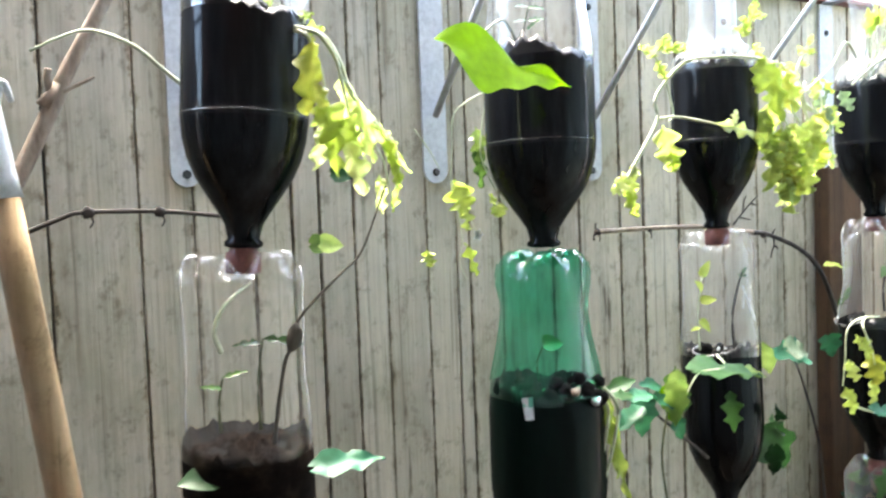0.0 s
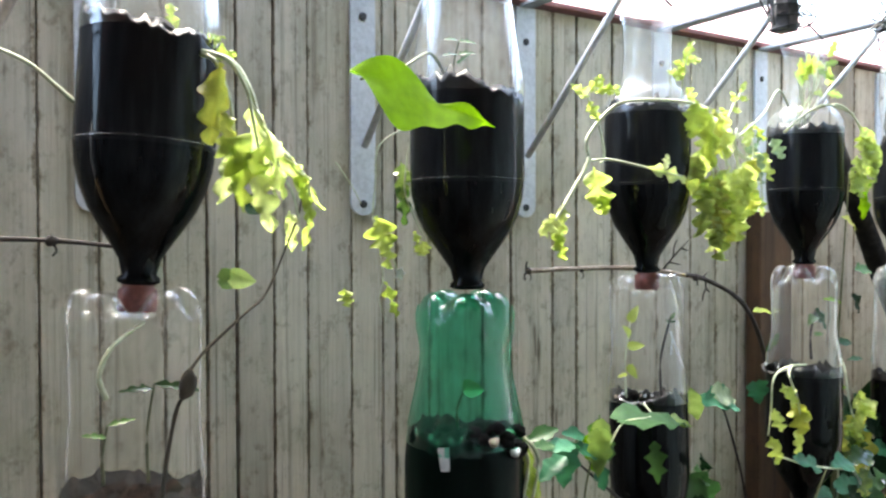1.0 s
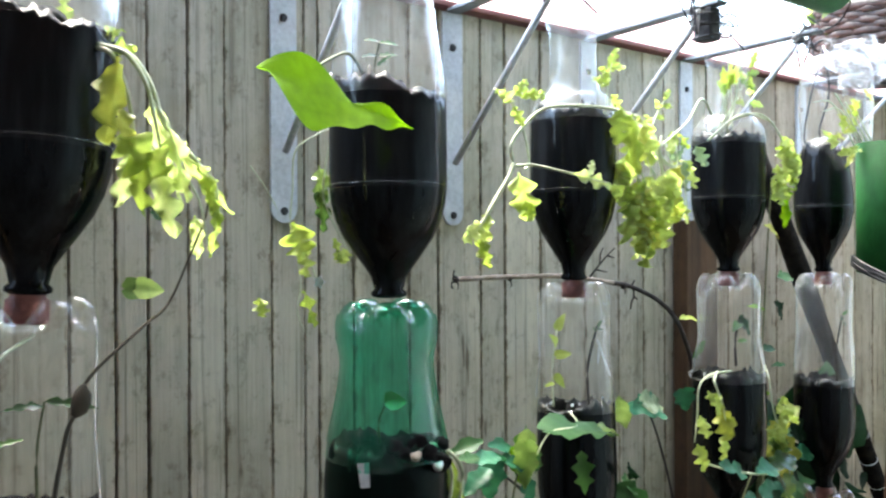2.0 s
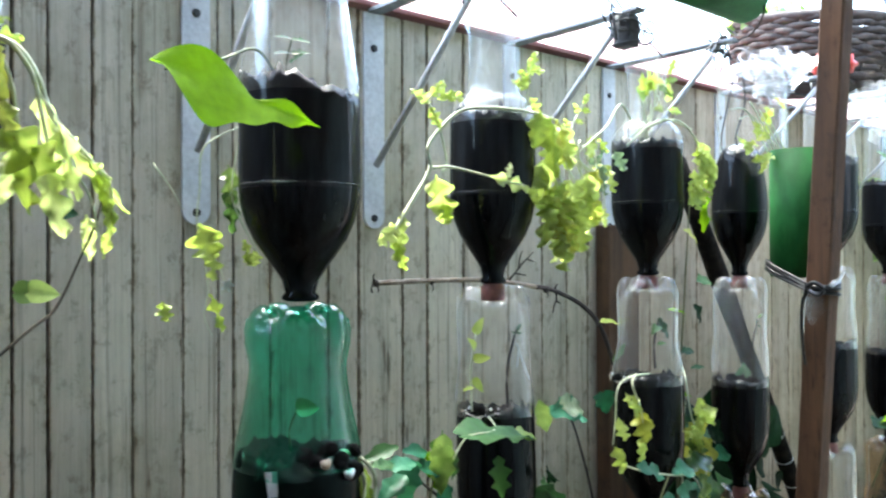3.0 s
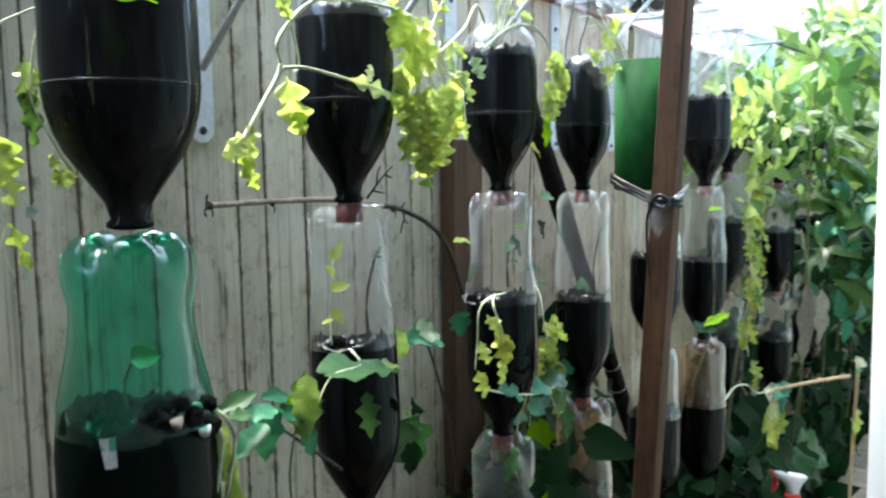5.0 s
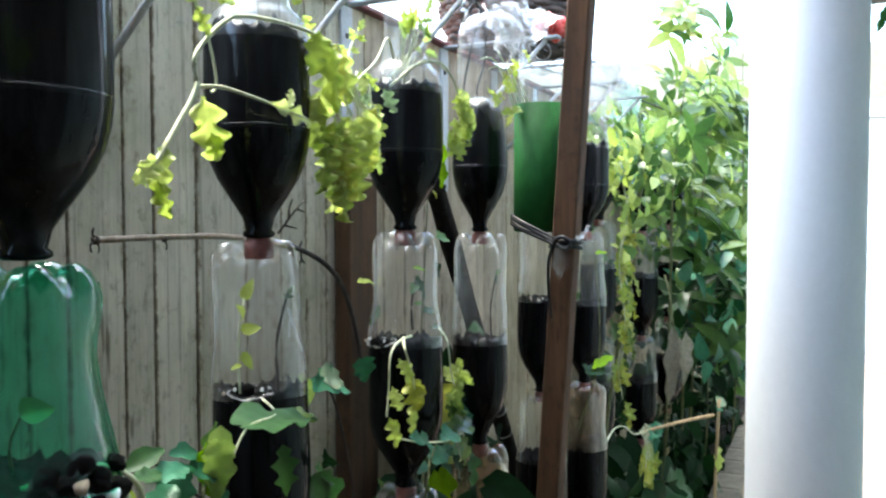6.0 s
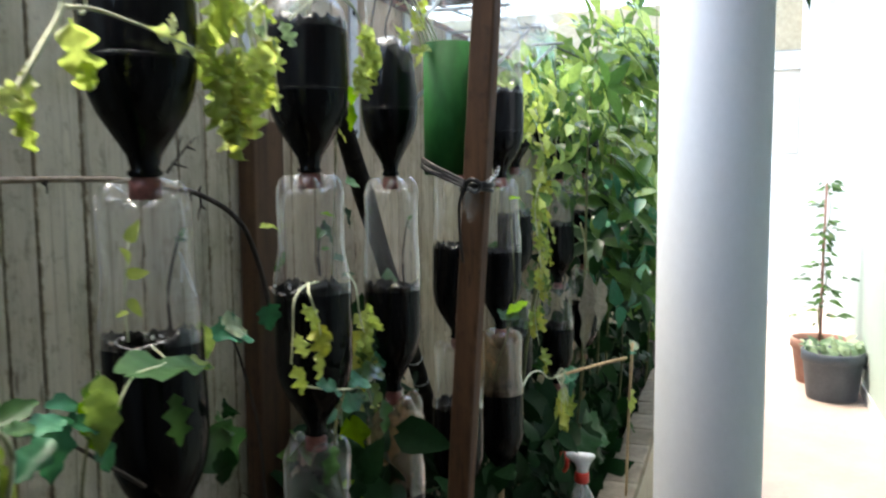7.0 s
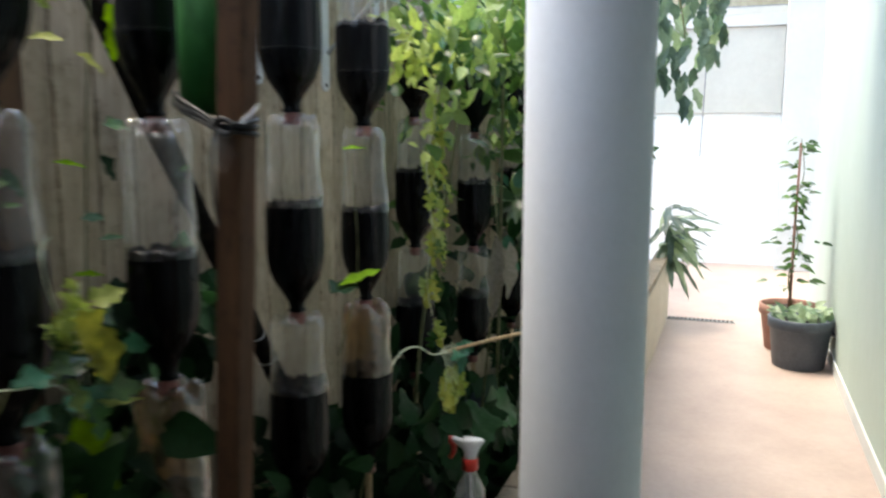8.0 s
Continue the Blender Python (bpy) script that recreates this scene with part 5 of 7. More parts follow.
hanging(p, (-0.63, 0.68, 1.742), (0.0, 0.35, 1), 0.02, 0.01, PALE_LETTUCE, ruffle=0.001)
hanging(p, (-0.63, 0.715, 1.734), (0.0, 0.8, -0.7), 0.022, 0.014, LETTUCE, ruffle=0.002)
hanging(p, (-0.66, 0.603, 1.745), (0.0, 0.3, -1), 0.055, 0.034, LETTUCE, ruffle=0.005)
hanging(p, (-0.657, 0.61, 1.715), (0.0, 0.5, -0.8), 0.024, 0.018, LETTUCE, ruffle=0.003)
hanging(p, (-0.654, 0.556, 1.703), (0.0, -0.3, -1), 0.045, 0.02, LETTUCE, ruffle=0.004)
hanging(p, (-0.654, 0.548, 1.69), (0.05, -0.8, -0.6), 0.03, 0.02, PALE_LETTUCE, ruffle=0.003)
hanging(p, (-0.654, 0.545, 1.675), (0.05, 0.25, -1), 0.034, 0.016, LETTUCE, ruffle=0.003)
# a round folded leaf on top of the clump, limp straps below it, then the ruffled mass
hanging(p, (-0.645, 0.752, 1.827), (0.1, -0.3, -1), 0.04, 0.034, LETTUCE, ruffle=0.004, curl=0.4)
for y, z, dy, ln, w, m in ((0.765, 1.82, -0.02, 0.07, 0.026, LETTUCE), (0.778, 1.82, 0.05, 0.062, 0.026, YELLOW_LEAF), (0.79, 1.816, 0.1, 0.055, 0.026, LETTUCE), (0.802, 1.806, 0.25, 0.045, 0.024, PALE_LETTUCE), (0.772, 1.79, 0.1, 0.05, 0.03, LETTUCE)):
    hanging(p, (-0.648 + rnd.uniform(-0.008, 0.006), y, z), (0.05, dy, -1), ln, w, m, curl=rnd.uniform(0, 0.2), fold=rnd.uniform(-0.4, 0.6), ruffle=0.005, face=(0, rnd.uniform(-0.6, 0.6), rnd.uniform(-0.2, 0.3)))
for k in range(6):
    y = 0.77 + 0.011 * k
    stem(p, [(-0.648, y, 1.8), (-0.645, y + 0.008 * (-1) ** k, 1.77), (-0.643, y + 0.006, 1.745), (-0.643, y + 0.012 * (-1) ** (k // 2), 1.72)], 0.0015, 0.0008, LETTUCE_STEM, steps=5)
for k in range(24):
    u, w0 = (k % 6) / 5, k // 6
    y, z = 0.757 + 0.085 * u + rnd.uniform(-0.006, 0.006), 1.768 - 0.018 * w0 - 0.028 * math.sin(math.pi * u) + rnd.uniform(-0.008, 0.008)
    hanging(p, (-0.645 + rnd.uniform(-0.014, 0.012), y, z), (rnd.uniform(-0.1, 0.25), rnd.uniform(-0.5, 0.5), -1), rnd.uniform(0.034, 0.05), rnd.uniform(0.024, 0.034), (LETTUCE, YELLOW_LEAF, LETTUCE, PALE_LETTUCE)[k % 4], curl=rnd.uniform(-0.2, 0.6), fold=rnd.uniform(-0.4, 0.6), ruffle=0.006, face=(0, rnd.uniform(-0.8, 0.8), rnd.uniform(-0.2, 0.6)))
stem(p, [(-0.65, 0.823, 1.777), (-0.65, 0.834, 1.767), (-0.65, 0.868, 1.754), (-0.65, 0.877, 1.707)], 0.0012, 0.0008, LETTUCE_STEM)
hanging(p, (-0.65, 0.86, 1.728), (0.0, 0.05, -1), 0.034, 0.018, LETTUCE)
hanging(p, (-0.65, 0.876, 1.72), (0.0, -0.1, -1), 0.026, 0.01, PALE_LETTUCE)
stem(p, [(-0.652, 0.812, 1.81), (-0.655, 0.828, 1.831), (-0.655, 0.842, 1.848)], 0.0013, 0.0008, LETTUCE_STEM)
for y, z, dy, dz in ((0.822, 1.823, 0.8, 0.1), (0.83, 1.833, -0.6, 0.5), (0.84, 1.846, 0.3, 1), (0.836, 1.838, 0.9, 0.2), (0.815, 1.815, -0.8, 0.4)):
    leaf(p, (-0.654, y, z), (0.2, dy, dz), OUT, "frill", 0.016, 0.009, LETTUCE, ruffle=0.002, nu=18, nv=6)
for y, z, dy, dz, ln in ((0.592, 1.82, -0.8, 0.2, 0.026), (0.594, 1.824, 0.5, 0.7, 0.026), (0.602, 1.825, 1, 0.25, 0.034), (0.591, 1.815, 0.3, -0.9, 0.024), (0.612, 1.83, 0.9, 0.05, 0.026)):
    leaf(p, (-0.655, y, z), (0.2, dy, dz), OUT, "frill", ln, 0.014, LETTUCE, ruffle=0.003, nu=20, nv=6)
stem(p, [(-0.69, 0.768, 1.815), (-0.68, 0.764, 1.842), (-0.672, 0.757, 1.86), (-0.67, 0.762, 1.885)], 0.0011, 0.0007, LETTUCE_STEM)
for y, z, dy, dz, ln in ((0.76, 1.875, 0.1, 1, 0.03), (0.76, 1.876, 0.9, 0.5, 0.026), (0.757, 1.86, -1, 0.1, 0.024), (0.757, 1.858, -0.6, 0.7, 0.016), (0.763, 1.848, 0.4, -0.8, 0.022), (0.762, 1.87, -0.9, 0.2, 0.02)):
    leaf(p, (-0.672, y, z), (0.2, dy, dz), OUT, "frill", ln, 0.014, LETTUCE, ruffle=0.003, nu=20, nv=6)

p = lettuce((-0.69, 1.05, 1.81), "pale leggy greens spilling from a bottle")
stem(p, [(-0.7, 1.0, 1.85), (-0.68, 0.949, 1.863), (-0.675, 0.914, 1.83), (-0.672, 0.868, 1.801), (-0.68, 0.86, 1.79)], 0.0018, 0.0010, LETTUCE_STEM)
stem(p, [(-0.68, 0.868, 1.801), (-0.68, 0.891, 1.766), (-0.68, 0.914, 1.738)], 0.0012, 0.0008, LETTUCE_STEM)
stem(p, [(-0.7, 1.03, 1.84), (-0.66, 1.047, 1.85), (-0.655, 1.088, 1.83), (-0.655, 1.109, 1.792), (-0.66, 1.102, 1.767)], 0.0018, 0.0010, LETTUCE_STEM)
stem(p, [(-0.7, 0.99, 1.812), (-0.668, 1.0, 1.838), (-0.66, 1.03, 1.848), (-0.66, 1.09, 1.84)], 0.0018, 0.0012, LETTUCE_STEM)
for k in range(14):
    droop(p, (-0.655 + rnd.uniform(-0.01, 0.01), 1.1 + rnd.uniform(-0.015, 0.02), 1.825 - 0.07 * rnd.random()), rnd.uniform(0.02, 0.032), rnd.uniform(0.012, 0.02), rnd.uniform(-0.7, 0.7))
for k in range(10):
    droop(p, (-0.675 + rnd.uniform(-0.01, 0.01), 0.9 + rnd.uniform(-0.03, 0.03), 1.815 - 0.06 * rnd.random()), rnd.uniform(0.016, 0.028), rnd.uniform(0.008, 0.014), rnd.uniform(-0.7, 0.7), GREY_LEAF if k % 2 else LETTUCE)
for k in range(12):
    stem(p, [(-0.72 + rnd.uniform(-0.02, 0.02), 1.06 + rnd.uniform(-0.02, 0.02), 1.83), (-0.71, 1.06 + rnd.uniform(-0.03, 0.03), 1.88), (-0.7, 1.06 + rnd.uniform(-0.035, 0.035), 1.9 + 0.05 * rnd.random())], 0.0010, 0.0006, LETTUCE_STEM, steps=3)
    leaf(p, (-0.7, 1.06 + rnd.uniform(-0.035, 0.035), 1.87 + 0.06 * rnd.random()), (0.3, rnd.uniform(-1, 1), rnd.uniform(-0.3, 1)), OUT, "oak", 0.03, 0.016, LETTUCE if k % 3 else BRIGHT_BUSH)

p = thing("bean_vine", (-0.68, 0.72, 1.46), "green bean vine with broad leaves climbing by a bottle", "vine")
stem(p, [(-0.67, 0.69, 1.475), (-0.64, 0.67, 1.468), (-0.63, 0.62, 1.47), (-0.63, 0.6, 1.45)], 0.0011, 0.0008, LETTUCE_STEM)
stem(p, [(-0.66, 0.66, 1.36), (-0.66, 0.616, 1.396), (-0.66, 0.578, 1.427), (-0.66, 0.541, 1.459)], 0.002, 0.0012, DARK_TWIG)
stem(p, [(-0.66, 0.6, 1.3), (-0.655, 0.585, 1.38), (-0.65, 0.6, 1.455)], 0.0016, 0.001, STEM)
leaf(p, (-0.632, 0.615, 1.472), (0.05, 1, -0.1), (0.3, -0.22, 0.92), "heart", 0.105, 0.044, BEAN_LEAF, curl=0.08, nu=16, nv=6)
leaf(p, (-0.638, 0.7, 1.458), (0.02, 1, -0.02), (0.4, -0.4, 0.8), "heart", 0.04, 0.022, BRIGHT_BUSH)
leaf(p, (-0.64, 0.597, 1.475), (0.1, -0.25, -1), (0.8, -0.5, 0.3), "oak", 0.055, 0.03, BRIGHT_BUSH)
leaf(p, (-0.635, 0.59, 1.462), (0.05, -0.1, -1), (0.7, -0.6, 0.3), "heart", 0.05, 0.026, BRIGHT_BUSH)
leaf(p, (-0.625, 0.66, 1.445), (0.1, 0.05, -1), (0.75, -0.65, 0.1), "oak", 0.05, 0.028, BEAN_LEAF)
for y, z, dy, dz, ln, w, kind, m in ((0.603, 1.476, -0.2, -1, 0.055, 0.024, "frill", BUSH_LEAF), (0.59, 1.462, 0.05, -1, 0.05, 0.022, "frill", LIME_LEAF), (0.61, 1.455, 0.3, -1, 0.034, 0.02, "frill", BUSH_LEAF), (0.557, 1.452, -1, 0.12, 0.042, 0.022, "lance", BLUE_LEAF), (0.55, 1.44, -0.8, -0.35, 0.042, 0.024, "lance", BLUE_LEAF),
                                 (0.56, 1.448, 0.9, -0.3, 0.04, 0.022, "lance", BLUE_LEAF), (0.53, 1.455, -1, 0.2, 0.03, 0.016, "lance", BEAN_LEAF), (0.6, 1.425, 0.3, -1, 0.036, 0.018, "lance", BLUE_LEAF)):
    leaf(p, (-0.64 + 0.01 * dz, y, z), (0.08, dy, dz), (0.45, -0.35, 0.8), kind, ln, w, m, curl=0.14, ruffle=0.003 if kind == "frill" else 0.0008, nu=20, nv=6)
for q in range(3):
    leaf(p, (-0.65 + rnd.uniform(-0.02, 0.02), 0.76 + rnd.uniform(-0.02, 0.03), 1.42 - 0.07 * rnd.random()), (rnd.uniform(-0.2, 0.3), rnd.uniform(-0.4, 0.8), rnd.uniform(-1, 0)), (0.6, -0.5, 0.5), "heart", rnd.uniform(0.03, 0.05), rnd.uniform(0.016, 0.028), (DARK_SHADE_LEAF, BEAN_LEAF)[q % 2], curl=rnd.uniform(0, 0.3))
leaf(p, (-0.65, 0.545, 1.468), (0.02, -1, -0.05), (0.5, -0.5, 0.5), "lettuce", 0.045, 0.02, BEAN_LEAF, curl=0.3, nu=14)
leaf(p, (-0.65, 0.55, 1.462), (0.02, 0.8, -0.05), (0.5, -0.5, 0.5), "lettuce", 0.042, 0.02, BLUE_LEAF, curl=0.3, nu=14)
leaf(p, (-0.65, 0.555, 1.45), (0.2, -0.2, -1), (0.75, -0.5, 0.2), "heart", 0.045, 0.032, BLUE_LEAF)
leaf(p, (-0.67, 0.765, 1.375), (0.02, 0.6, -0.8), (0.6, -0.6, 0.4), "heart", 0.08, 0.055, BEAN_LEAF, curl=0.2, fold=0.3, nu=14)

p = thing("bean_vine", (-0.76, 0.95, 1.4), "blue-green bean vine with a dark stem by the fence", "vine")
stem(p, [(-0.76, 1.0, 1.2), (-0.75, 0.975, 1.3), (-0.75, 0.949, 1.379), (-0.75, 0.925, 1.43), (-0.75, 0.9, 1.45)], 0.0022, 0.0012, DARK_TWIG)
leaf(p, (-0.745, 0.935, 1.44), (0.1, -0.9, 0.2), (0.7, -0.4, 0.6), "heart", 0.06, 0.045, BLUE_LEAF)
leaf(p, (-0.745, 0.905, 1.45), (0.1, 0.9, -0.1), (0.7, -0.4, 0.6), "heart", 0.05, 0.035, GREY_LEAF)
leaf(p, (-0.74, 0.985, 1.46), (0.1, 0.25, -1), (0.8, -0.6, 0.1), "heart", 0.035, 0.032, BLUE_LEAF)
leaf(p, (-0.745, 0.855, 1.465), (0.05, 0.3, -1), (0.7, -0.7, 0.1), "lance", 0.055, 0.022, BRIGHT_BUSH)
leaf(p, (-0.75, 1.02, 1.5), (0.05, 0.8, 0.6), (0.7, -0.7, 0.1), "lance", 0.05, 0.01, BRIGHT_BUSH)
leaf(p, (-0.75, 0.99, 1.56), (0.1, 0.9, 0.1), (0.4, -0.4, 0.8), "lance", 0.05, 0.014, LETTUCE)

p = lettuce((-0.665, 0.99, 1.49), "wilted yellow-green lettuce hanging out of a cut bottle")
stem(p, [(-0.685, 1.02, 1.845 - 0.355), (-0.655, 0.93, 1.497), (-0.65, 0.9, 1.485), (-0.65, 0.896, 1.45), (-0.65, 0.89, 1.415)], 0.0016, 0.0009, LETTUCE_STEM)
stem(p, [(-0.665, 0.96, 1.497), (-0.645, 0.925, 1.49), (-0.64, 0.935, 1.46), (-0.64, 0.942, 1.435)], 0.0016, 0.0009, LETTUCE_STEM)
for y, z, ln, w, s in ((0.93, 1.475, 0.024, 0.012, 0.2), (0.94, 1.455, 0.034, 0.026, 0.1), (0.945, 1.42, 0.03, 0.014, 0.1), (0.895, 1.45, 0.024, 0.008, 0.0), (0.888, 1.415, 0.03, 0.014, 0.2), (0.91, 1.48, 0.018, 0.01, 0.5)):
    droop(p, (-0.645, y, z), ln, w, s, YELLOW_LEAF if ln > 0.033 else LETTUCE)
p = lettuce((-0.66, 1.07, 1.46), "yellow-green leaves trailing between two bottles")
stem(p, [(-0.69, 1.11, 1.49), (-0.655, 1.065, 1.48), (-0.65, 1.07, 1.43), (-0.65, 1.1, 1.38), (-0.65, 1.11, 1.33)], 0.0014, 0.0008, LETTUCE_STEM)
for k in range(9):
    droop(p, (-0.65 + rnd.uniform(-0.01, 0.01), 1.075 + 0.02 * rnd.random(), 1.48 - 0.1 * rnd.random()), rnd.uniform(0.022, 0.04), rnd.uniform(0.01, 0.02), rnd.uniform(-0.9, 0.9), LETTUCE if k % 3 else BRIGHT_BUSH)
p = thing("bean_vine", (-0.64, 1.02, 1.35), "bean vine with broad flat green leaves between bottles", "vine")
stem(p, [(-0.65, 0.9, 1.39), (-0.64, 0.95, 1.372), (-0.635, 1.0, 1.36), (-0.64, 1.06, 1.345), (-0.65, 1.1, 1.31)], 0.0015, 0.0010, LETTUCE_STEM)
for y, z, dy, dz, ln, w, m in ((0.92, 1.385, 0.9, -0.25, 0.07, 0.028, BLUE_LEAF), (1.0, 1.362, 1, 0.1, 0.06, 0.03, BLUE_LEAF), (1.04, 1.36, 1, 0.25, 0.06, 0.035, BRIGHT_BUSH), (1.04, 1.33, 0.5, -0.6, 0.05, 0.028, DARK_SHADE_LEAF), (1.07, 1.35, 0.4, -1, 0.05, 0.024, BRIGHT_BUSH), (1.1, 1.32, 0.2, -1, 0.055, 0.026, BEAN_LEAF), (1.02, 1.25, -0.2, -1, 0.05, 0.026, DARK_SHADE_LEAF), (0.96, 1.3, -0.6, -0.8, 0.045, 0.022, BEAN_LEAF)):
    leaf(p, (-0.635, y, z), (0.1, dy, dz), (0.6, -0.4, 0.7), "lettuce", ln, w, m, curl=0.2, ruffle=0.002, nu=16)
stem(p, [(-0.64, 1.03, 1.12), (-0.64, 1.0, 1.2), (-0.64, 0.97, 1.3), (-0.64, 1.0, 1.36)], 0.0018, 0.0012, STEM)


# ---- seedlings inside the bottles ----
def seedling(at, height, leaves, material, bend=0.01, stem_material=None, label="thin seedling sprouting inside a bottle"):
    s = thing("seedling", at, label, "seedling", "seedlings in the bottles")
    top = (at[0] + bend, at[1] + bend * 0.6, at[2] + height)
    dark = 1.5 if stem_material is DARK_TWIG else 1.0
    stem(s, [at, (at[0] - bend * 0.4, at[1], at[2] + height * 0.5), top], 0.0013 * dark, 0.0009 * dark, stem_material or STEM, steps=4)
    for u, dy, dz, ln, w in leaves:
        leaf(s, (at[0] + bend * u, at[1] + bend * 0.6 * u, at[2] + height * u), (0.3, dy, dz), (0.6, -0.5, 0.6), "oak" if w < 0.012 else "heart", ln, w, material)


seedling((-0.69, 0.742, 1.465), 0.105, [(0.97, 0.4, 0.9, 0.013, 0.007), (0.93, -0.6, 0.5, 0.011, 0.006), (0.95, 0.7, 0.2, 0.01, 0.006)], BUSH_LEAF, 0.008, DARK_TWIG)
seedling((-0.69, 0.682, 1.48), 0.09, [(1.0, 0.2, 0.8, 0.02, 0.012), (0.8, -0.5, 0.5, 0.02, 0.012), (0.65, 0.8, 0.2, 0.022, 0.014), (0.4, 0.5, -0.6, 0.02, 0.012), (0.3, -0.9, 0.1, 0.02, 0.008)], LETTUCE, 0.004, LETTUCE_STEM)
seedling((-0.71, 1.07, 1.49), 0.07, [(1.0, 0.6, -0.7, 0.036, 0.016), (0.9, -0.8, -0.2, 0.028, 0.015), (0.5, 0.9, 0.2, 0.02, 0.01)], BUSH_LEAF, 0.004, DARK_TWIG)
seedling((-0.7, 1.338, 1.435), 0.115, [(1.0, 0.5, 0.5, 0.014, 0.008), (0.97, -0.7, -0.1, 0.012, 0.008), (0.9, 0.6, -0.3, 0.012, 0.007)], BUSH_LEAF, 0.006, DARK_TWIG)
seedling((-0.68, 0.44, 1.475), 0.04, [(1.0, 0.9, 0.1, 0.022, 0.022)], BEAN_LEAF, 0.006, STEM, "small bean seedling inside a green bottle")
seedling((-0.64, 0.1, 1.485), 0.045, [(1.0, 0.8, 0.3, 0.02, 0.007), (0.8, -1, 0.4, 0.018, 0.007)], BUSH_LEAF, 0.004, STEM)
seedling((-0.63, 0.13, 1.485), 0.075, [(1.0, 1.0, -0.1, 0.035, 0.01), (0.95, -0.9, 0.2, 0.026, 0.01)], BUSH_LEAF, 0.006, STEM)
seedling((-0.685, 0.44, 1.82), 0.045, [(1.0, 0.9, 0.1, 0.02, 0.009), (1.0, -0.9, 0.1, 0.02, 0.009), (0.7, -0.9, 0.0, 0.022, 0.009), (0.7, 0.9, 0.3, 0.02, 0.01), (0.5, 0.2, 0.3, 0.018, 0.008)], BEAN_LEAF, 0.004, STEM)
ft = thing("pale_tendril", (-0.682, 0.757, 1.53), "pale forked root inside a clear bottle", "root")
stem(ft, [(-0.684, 0.75, 1.553), (-0.682, 0.756, 1.535), (-0.68, 0.768, 1.508)], 0.0012, 0.0009, WHITE_EDGE)
stem(ft, [(-0.683, 0.752, 1.546), (-0.682, 0.748, 1.525)], 0.001, 0.0008, WHITE_EDGE)
r1 = thing("root_tendril", (-0.625, 0.11, 1.6), "pale curled root hanging inside a bottle", "root")
stem(r1, [(-0.64, 0.13, 1.605), (-0.625, 0.105, 1.59), (-0.622, 0.095, 1.57), (-0.625, 0.1, 1.552)], 0.0013, 0.0022, LETTUCE_STEM)
sp = thing("green_sprout", (-0.645, 0.476, 1.47), "pale bent sprouts pushing out of a green bottle's opening", "sprout")
for k in range(3):
    o = 0.008 * k
    stem(sp, [(-0.66, 0.431 + o, 1.47), (-0.635, 0.456 + o, 1.478), (-0.622, 0.471 + o * 1.5, 1.455), (-0.624, 0.466 + o * 1.5, 1.41), (-0.627, 0.461 + o, 1.37)], 0.0022, 0.0016, LETTUCE_STEM)
for k in range(3):
    droop(sp, (-0.63, 0.481 + 0.006 * k, 1.47 - 0.02 * k), 0.06, 0.014, 0.1 * k, LETTUCE)
chip = bmesh.new()
turn_chip = facing((-0.634, 0.3935, 1.473), (0.05, 0.08, -1), (0.7, -0.68, 0.1))
grid = [[[chip.verts.new(turn_chip @ Vector((0.0055 * u * (1 - 0.12 * k), 0.011 * k, lift - 0.0012 * u * u + 0.0004 * k))) for u in (-1, 0, 1)] for k in range(3)] for lift in (0.0, 0.0007)]
for k in range(2):
    for u in range(2):
        chip.faces.new((grid[1][k][u], grid[1][k][u + 1], grid[1][k + 1][u + 1], grid[1][k + 1][u]))
        chip.faces.new((grid[0][k][u], grid[0][k + 1][u], grid[0][k + 1][u + 1], grid[0][k][u + 1]))
lone("paper_scrap", chip, WHITE_PLASTIC, (-0.636, 0.397, 1.461), "small white scrap stuck to a green bottle", "scrap", smooth=True)
lv = thing("dark_leaf_pair", (-0.64, 0.14, 1.4), "broad dark green leaves beside a bottle", "leaves")
leaf(lv, (-0.6, 0.165, 1.455), (0.1, 1, 0.02), (0.5, -0.4, 0.75), "heart", 0.06, 0.026, BLUE_LEAF, curl=0.05)
leaf(lv, (-0.62, 0.09, 1.455), (0.1, -1, 0.05), (0.5, -0.4, 0.75), "heart", 0.03, 0.03, BEAN_LEAF, curl=0.05)
for y, z in ((0.245, 1.7), (0.23, 1.63), (0.22, 1.63)):
    leaf(lv, (-0.75, y, z), (0.1, 1, -0.05), (0.7, -0.6, 0.3), "heart", 0.026, 0.022, DARK_SHADE_LEAF if z > 1.65 else BRIGHT_BUSH)

# ---- clear uppers, film, basket ----
film = thing("film_wrap", (-0.69, 1.34, 1.95), "crumpled clear plastic film tied over a bottle", "plastic film")
for k in range(4):
    fb = bmesh.new()
    add_leaf(fb, facing((-0.7 + 0.02 * k, 1.3 + 0.02 * k, 1.985), (0.2, 0.4 - 0.3 * k, -0.5), (0.6, -0.5, 0.6)), "heart", 0.09, 0.08, curl=0.3, fold=0.5, ruffle=0.008, seed=20 + k, nu=12, nv=6)
    part("film_fold", fb, FILM, film)
def crumple(a, r, z):
    k = noise.noise(Vector((math.cos(a) * 2.2, math.sin(a) * 2.2, z * 22)))
    return r * (1 + 0.07 * k), z


part("film_sleeve", turned([(0.012, 1.981), (0.036, 1.977), (0.05, 1.965), (0.0555, 1.945), (0.056, 1.89), (0.0545, 1.84), (0.051, 1.805), (0.0515, 1.785)], 48, at=(-0.703, 1.342, 0), shape=crumple), CLEAR, film, "clear bottle end pushed over the bottle")
film = thing("film_wrap", (-0.66, 1.8, 1.98), "crumpled clear plastic film over a hanging bottle", "plastic film")
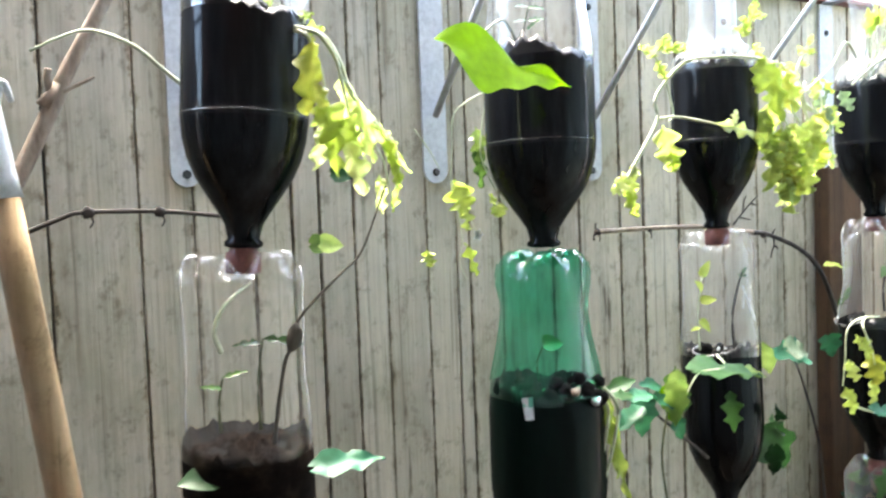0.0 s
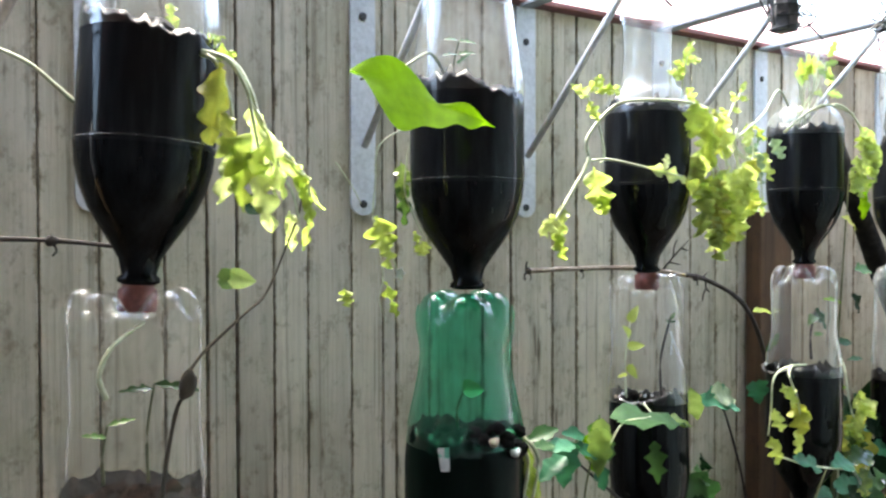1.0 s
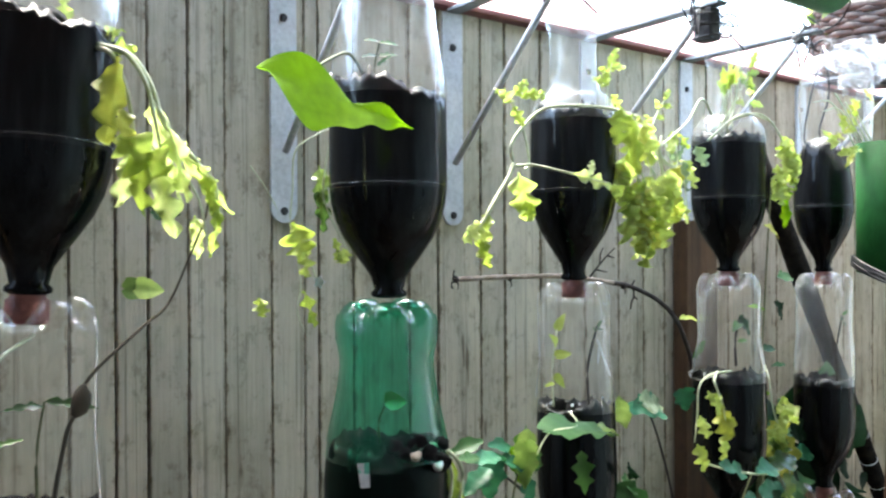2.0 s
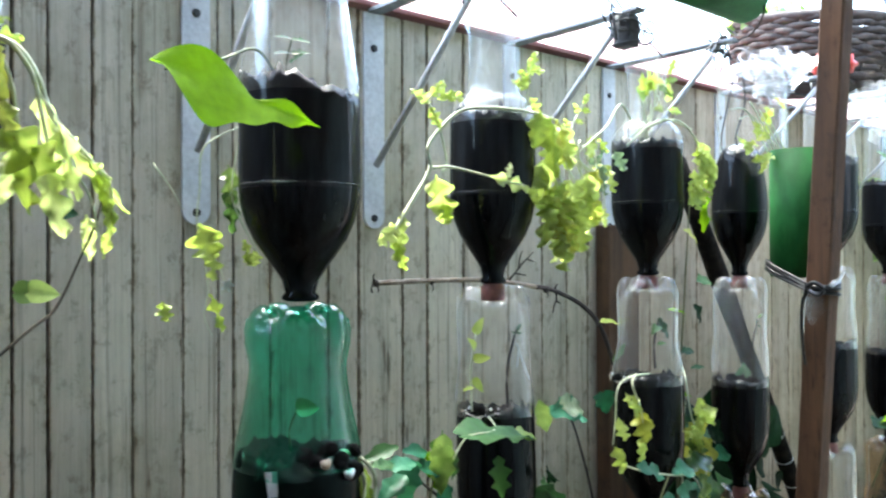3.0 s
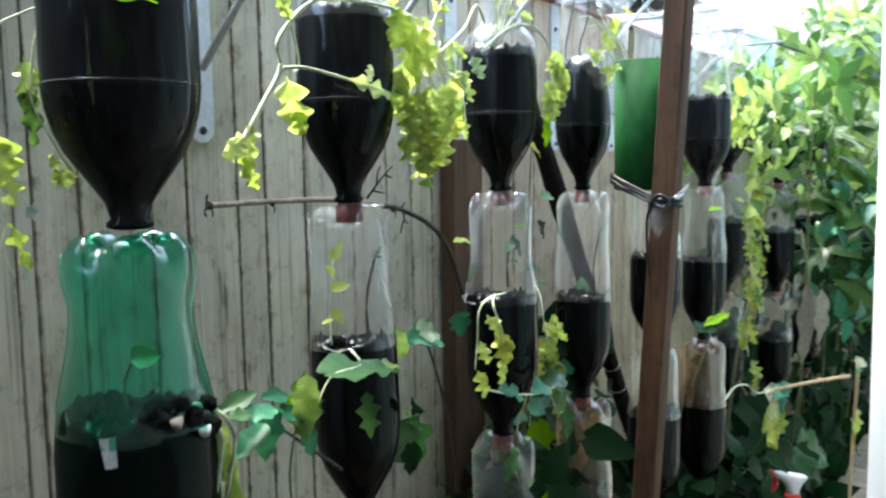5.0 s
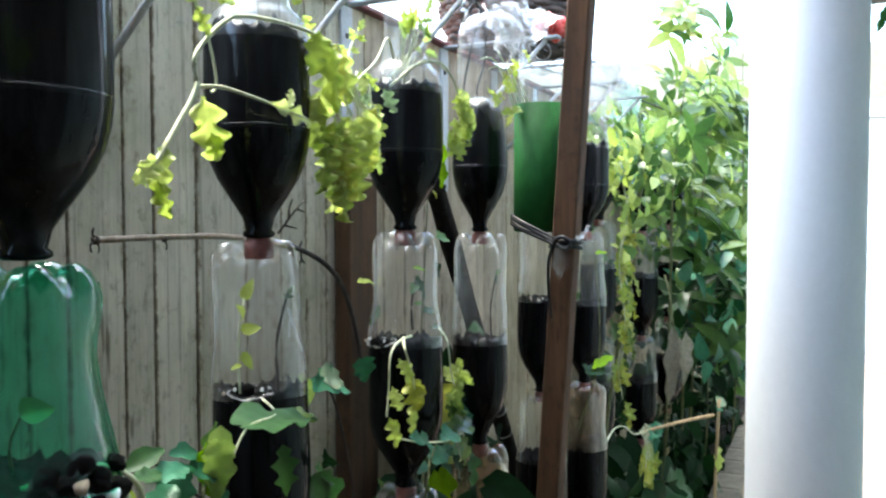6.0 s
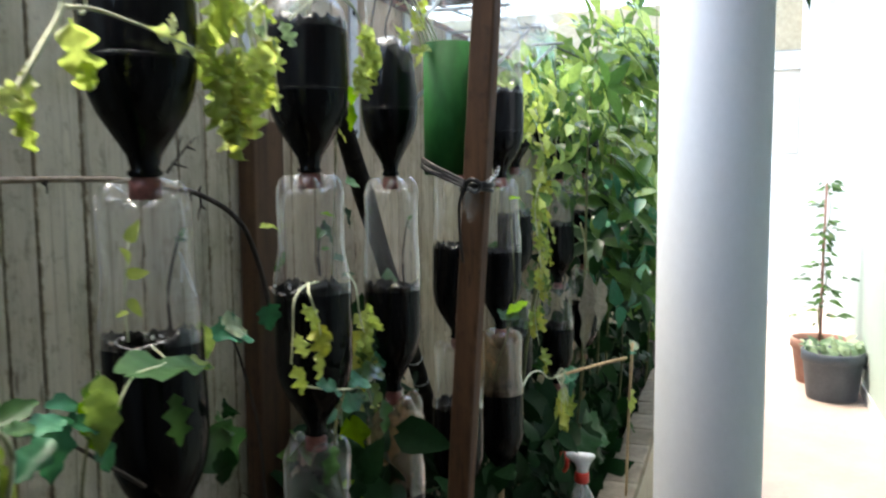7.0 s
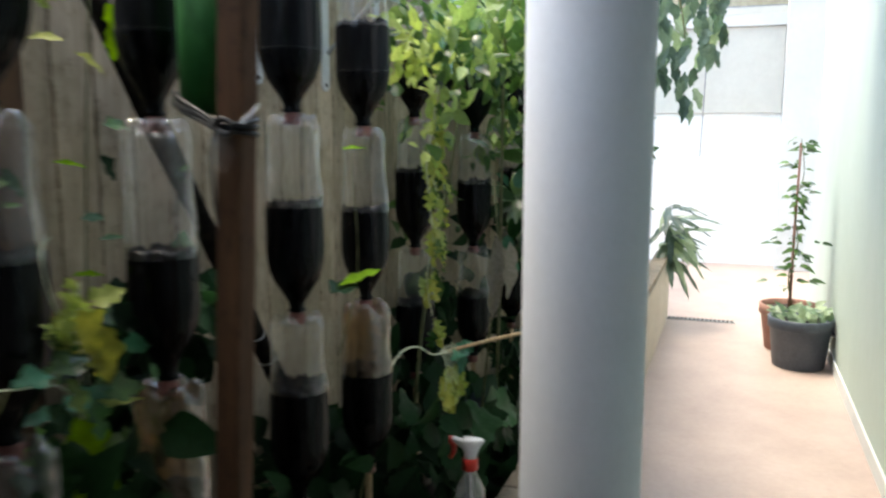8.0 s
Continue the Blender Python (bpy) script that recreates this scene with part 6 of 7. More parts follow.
for k in range(5):
    fb = bmesh.new()
    add_leaf(fb, facing((-0.69 + 0.02 * k, 1.75 + 0.03 * k, 1.985), (0.2, 0.4 - 0.2 * k, -0.8), (0.6, -0.5, 0.4)), "heart", 0.12, 0.09, curl=0.2, fold=0.4, ruffle=0.008, seed=30 + k, nu=12, nv=6)
    part("film_fold", fb, FILM, film)
for x, y in ((-0.695, 0.966), (-0.70, 1.228)):
    k = thing("wire_tangle", (x, y, 1.99), "tangle of black wire and wet film knotted on a bracket arm", "wire", "wire tangles")
    for j in range(4):
        pts = [(x + rnd.uniform(-0.02, 0.02), y + rnd.uniform(-0.035, 0.035), 1.995 + rnd.uniform(-0.045, 0.03)) for _ in range(5)]
        part("wire_strand", tube([(x, y, 1.994)] + pts, 0.0019, 0.0014, 5, smooth_steps=4), WIRE, k)
    fb = bmesh.new()
    add_leaf(fb, facing((x, y - 0.02, 1.985), (0.2, 0.5, -0.7), (0.6, -0.5, 0.6)), "heart", 0.045, 0.045, curl=0.3, fold=0.5, ruffle=0.008, seed=50, nu=10, nv=6)
    part("film_knot", fb, FILM, k)

bk = thing("wicker_basket", (-0.905, 1.98, 2.08), "brown woven wicker basket hanging above the fence", "basket")
BC = Vector((-0.9, 1.98, 2.062))
RX, RY = 0.185, 0.12
for k in range(11):
    u = k / 10
    s = 0.86 + 0.16 * math.sin(u * 2.2)
    pts = []
    for j in range(65):
        a = 2 * math.pi * j / 64
        w = 0.006 * math.cos(16 * a + math.pi * k)
        pts.append(BC + Vector(((RX * s + w) * math.cos(a), (RY * s + w) * math.sin(a), 0.135 * u + 0.003 * math.sin(3 * a + k) - 0.03 * math.cos(a) * 0.8)))
    part("woven_strand", tube(pts, 0.0078, None, 6), WICKER, bk)
for j in range(16):
    a = 2 * math.pi * (j + 0.5) / 16
    part("basket_stake", tube([BC + Vector((RX * (0.86 + 0.16 * math.sin(u * 2.2)) * math.cos(a), RY * (0.86 + 0.16 * math.sin(u * 2.2)) * math.sin(a), 0.145 * u - 0.006 - 0.024 * math.cos(a))) for u in (0, 0.3, 0.6, 1)], 0.004, None, 6), WICKER, bk)
part("basket_rim", tube([BC + Vector((RX * 1.0 * math.cos(2 * math.pi * j / 40), RY * 1.0 * math.sin(2 * math.pi * j / 40), 0.143 - 0.024 * math.cos(2 * math.pi * j / 40))) for j in range(41)], 0.011, None, 8), WICKER, bk)
part("basket_bottom", turned([(0.001, -0.012), (0.09, -0.014), (0.155, -0.006)], 32, at=BC), DARK_TWIG, bk)
for sx in (-1, 1):
    part("basket_cord", tube([BC + Vector((RX * 0.97 * sx, 0, 0.14)), BC + Vector((0, 0, 0.62))], 0.003, None, 6), WIRE, bk)
hb = thing("basket_plant", (-1.02, 1.93, 2.2), "yellow-green leaves sprouting from the wicker basket", "plant")
leaf_mass("foliage", hb, BRIGHT_BUSH, [((-0.98 + rnd.uniform(-0.09, 0.1), 1.95 + rnd.uniform(-0.07, 0.05), 2.22 + rnd.uniform(-0.05, 0.05)), (rnd.uniform(-1, 1), rnd.uniform(-1, 1), rnd.uniform(-0.6, 1)), (0.5, -0.6, 0.6), rnd.uniform(0.6, 1.3)) for _ in range(45)], "heart", 0.04, 0.8)

rk = thing("red_net_bundle", (-0.69, 1.6, 2.0), "crumpled bright red net bundle tied on a bracket arm", "net")
for q in range(4):
    lump = bmesh.new()
    bmesh.ops.create_icosphere(lump, subdivisions=3, radius=1)
    for w in lump.verts:
        d = w.co.normalized()
        k = 1 + 0.45 * noise.noise(d * 2.4 + Vector((q * 5, 0, 0))) + 0.2 * noise.noise(d * 7)
        w.co = Vector((-0.7 + 0.008 * q, 1.6 + 0.014 * q, 2.016 + 0.006 * (q % 2))) + d * 0.02 * k
    part("net_fold", lump, RED_PLASTIC, rk)
hl = thing("hanging_dry_leaves", (-0.02, 2.9, 2.6), "dark drooping leaves hanging from the ceiling edge", "leaves")
stem(hl, [(-0.03, 2.9, 2.6), (-0.035, 2.9, 2.42), (-0.03, 2.9, 2.28)], 0.003, 0.002, DARK_TWIG)
for x, z, dx, ln, w in ((-0.03, 2.3, -0.35, 0.1, 0.03), (-0.03, 2.29, 0.1, 0.075, 0.026), (-0.02, 2.31, 0.2, 0.2, 0.034), (-0.035, 2.33, 0.45, 0.14, 0.03)):
    leaf(hl, (x, 2.9, z), (dx, -0.1, -1), (0.3, -0.9, 0.2), "lance", ln, w, DARK_SHADE_LEAF, curl=0.12, nu=12)
rb = thing("capped_bottle", (-0.85, 2.1, 2.014), "upright clear bottle neck with a bright red cap on the fence", "bottle")
part("bottle_shell", turned([(0.02, 2.016), (0.034, 2.02), (0.034, 2.05), (0.026, 2.075), (0.015, 2.095), (0.0135, 2.105)], 24, at=(-0.87, 2.12, 0), cap_low=True), FILM, rb)
part("screw_cap", turned([(0.0155, 2.1), (0.0165, 2.103), (0.0165, 2.128), (0.014, 2.131)], 30, at=(-0.87, 2.12, 0), cap_low=True, cap_high=True), RED_PLASTIC, rb, "bright red cap")
part("handle_loop", tube([(-0.87, 2.1, 2.115), (-0.865, 2.085, 2.1), (-0.868, 2.09, 2.08)], 0.006, 0.004, 8, smooth_steps=4), RED_PLASTIC, rb)
tw = thing("tie_wire", (-0.85, 1.9, 2.014), "thin dark wire stretched along the fence top", "wire")
part("wire_strand", tube([(-0.905, 1.62, 2.02), (-0.86, 2.1, 2.03), (-0.8, 2.7, 2.05), (-0.7, 3.3, 2.03)], 0.003, None, 6, smooth_steps=5), WIRE, tw)


# ---- dense planting past the bottles ----
def shrub(at, label, stems, boxes, category="shrub"):
    """Stems from the bed and boxes of leaves: (lower corner, upper corner, count, shape, size, aspect, material). Long leaves grow in whorls of six."""
    s = thing("climbing_shrub", at, label, category, "plants beyond the bottles")
    for pts in stems:
        stem(s, pts, 0.006, 0.002, STEM, steps=5)
    for lo, hi, count, kind, size, aspect, material in boxes:
        places = []
        c = [(a + b) / 2 for a, b in zip(lo, hi)]
        while len(places) < count:
            q = [rnd.uniform(a, b) for a, b in zip(lo, hi)]
            if noise.noise(Vector(q) * 3.6) < -0.02:
                continue
            if size >= 0.1 and kind == "lance":
                axis = Vector((0.55 + 0.5 * rnd.uniform(-1, 1), -0.5 + 0.6 * rnd.uniform(-1, 1), 0.55 + 0.4 * rnd.uniform(-1, 1))).normalized()
                u = axis.orthogonal().normalized()
                w = axis.cross(u)
                spin = rnd.uniform(0, 6.28)
                for k in range(6):
                    a = spin + k * 1.047 + rnd.uniform(-0.25, 0.25)
                    out = u * math.cos(a) + w * math.sin(a)
                    places.append((Vector(q) - axis * 0.012 * (k % 3), out + axis * rnd.uniform(0.15, 0.7), axis - out * 0.3, rnd.uniform(0.55, 1.1)))
                continue
            way = Vector((q[0] - c[0] + 0.3 * rnd.uniform(-1, 1), q[1] - c[1] + 0.6 * rnd.uniform(-1, 1), rnd.uniform(-0.8, 0.7)))
            places.append((q, way, (0.55 + rnd.uniform(-0.7, 0.7), -0.45 + rnd.uniform(-0.7, 0.7), rnd.uniform(0.1, 0.9)), rnd.uniform(0.55, 1.25)))
        leaf_mass("foliage", s, material, places, kind, size, aspect)
    return s


shrub((-0.78, 2.6, 0.42), "tangled bean vines with small bright leaves over bottles",
      [[(-0.8, 2.35, 0.42), (-0.76, 2.4, 1.1), (-0.7, 2.5, 1.6), (-0.72, 2.6, 2.0)], [(-0.7, 2.9, 0.42), (-0.66, 2.8, 1.2), (-0.64, 2.75, 1.8), (-0.6, 2.7, 2.05)]],
      [((-0.86, 2.25, 1.55), (-0.6, 2.95, 1.95), 230, "lance", 0.06, 0.5, BRIGHT_BUSH), ((-0.86, 2.25, 1.5), (-0.62, 2.95, 1.92), 150, "heart", 0.045, 0.65, BUSH_LEAF), ((-0.89, 2.3, 1.15), (-0.8, 2.95, 1.5), 40, "heart", 0.06, 0.6, BUSH_LEAF), ((-0.89, 2.2, 0.6), (-0.8, 2.95, 1.2), 130, "heart", 0.08, 0.7, DARK_SHADE_LEAF), ((-0.74, 2.3, 0.5), (-0.6, 2.95, 0.9), 80, "heart", 0.09, 0.75, DARK_SHADE_LEAF), ((-0.76, 2.12, 1.55), (-0.66, 2.4, 1.85), 70, "frill", 0.045, 0.6, LETTUCE), ((-0.8, 2.25, 1.5), (-0.62, 2.7, 1.92), 55, "frill", 0.055, 0.5, BRIGHT_BUSH)])
# Leaf colours carry the light: bright on top, dark below, grey for glare.
shrub((-0.7, 3.4, 0.42), "tall bush with long glossy green leaves",
      [[(-0.7, 3.3, 0.42), (-0.68, 3.3, 1.2), (-0.62, 3.4, 1.9), (-0.58, 3.5, 2.4)], [(-0.75, 3.8, 0.42), (-0.7, 3.7, 1.4), (-0.72, 3.6, 2.3)], [(-0.6, 4.2, 0.42), (-0.55, 4.1, 1.5), (-0.55, 4.0, 2.4)]],
      [((-0.85, 2.95, 1.52), (-0.42, 4.4, 2.1), 450, "lance", 0.15, 0.34, BRIGHT_BUSH), ((-0.85, 2.9, 1.1), (-0.46, 4.6, 2.0), 420, "lance", 0.14, 0.36, BUSH_LEAF), ((-0.66, 2.85, 1.05), (-0.47, 3.7, 1.62), 110, "heart", 0.075, 0.6, BLUE_LEAF), ((-0.7, 2.9, 1.0), (-0.5, 4.2, 1.55), 110, "heart", 0.085, 0.6, DARK_SHADE_LEAF), ((-0.8, 3.1, 2.0), (-0.5, 4.2, 2.45), 130, "lance", 0.14, 0.38, BRIGHT_BUSH), ((-0.8, 2.9, 1.2), (-0.44, 4.2, 2.1), 90, "lance", 0.12, 0.38, GREY_LEAF)])
# Near-black leaves fill the low planting to darken it as shade would.
shrub((-0.7, 3.0, 0.42), "lower leaves under the bush, coloured dark for shade",
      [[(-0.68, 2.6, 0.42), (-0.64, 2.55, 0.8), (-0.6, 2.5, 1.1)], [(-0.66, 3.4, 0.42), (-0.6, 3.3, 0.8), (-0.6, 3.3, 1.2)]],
      [((-0.88, 2.9, 0.5), (-0.8, 4.8, 1.3), 220, "heart", 0.085, 0.75, DARK_SHADE_LEAF), ((-0.8, 3.45, 0.5), (-0.58, 4.8, 1.3), 260, "heart", 0.085, 0.75, DARK_SHADE_LEAF), ((-0.74, 2.9, 0.5), (-0.58, 3.45, 0.95), 90, "heart", 0.085, 0.75, DARK_SHADE_LEAF), ((-0.86, 2.1, 0.45), (-0.6, 3.2, 0.85), 110, "heart", 0.1, 0.8, DARK_SHADE_LEAF)])
shrub((-0.7, 5.6, 0.42), "dense green hedge filling the bed's far end",
      [[(-0.7, 5.0, 0.42), (-0.7, 5.0, 1.4), (-0.65, 5.1, 2.2)], [(-0.75, 6.2, 0.42), (-0.7, 6.2, 1.4), (-0.7, 6.1, 2.3)]],
      [((-0.9, 4.5, 0.6), (-0.56, 6.6, 2.3), 620, "lance", 0.14, 0.4, BUSH_LEAF)], "hedge")
shrub((-0.76, 1.6, 0.42), "bean leaves low among the bottles, mostly coloured dark for shade",
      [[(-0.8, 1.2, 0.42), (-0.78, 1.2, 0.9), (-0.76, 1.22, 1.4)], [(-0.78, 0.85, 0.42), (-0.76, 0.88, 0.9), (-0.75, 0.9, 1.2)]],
      [((-0.88, 1.29, 0.8), (-0.78, 1.6, 1.36), 90, "heart", 0.08, 0.75, DARK_SHADE_LEAF), ((-0.87, 1.12, 0.7), (-0.68, 1.28, 1.22), 70, "heart", 0.07, 0.75, DARK_SHADE_LEAF), ((-0.86, 1.15, 1.1), (-0.76, 1.5, 1.45), 26, "heart", 0.06, 0.8, BEAN_LEAF), ((-0.84, 0.95, 0.6), (-0.66, 1.5, 1.0), 50, "heart", 0.065, 0.6, DARK_SHADE_LEAF), ((-0.87, 1.1, 0.8), (-0.78, 1.34, 1.32), 60, "lance", 0.055, 0.5, BUSH_LEAF), ((-0.88, 0.95, 0.6), (-0.8, 1.5, 1.25), 90, "heart", 0.06, 0.7, DARK_SHADE_LEAF), ((-0.84, 0.5, 0.6), (-0.62, 1.0, 1.15), 45, "lance", 0.075, 0.45, DARK_SHADE_LEAF)])
shrub((-0.74, 1.5, 0.42), "leaves at the foot of the bottles, coloured dark for shade",
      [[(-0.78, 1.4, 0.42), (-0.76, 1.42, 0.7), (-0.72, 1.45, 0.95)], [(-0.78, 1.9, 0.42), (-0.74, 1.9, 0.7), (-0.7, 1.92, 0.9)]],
      [((-0.88, 1.3, 0.45), (-0.58, 2.2, 1.0), 430, "heart", 0.085, 0.7, DARK_SHADE_LEAF)])
vine = thing("bean_vine", (-0.8, 1.3, 0.42), "yellow-green bean vine climbing the boards behind the bottles", "vine")
stem(vine, [(-0.82, 1.32, 0.42), (-0.82, 1.3, 0.9), (-0.81, 1.28, 1.3), (-0.8, 1.29, 1.6), (-0.8, 1.31, 1.78)], 0.0022, 0.0012, STEM)
stem(vine, [(-0.78, 1.24, 0.5), (-0.76, 1.22, 1.0), (-0.75, 1.2, 1.25), (-0.75, 1.21, 1.42)], 0.0022, 0.0014, LETTUCE_STEM)
for y, z, dy, dz, ln, w, m in ((1.25, 1.715, -0.9, 0.1, 0.05, 0.02, YELLOW_LEAF), (1.27, 1.7, 0.9, -0.25, 0.055, 0.024, YELLOW_LEAF), (1.33, 1.77, 0.3, -1, 0.04, 0.028, LIME_LEAF), (1.33, 1.74, 0.2, -1, 0.045, 0.026, LIME_LEAF), (1.31, 1.61, 0.8, 0.1, 0.05, 0.03, BEAN_LEAF), (1.3, 1.57, 0.6, -0.6, 0.045, 0.032, DARK_SHADE_LEAF), (1.22, 1.565, 0.9, 0.0, 0.06, 0.012, LIME_LEAF), (1.26, 1.49, 0.8, 0.1, 0.045, 0.02, BEAN_LEAF), (1.24, 1.42, 0.9, 0.0, 0.06, 0.012, LIME_LEAF), (1.29, 1.46, 0.9, 0.1, 0.05, 0.012, BEAN_LEAF)):
    leaf(vine, (-0.79, y, z), (0.1, dy, dz), (0.6, -0.4, 0.6), "lance", ln, w * 0.8, m, curl=0.25)
for y, z, dy, dz, ln, w, m in ((1.2, 1.4, 0.5, 0.1, 0.05, 0.03, LETTUCE), (1.17, 1.385, 0.5, -1, 0.075, 0.055, YELLOW_LEAF), (1.2, 1.36, 0.2, -1, 0.07, 0.05, YELLOW_LEAF), (1.23, 1.38, 0.8, -0.5, 0.055, 0.04, DARK_SHADE_LEAF), (1.25, 1.33, 0.9, 0.0, 0.055, 0.028, BLUE_LEAF), (1.13, 1.285, -0.9, 0.05, 0.06, 0.02, BLUE_LEAF), (1.15, 1.285, 0.9, 0.1, 0.07, 0.03, BLUE_LEAF), (1.2, 1.29, 0.9, -0.2, 0.08, 0.04, BEAN_LEAF), (1.2, 1.27, 1, -0.15, 0.08, 0.012, LETTUCE), (1.17, 1.26, 0.1, -1, 0.08, 0.05, LIME_LEAF), (1.18, 1.19, 0.1, -1, 0.08, 0.05, LIME_LEAF), (1.14, 1.24, -0.4, -1, 0.07, 0.06, DARK_SHADE_LEAF)):
    leaf(vine, (-0.72, y, z), (0.1, dy, dz), (0.6, -0.5, 0.5), "heart", ln, w, m, curl=0.12)
blades = thing("bean_shoot", (-0.6, 1.68, 1.36), "flat lime-green shoots held across the bottles", "leaves")
stem(blades, [(-0.66, 1.72, 1.2), (-0.61, 1.7, 1.36), (-0.62, 1.7, 1.58)], 0.0016, 0.001, STEM)
for y, z, ln, w, m in ((1.61, 1.352, 0.17, 0.022, LIME_LEAF), (1.63, 1.574, 0.09, 0.015, LIME_LEAF), (1.58, 1.345, 0.09, 0.04, DARK_SHADE_LEAF)):
    leaf(blades, (-0.6, y, z), (0.02, 1, 0.05), (0.3, -0.3, 0.9), "lance", ln, w, m, curl=0.05)
c = thing("dry_cane", (-0.6, 3.0, 0.9), "pale dry cane lying across the planting", "cane")
part("cane_shaft", tube([(-0.62, 2.2, 1.085), (-0.55, 2.36, 1.082), (-0.485, 2.52, 1.072)], 0.0045, 0.0055, 8, smooth_steps=3), BAMBOO, c)
wl = thing("pale_leaf_cluster", (-0.6, 2.25, 1.02), "pale blue-green leaves with hanging roots", "leaves")
for dy, dz, ln in ((-1, 0.2, 0.07), (0.8, 0.2, 0.08), (0.3, -1, 0.07), (1, -0.3, 0.06), (-0.5, -0.4, 0.06)):
    leaf(wl, (-0.605, 2.24, 1.075), (0.3, dy, dz), (0.6, -0.5, 0.6), "heart", ln, ln * 0.5, BLUE_LEAF)
for k in range(6):
    stem(wl, [(-0.62, 2.15 + 0.015 * k, 1.1), (-0.6, 2.14 + 0.02 * k, 1.07), (-0.6, 2.13 + 0.02 * k, 1.01 - 0.01 * k)], 0.0016, 0.001, LETTUCE_STEM, steps=3)
for k in range(9):
    droop(wl, (-0.61, 2.13 + 0.012 * k, 1.06 - 0.03 * rnd.random()), 0.07, 0.03, rnd.uniform(-0.4, 0.4), LETTUCE if k % 2 else YELLOW_LEAF)
sk = thing("pale_stake", (-0.5, 2.7, 0.583), "thin pale split stake with two leaves on the coping", "stake")
for dy in (0.0, 0.018):
    part("split", tube([(-0.5, 2.68 + dy, 0.584), (-0.497, 2.7 + dy, 0.85), (-0.49, 2.715 + dy, 1.075)], 0.0032, 0.0042, 7, smooth_steps=3), BAMBOO, sk)
for dy, dz, z, ln, m in ((0.9, 0.2, 1.06, 0.07, GREY_LEAF), (-0.8, 0.1, 1.05, 0.05, BLUE_LEAF), (0.5, -0.8, 0.92, 0.05, LETTUCE), (-0.7, -0.5, 0.9, 0.06, LETTUCE), (0.6, -0.3, 0.8, 0.06, BRIGHT_BUSH)):
    leaf(sk, (-0.492, 2.72, z), (0.15, dy, dz), (0.5, -0.6, 0.6), "heart", ln, ln * 0.55, m, curl=0.2)
hv2 = thing("hanging_vine", (-0.7, 2.33, 1.75), "yellowing vine hanging in a long strip between bottles", "vine")
for k in range(3):
    y = 2.3 + 0.03 * k
    line = [(-0.7 + 0.012 * math.sin(2.1 * q + k), y + 0.012 * math.sin(1.3 * q + 2 * k), 1.74 - 0.1 * q) for q in range(7 - k)]
    stem(hv2, line, 0.0022, 0.0012, LETTUCE_STEM, steps=4)
    for q, at in enumerate(line[1:]):
        for e in range(3):
            droop(hv2, (at[0] + rnd.uniform(-0.01, 0.015), at[1] + rnd.uniform(-0.015, 0.015), at[2] + rnd.uniform(-0.04, 0.04)), rnd.uniform(0.04, 0.06), rnd.uniform(0.018, 0.028), rnd.uniform(-0.5, 0.5), (YELLOW_LEAF, LETTUCE, BRIGHT_BUSH)[(q + e) % 3])
wp = thing("withered_leaves", (-0.61, 2.6, 1.2), "limp pinkish-grey withered leaves hanging in the planting", "leaves")
stem(wp, [(-0.66, 2.72, 1.46), (-0.63, 2.64, 1.4), (-0.61, 2.6, 1.3)], 0.003, 0.0016, STEM, steps=4)
for x, y, z, ln, w in ((-0.616, 2.6, 1.314, 0.24, 0.055), (-0.575, 2.6, 1.3, 0.165, 0.042), (-0.6, 2.62, 1.28, 0.12, 0.03)):
    leaf(wp, (x, y, z), (0.0, -0.06, -1), (0.6, -0.75, 0.1), "lance", ln, w, WITHERED, curl=0.06, fold=0.5, ruffle=0.004, nu=20, nv=6)
scrap = bmesh.new()
add_leaf(scrap, facing((-0.7, 2.6, 0.86), (0.2, 0.35, -0.9), (0.6, -0.7, 0.4)), "heart", 0.13, 0.11, curl=0.1, fold=0.2, ruffle=0.008, seed=5, nu=14, nv=6)
lone("plastic_scrap", scrap, BLUE_SCRAP, (-0.7, 2.62, 0.76), "crumpled dark blue plastic scrap low among the leaves", "scrap", smooth=True)
td = thing("pale_tendril", (-0.66, 2.0, 1.1), "pale curling tendril between the bottles", "tendril")
stem(td, [(-0.66, 1.93, 1.1), (-0.65, 1.99, 1.135), (-0.64, 2.06, 1.13), (-0.63, 2.13, 1.095), (-0.62, 2.2, 1.085)], 0.0022, 0.0018, LETTUCE_STEM)
tag = bmesh.new()
add_leaf(tag, facing((-0.84, 2.3, 0.745), (0.05, 0.1, -1), (0.55, -0.8, 0.2)), "lance", 0.055, 0.036, curl=0.05, fold=0.1, nu=12, nv=4)
lone("plant_tag", tag, WHITE_EDGE, (-0.84, 2.3, 0.72), "small oval white plant tag low in the bed", "tag", smooth=True)
bl = thing("broad_leaf_plant", (-0.66, 2.5, 0.42), "dark broad-leaved plant low in the bed", "plant")
stem(bl, [(-0.66, 2.5, 0.42), (-0.63, 2.48, 0.65), (-0.6, 2.45, 0.85)], 0.006, 0.003, STEM)
for dy, dz, y, z, ln, m in ((-0.9, -0.3, 2.4, 0.88, 0.16, DARK_SHADE_LEAF), (0.9, -0.3, 2.5, 0.85, 0.17, BEAN_LEAF), (0.3, -0.9, 2.45, 0.86, 0.15, DARK_SHADE_LEAF), (-0.5, -0.8, 2.3, 0.8, 0.14, DARK_SHADE_LEAF), (0.8, -0.7, 2.55, 0.8, 0.15, DARK_SHADE_LEAF)):
    leaf(bl, (-0.6, y, z), (0.35, dy, dz), (0.7, -0.4, 0.6), "heart", ln, ln * 0.72, m, curl=0.15, nu=12)

# ---- spray bottle on the low wall ----
sx, sy, sz = -0.55, 2.165, 0.583
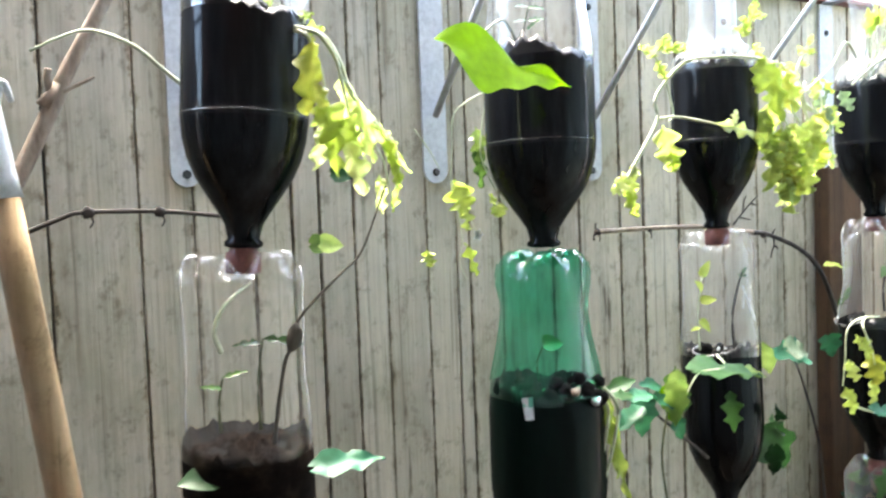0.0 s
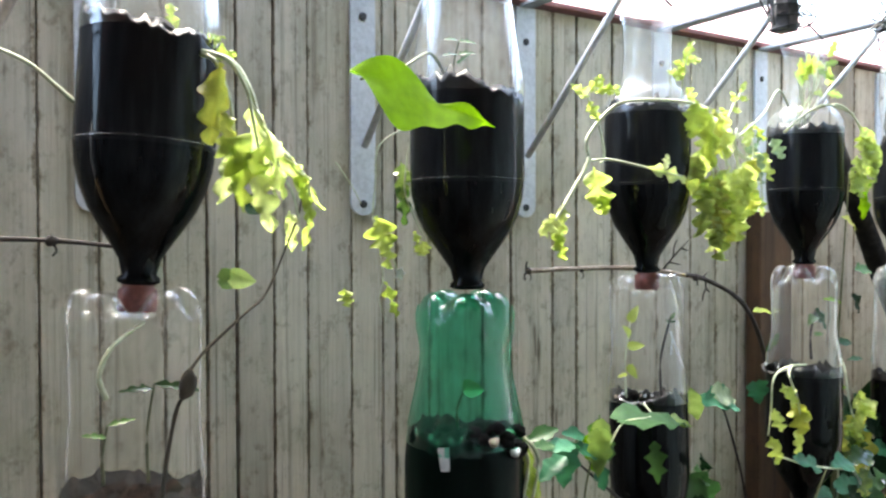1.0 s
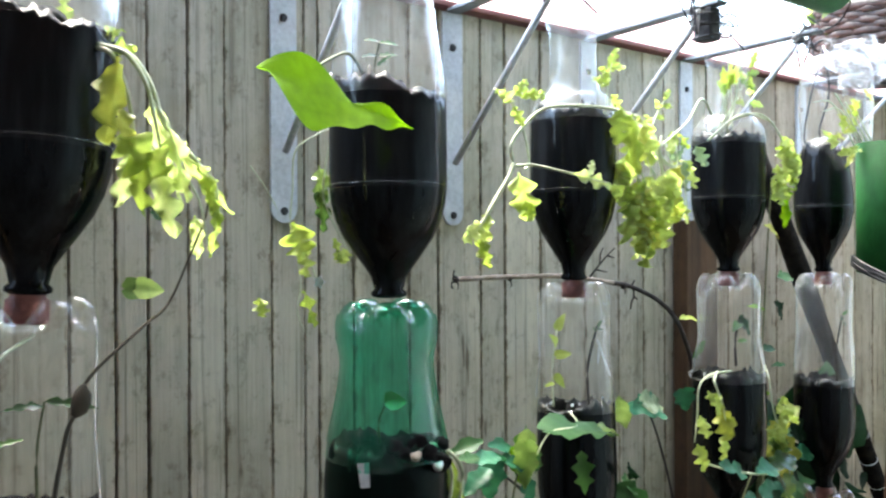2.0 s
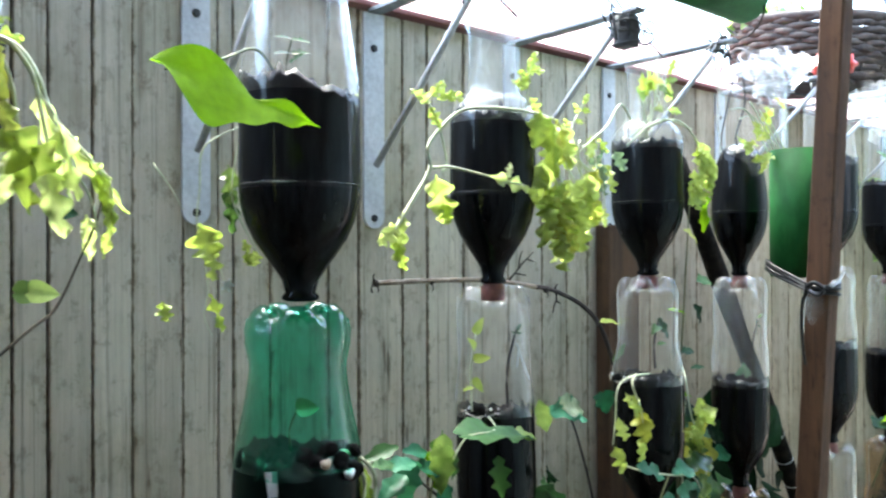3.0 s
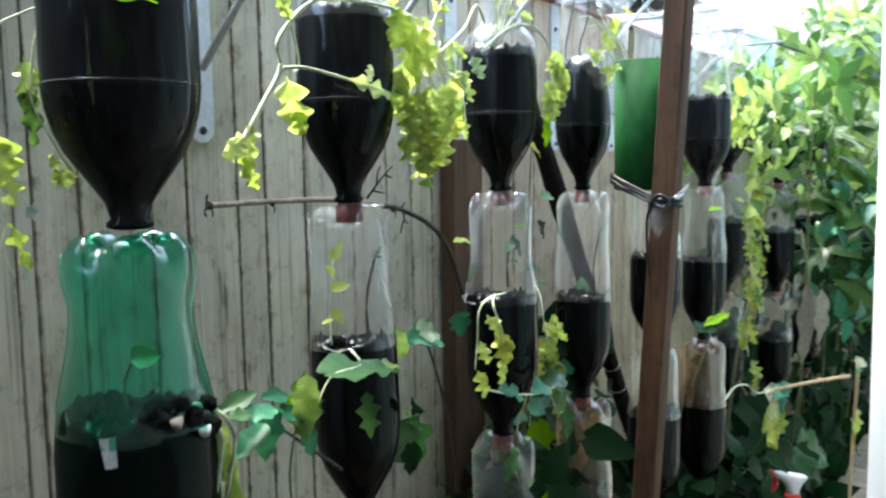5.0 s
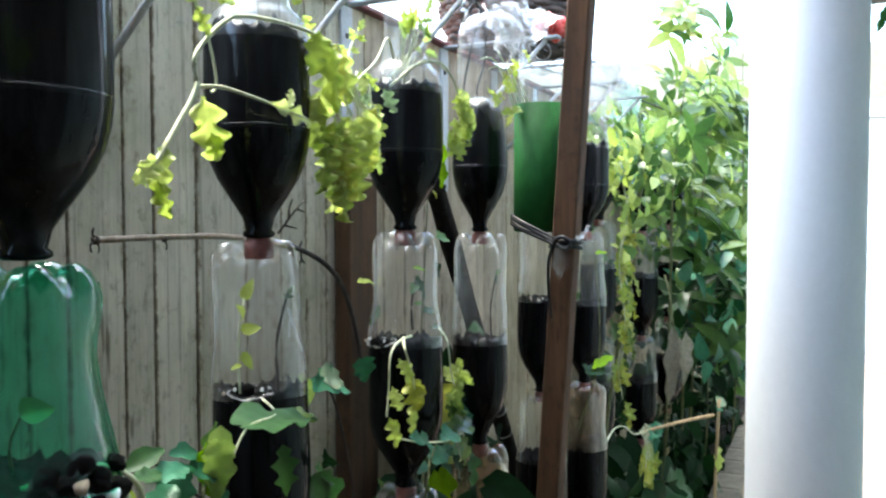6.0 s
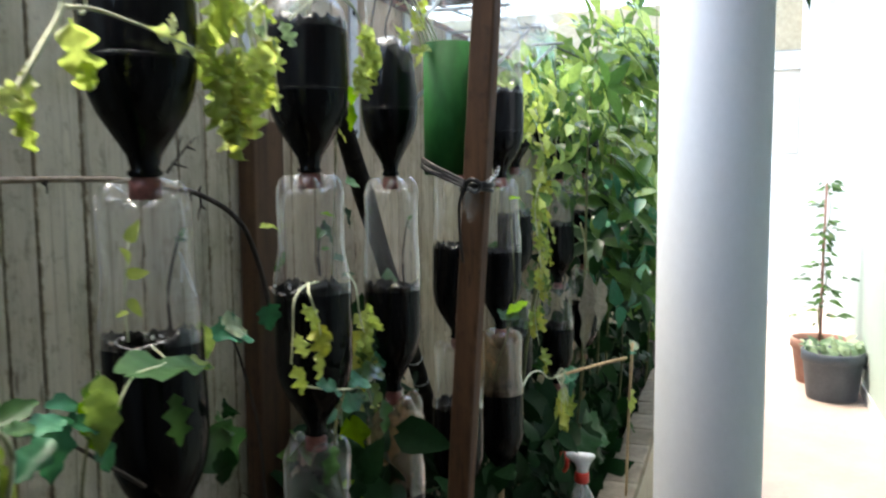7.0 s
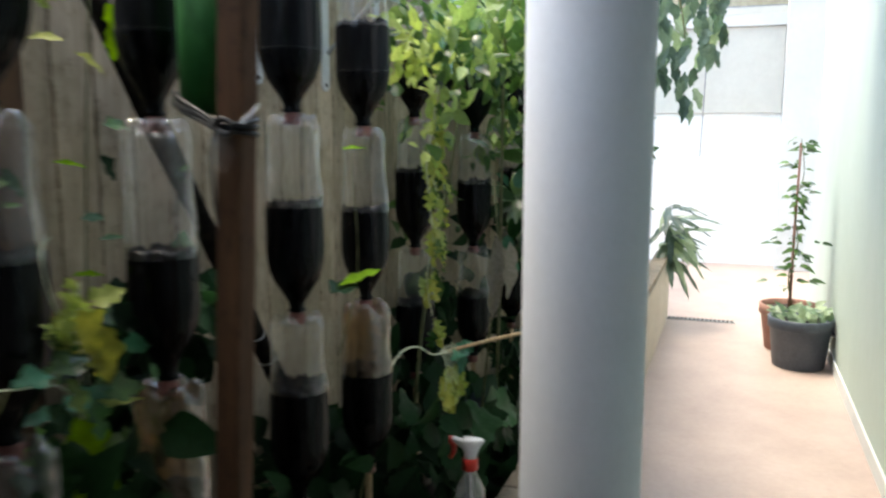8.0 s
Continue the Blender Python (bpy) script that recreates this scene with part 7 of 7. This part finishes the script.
sb = thing("spray_bottle", (sx, sy, sz), "clear spray bottle with a white and red trigger head", "spray bottle")
part("bottle_body", turned([(0.03, 0.0), (0.037, 0.004), (0.038, 0.03), (0.038, 0.14), (0.034, 0.185), (0.02, 0.215), (0.0135, 0.225), (0.0135, 0.238)], 28, at=(sx, sy, sz), cap_low=True), FILM, sb)
part("collar", turned([(0.0165, 0.232), (0.019, 0.235), (0.0185, 0.256), (0.0165, 0.261)], 26, at=(sx, sy, sz), cap_low=True, cap_high=True), RED_PLASTIC, sb, "red screw collar")
hd = bmesh.new()
sw = Vector((0.99, 0.12, 0)).normalized()
side = Vector((-sw.y, sw.x, 0))
ringsh = []
for zc, cu, ra, rb in ((0.258, 0.0, 0.0145, 0.0135), (0.27, 0.001, 0.0155, 0.0138), (0.281, 0.001, 0.0195, 0.0142), (0.29, -0.002, 0.027, 0.0145), (0.297, -0.005, 0.0355, 0.0148), (0.303, -0.007, 0.0405, 0.0145), (0.3075, -0.008, 0.0405, 0.013), (0.3095, -0.008, 0.037, 0.0105)):
    c0 = Vector((sx, sy, sz + zc)) + sw * cu
    ringsh.append([hd.verts.new(c0 + sw * math.cos(a) * ra + side * math.sin(a) * rb) for a in [2 * math.pi * k / 24 for k in range(24)]])
for a, b in zip(ringsh, ringsh[1:]):
    for k in range(24):
        hd.faces.new((a[k], a[(k + 1) % 24], b[(k + 1) % 24], b[k]))
hd.faces.new(ringsh[0][::-1])
hd.faces.new(ringsh[-1])
for f in hd.faces:
    f.smooth = True
bmesh.ops.recalc_face_normals(hd, faces=hd.faces)
head_part = part("trigger_head", hd, WHITE_PLASTIC, sb)
c0 = Vector((sx, sy, sz + 0.3005)) - sw * 0.046
part("nozzle", tube([c0 - sw * 0.011, c0 + sw * 0.004], 0.0095, 0.0105, 12), RED_PLASTIC, head_part, "red nozzle")
part("trigger", tube([c0 + sw * 0.004 - Vector((0, 0, 0.004)), c0 + sw * 0.007 - Vector((0, 0, 0.016)), c0 + sw * 0.006 - Vector((0, 0, 0.028)), c0 - sw * 0.002 - Vector((0, 0, 0.044))], 0.0085, 0.005, 8, smooth_steps=4), RED_PLASTIC, head_part, "red squeeze trigger")
part("dip_tube", tube([(sx, sy, sz + 0.235), (sx + 0.006, sy, sz + 0.1), (sx + 0.01, sy, sz + 0.01)], 0.0025, None, 6, smooth_steps=4), WHITE_PLASTIC, sb)

# ---- pillar ----
pl = bmesh.new()
turned([(0.1056, 0.0), (0.1056, 0.7), (0.1056, 1.4), (0.1056, 2.1), (0.1056, 2.9)], 64, at=(-0.2307, 1.798, 0), bm=pl)
lone("pillar", pl, PILLAR, (-0.2307, 1.798, 0), "smooth round white-painted pillar", "pillar", kind="structure", smooth=True)


# ---- corridor: pots, plants, drain ----
def pot(x, y, r_top, r_low, h, material, label):
    t = thing("plant_pot", (x, y, 0), label, "plant pot", "pots in the corridor")
    part("pot_wall", turned([(r_low * 0.96, 0.0), (r_low, 0.008), (r_low + (r_top - r_low) * 0.78, h * 0.78), (r_top * 1.0, h * 0.79), (r_top * 1.03, h * 0.8), (r_top * 1.03, h * 0.985), (r_top * 1.01, h), (r_top * 0.95, h), (r_top * 0.93, h * 0.84)], 40, at=(x, y, 0), cap_low=True), material, t)
    part("soil_fill", turned([(r_top * 0.935, h * 0.88), (r_top * 0.5, h * 0.91), (r_top * 0.1, h * 0.92)], 30, at=(x, y, 0), cap_high=True), BED_SOIL, t)
    return t


bp = pot(0.485, 6.36, 0.205, 0.168, 0.345, BLACK_POT, "large charcoal plastic pot of seedlings on the floor")
for sgn in (1,):
    part("grip", ring_torus(0.04, 0.014, (0.485 + 0.215, 6.36, 0.24), sides=18, minor=8, sx=0.5, sy=1.0, m=Matrix.Rotation(radians(0), 3, "X")), BLACK_POT, bp)
pot(0.44, 6.82, 0.205, 0.16, 0.34, CLAY_POT, "terracotta pot with a staked climber behind a dark pot")
pp = thing("pot_seedlings", (0.485, 6.36, 0.31), "small pale green seedlings filling a pot", "plant")
leaf_mass("foliage", pp, GREY_LEAF, [((0.485 + 0.19 * math.cos(a) * s, 6.36 + 0.19 * math.sin(a) * s, 0.315 + 0.09 * rnd.random()), (rnd.uniform(-1, 1), rnd.uniform(-1, 1), rnd.uniform(0, 0.8)), (0.2, -0.6, 0.8), rnd.uniform(0.6, 1.3)) for a, s in [(rnd.uniform(0, 6.28), rnd.random() ** 0.5) for _ in range(85)]], "heart", 0.075, 0.6)
cp = thing("staked_climber", (0.44, 6.82, 0.3), "climber with small leaves tied to a reddish cane", "plant")
part("cane", tube([(0.44, 6.82, 0.3), (0.442, 6.82, 0.9), (0.45, 6.82, 1.52)], 0.011, 0.009, 8), CLAY_POT, cp, "reddish cane")
stem(cp, [(0.46, 6.83, 0.3), (0.42, 6.8, 0.55), (0.47, 6.8, 0.8), (0.43, 6.8, 1.05), (0.48, 6.81, 1.3), (0.45, 6.81, 1.55)], 0.006, 0.003, STEM)
places = []
for _ in range(70):
    z = 0.42 + 1.15 * rnd.random()
    spread = 0.2 if z < 0.85 else 0.09
    a = rnd.uniform(0, 6.28)
    if 0.85 < z < 1.1 and rnd.random() < 0.6:
        continue
    places.append(((0.45 + spread * math.cos(a) * rnd.random(), 6.81 + spread * math.sin(a) * rnd.random(), z), (math.cos(a), math.sin(a), rnd.uniform(-0.3, 0.3)), (0.1, -0.5, 0.85), rnd.uniform(0.6, 1.2)))
for _ in range(55):
    a = rnd.uniform(0, 6.28)
    places.append(((0.45 + 0.06 * math.cos(a) * rnd.random(), 6.81 + 0.06 * math.sin(a), 0.6 + 0.95 * rnd.random()), (math.cos(a), math.sin(a), rnd.uniform(-0.6, 0.3)), (0.1, -0.7, 0.6), rnd.uniform(0.5, 0.9)))
leaf_mass("foliage", cp, BUSH_LEAF, places, "heart", 0.085, 0.55)

dr = thing("floor_drain", (-0.2, 7.55, 0.002), "narrow dark slotted drain grate in the floor", "drain", kind="structure")
part("drain_frame", box(-0.478, 0.075, 7.5, 7.6, 0.001, 0.005), DULL_STEEL, dr, smooth=False)
for k in range(16):
    x = -0.46 + 0.034 * k
    part("slot", box(x - 0.011, x + 0.011, 7.51, 7.59, 0.0052, 0.0075), GRATE, dr, "dark slot", smooth=False)

pm = thing("potted_palm", (-0.53, 7.35, 0.5), "plant with long drooping grey-green leaves at the low wall's end", "plant")
stem(pm, [(-0.52, 7.35, 0.5), (-0.5, 7.35, 0.7), (-0.48, 7.35, 0.95)], 0.014, 0.008, DARK_TWIG)
for k in range(40):
    a = rnd.uniform(-1.9, 1.0)
    leaf(pm, (-0.49, 7.35, 0.55 + 0.45 * rnd.random()), (math.cos(a), math.sin(a) * 0.7, rnd.uniform(-0.7, 0.4)), (0.1, -0.5, 0.9), "lance", rnd.uniform(0.26, 0.44), rnd.uniform(0.045, 0.075), SLATE_LEAF if k % 3 else GREY_LEAF, curl=0.35)
hv = thing("overhanging_branch", (-0.45, 5.2, 2.4), "branch of long drooping leaves hanging past the pillar", "branch")
stem(hv, [(-0.7, 5.1, 1.7), (-0.58, 5.2, 2.2), (-0.4, 5.2, 2.5), (-0.2, 5.2, 2.42), (-0.12, 5.2, 2.3)], 0.012, 0.005, STEM)
stem(hv, [(-0.4, 5.2, 2.5), (-0.32, 5.15, 2.3), (-0.28, 5.1, 2.1)], 0.008, 0.004, STEM)
for k in range(75):
    x = rnd.uniform(-0.46, -0.08)
    z = rnd.uniform(1.8, 2.5) if x < -0.22 else rnd.uniform(2.05, 2.45)
    leaf(hv, (x, 5.2 + rnd.uniform(-0.15, 0.15), z), (rnd.uniform(-0.6, 0.8), rnd.uniform(-0.5, 0.3), -1), (0.3, -0.8, 0.5), "lance", rnd.uniform(0.1, 0.18), rnd.uniform(0.045, 0.07), GREY_LEAF if k % 4 == 0 else SLATE_LEAF, curl=0.2)
rp = thing("hanging_rope", (-0.35, 10.7, 1.0), "thin grey cord hanging at the corridor's end", "cord")
part("cord", tube([(-0.36, 10.68, 2.82), (-0.37, 10.68, 2.0), (-0.39, 10.68, 1.3)], 0.008, None, 6, smooth_steps=3), DULL_STEEL, rp)

# ---- repeated pieces: fence boards and coping bricks ----
JOINTS = [0.083, 0.141, 0.207, 0.255, 0.288, 0.334, 0.376, 0.434, 0.478, 0.497, 0.547, 0.633, 0.682, 0.757, 0.803, 0.875, 0.970, 1.05, 1.112, 1.167, 1.238]
edge = random.Random(12)
y = JOINTS[0]
while y > -2.9:
    y -= edge.choice((0.045, 0.062, 0.075, 0.09))
    JOINTS.insert(0, y)
y = JOINTS[-1]
while y < 7.3:
    y += edge.choice((0.05, 0.065, 0.08, 0.1))
    JOINTS.append(y)
for a, b in zip(JOINTS, JOINTS[1:]):
    gap = edge.choice((0.0003, 0.0005, 0.001, 0.0019))
    front = WALL_X - edge.uniform(0.0, 0.0012)
    bm = bmesh.new()
    rows = []
    for i in range(13):
        z = 0.35 + 1.645 * i / 12
        w0, w1 = gap * (1 + 0.9 * noise.noise(Vector((a * 30, z * 6, 0)))), gap * (1 + 0.9 * noise.noise(Vector((b * 30, z * 6, 3))))
        rows.append([bm.verts.new(v) for v in ((WALL_X - 0.022, a + w0, z), (front - 0.0012, a + w0, z), (front, a + w0 + 0.0012, z), (front, b - w1 - 0.0012, z), (front - 0.0012, b - w1, z), (WALL_X - 0.022, b - w1, z))])
    for p, q in zip(rows, rows[1:]):
        for k in range(6):
            bm.faces.new((p[k], p[(k + 1) % 6], q[(k + 1) % 6], q[k]))
    bm.faces.new(rows[0][::-1])
    bm.faces.new(rows[-1])
    part("board", bm, FENCE if b < 1.3 else TAN_FENCE, fence, smooth=False)
bricks = [box(-0.0555, 0.0555, -0.097, 0.097, 0, 0.05, 0.005 + 0.002 * k) for k in range(2)]
meshes = []
for bm in bricks:
    for v in bm.verts:
        v.co += Vector((0.003, 0.003, 0.002)) * noise.noise(v.co * 40)
    me = bpy.data.meshes.new("brick")
    bm.to_mesh(me)
    bm.free()
    me.materials.append(BRICK)
    meshes.append(me)
for k in range(53):
    ob = new("brick", meshes[k % 2])
    ob.parent = low_wall
    ob.location = (-0.5325 + 0.53 + edge.uniform(-0.002, 0.002), -2.9 + 0.2 * k - 2, 0.532)
lone("mortar_bed", box(-0.582, -0.483, -3, 7.6, 0.5285, 0.56), MORTAR, (-0.53, 2, 0.47), "grey mortar between the coping bricks", "mortar", kind="structure")
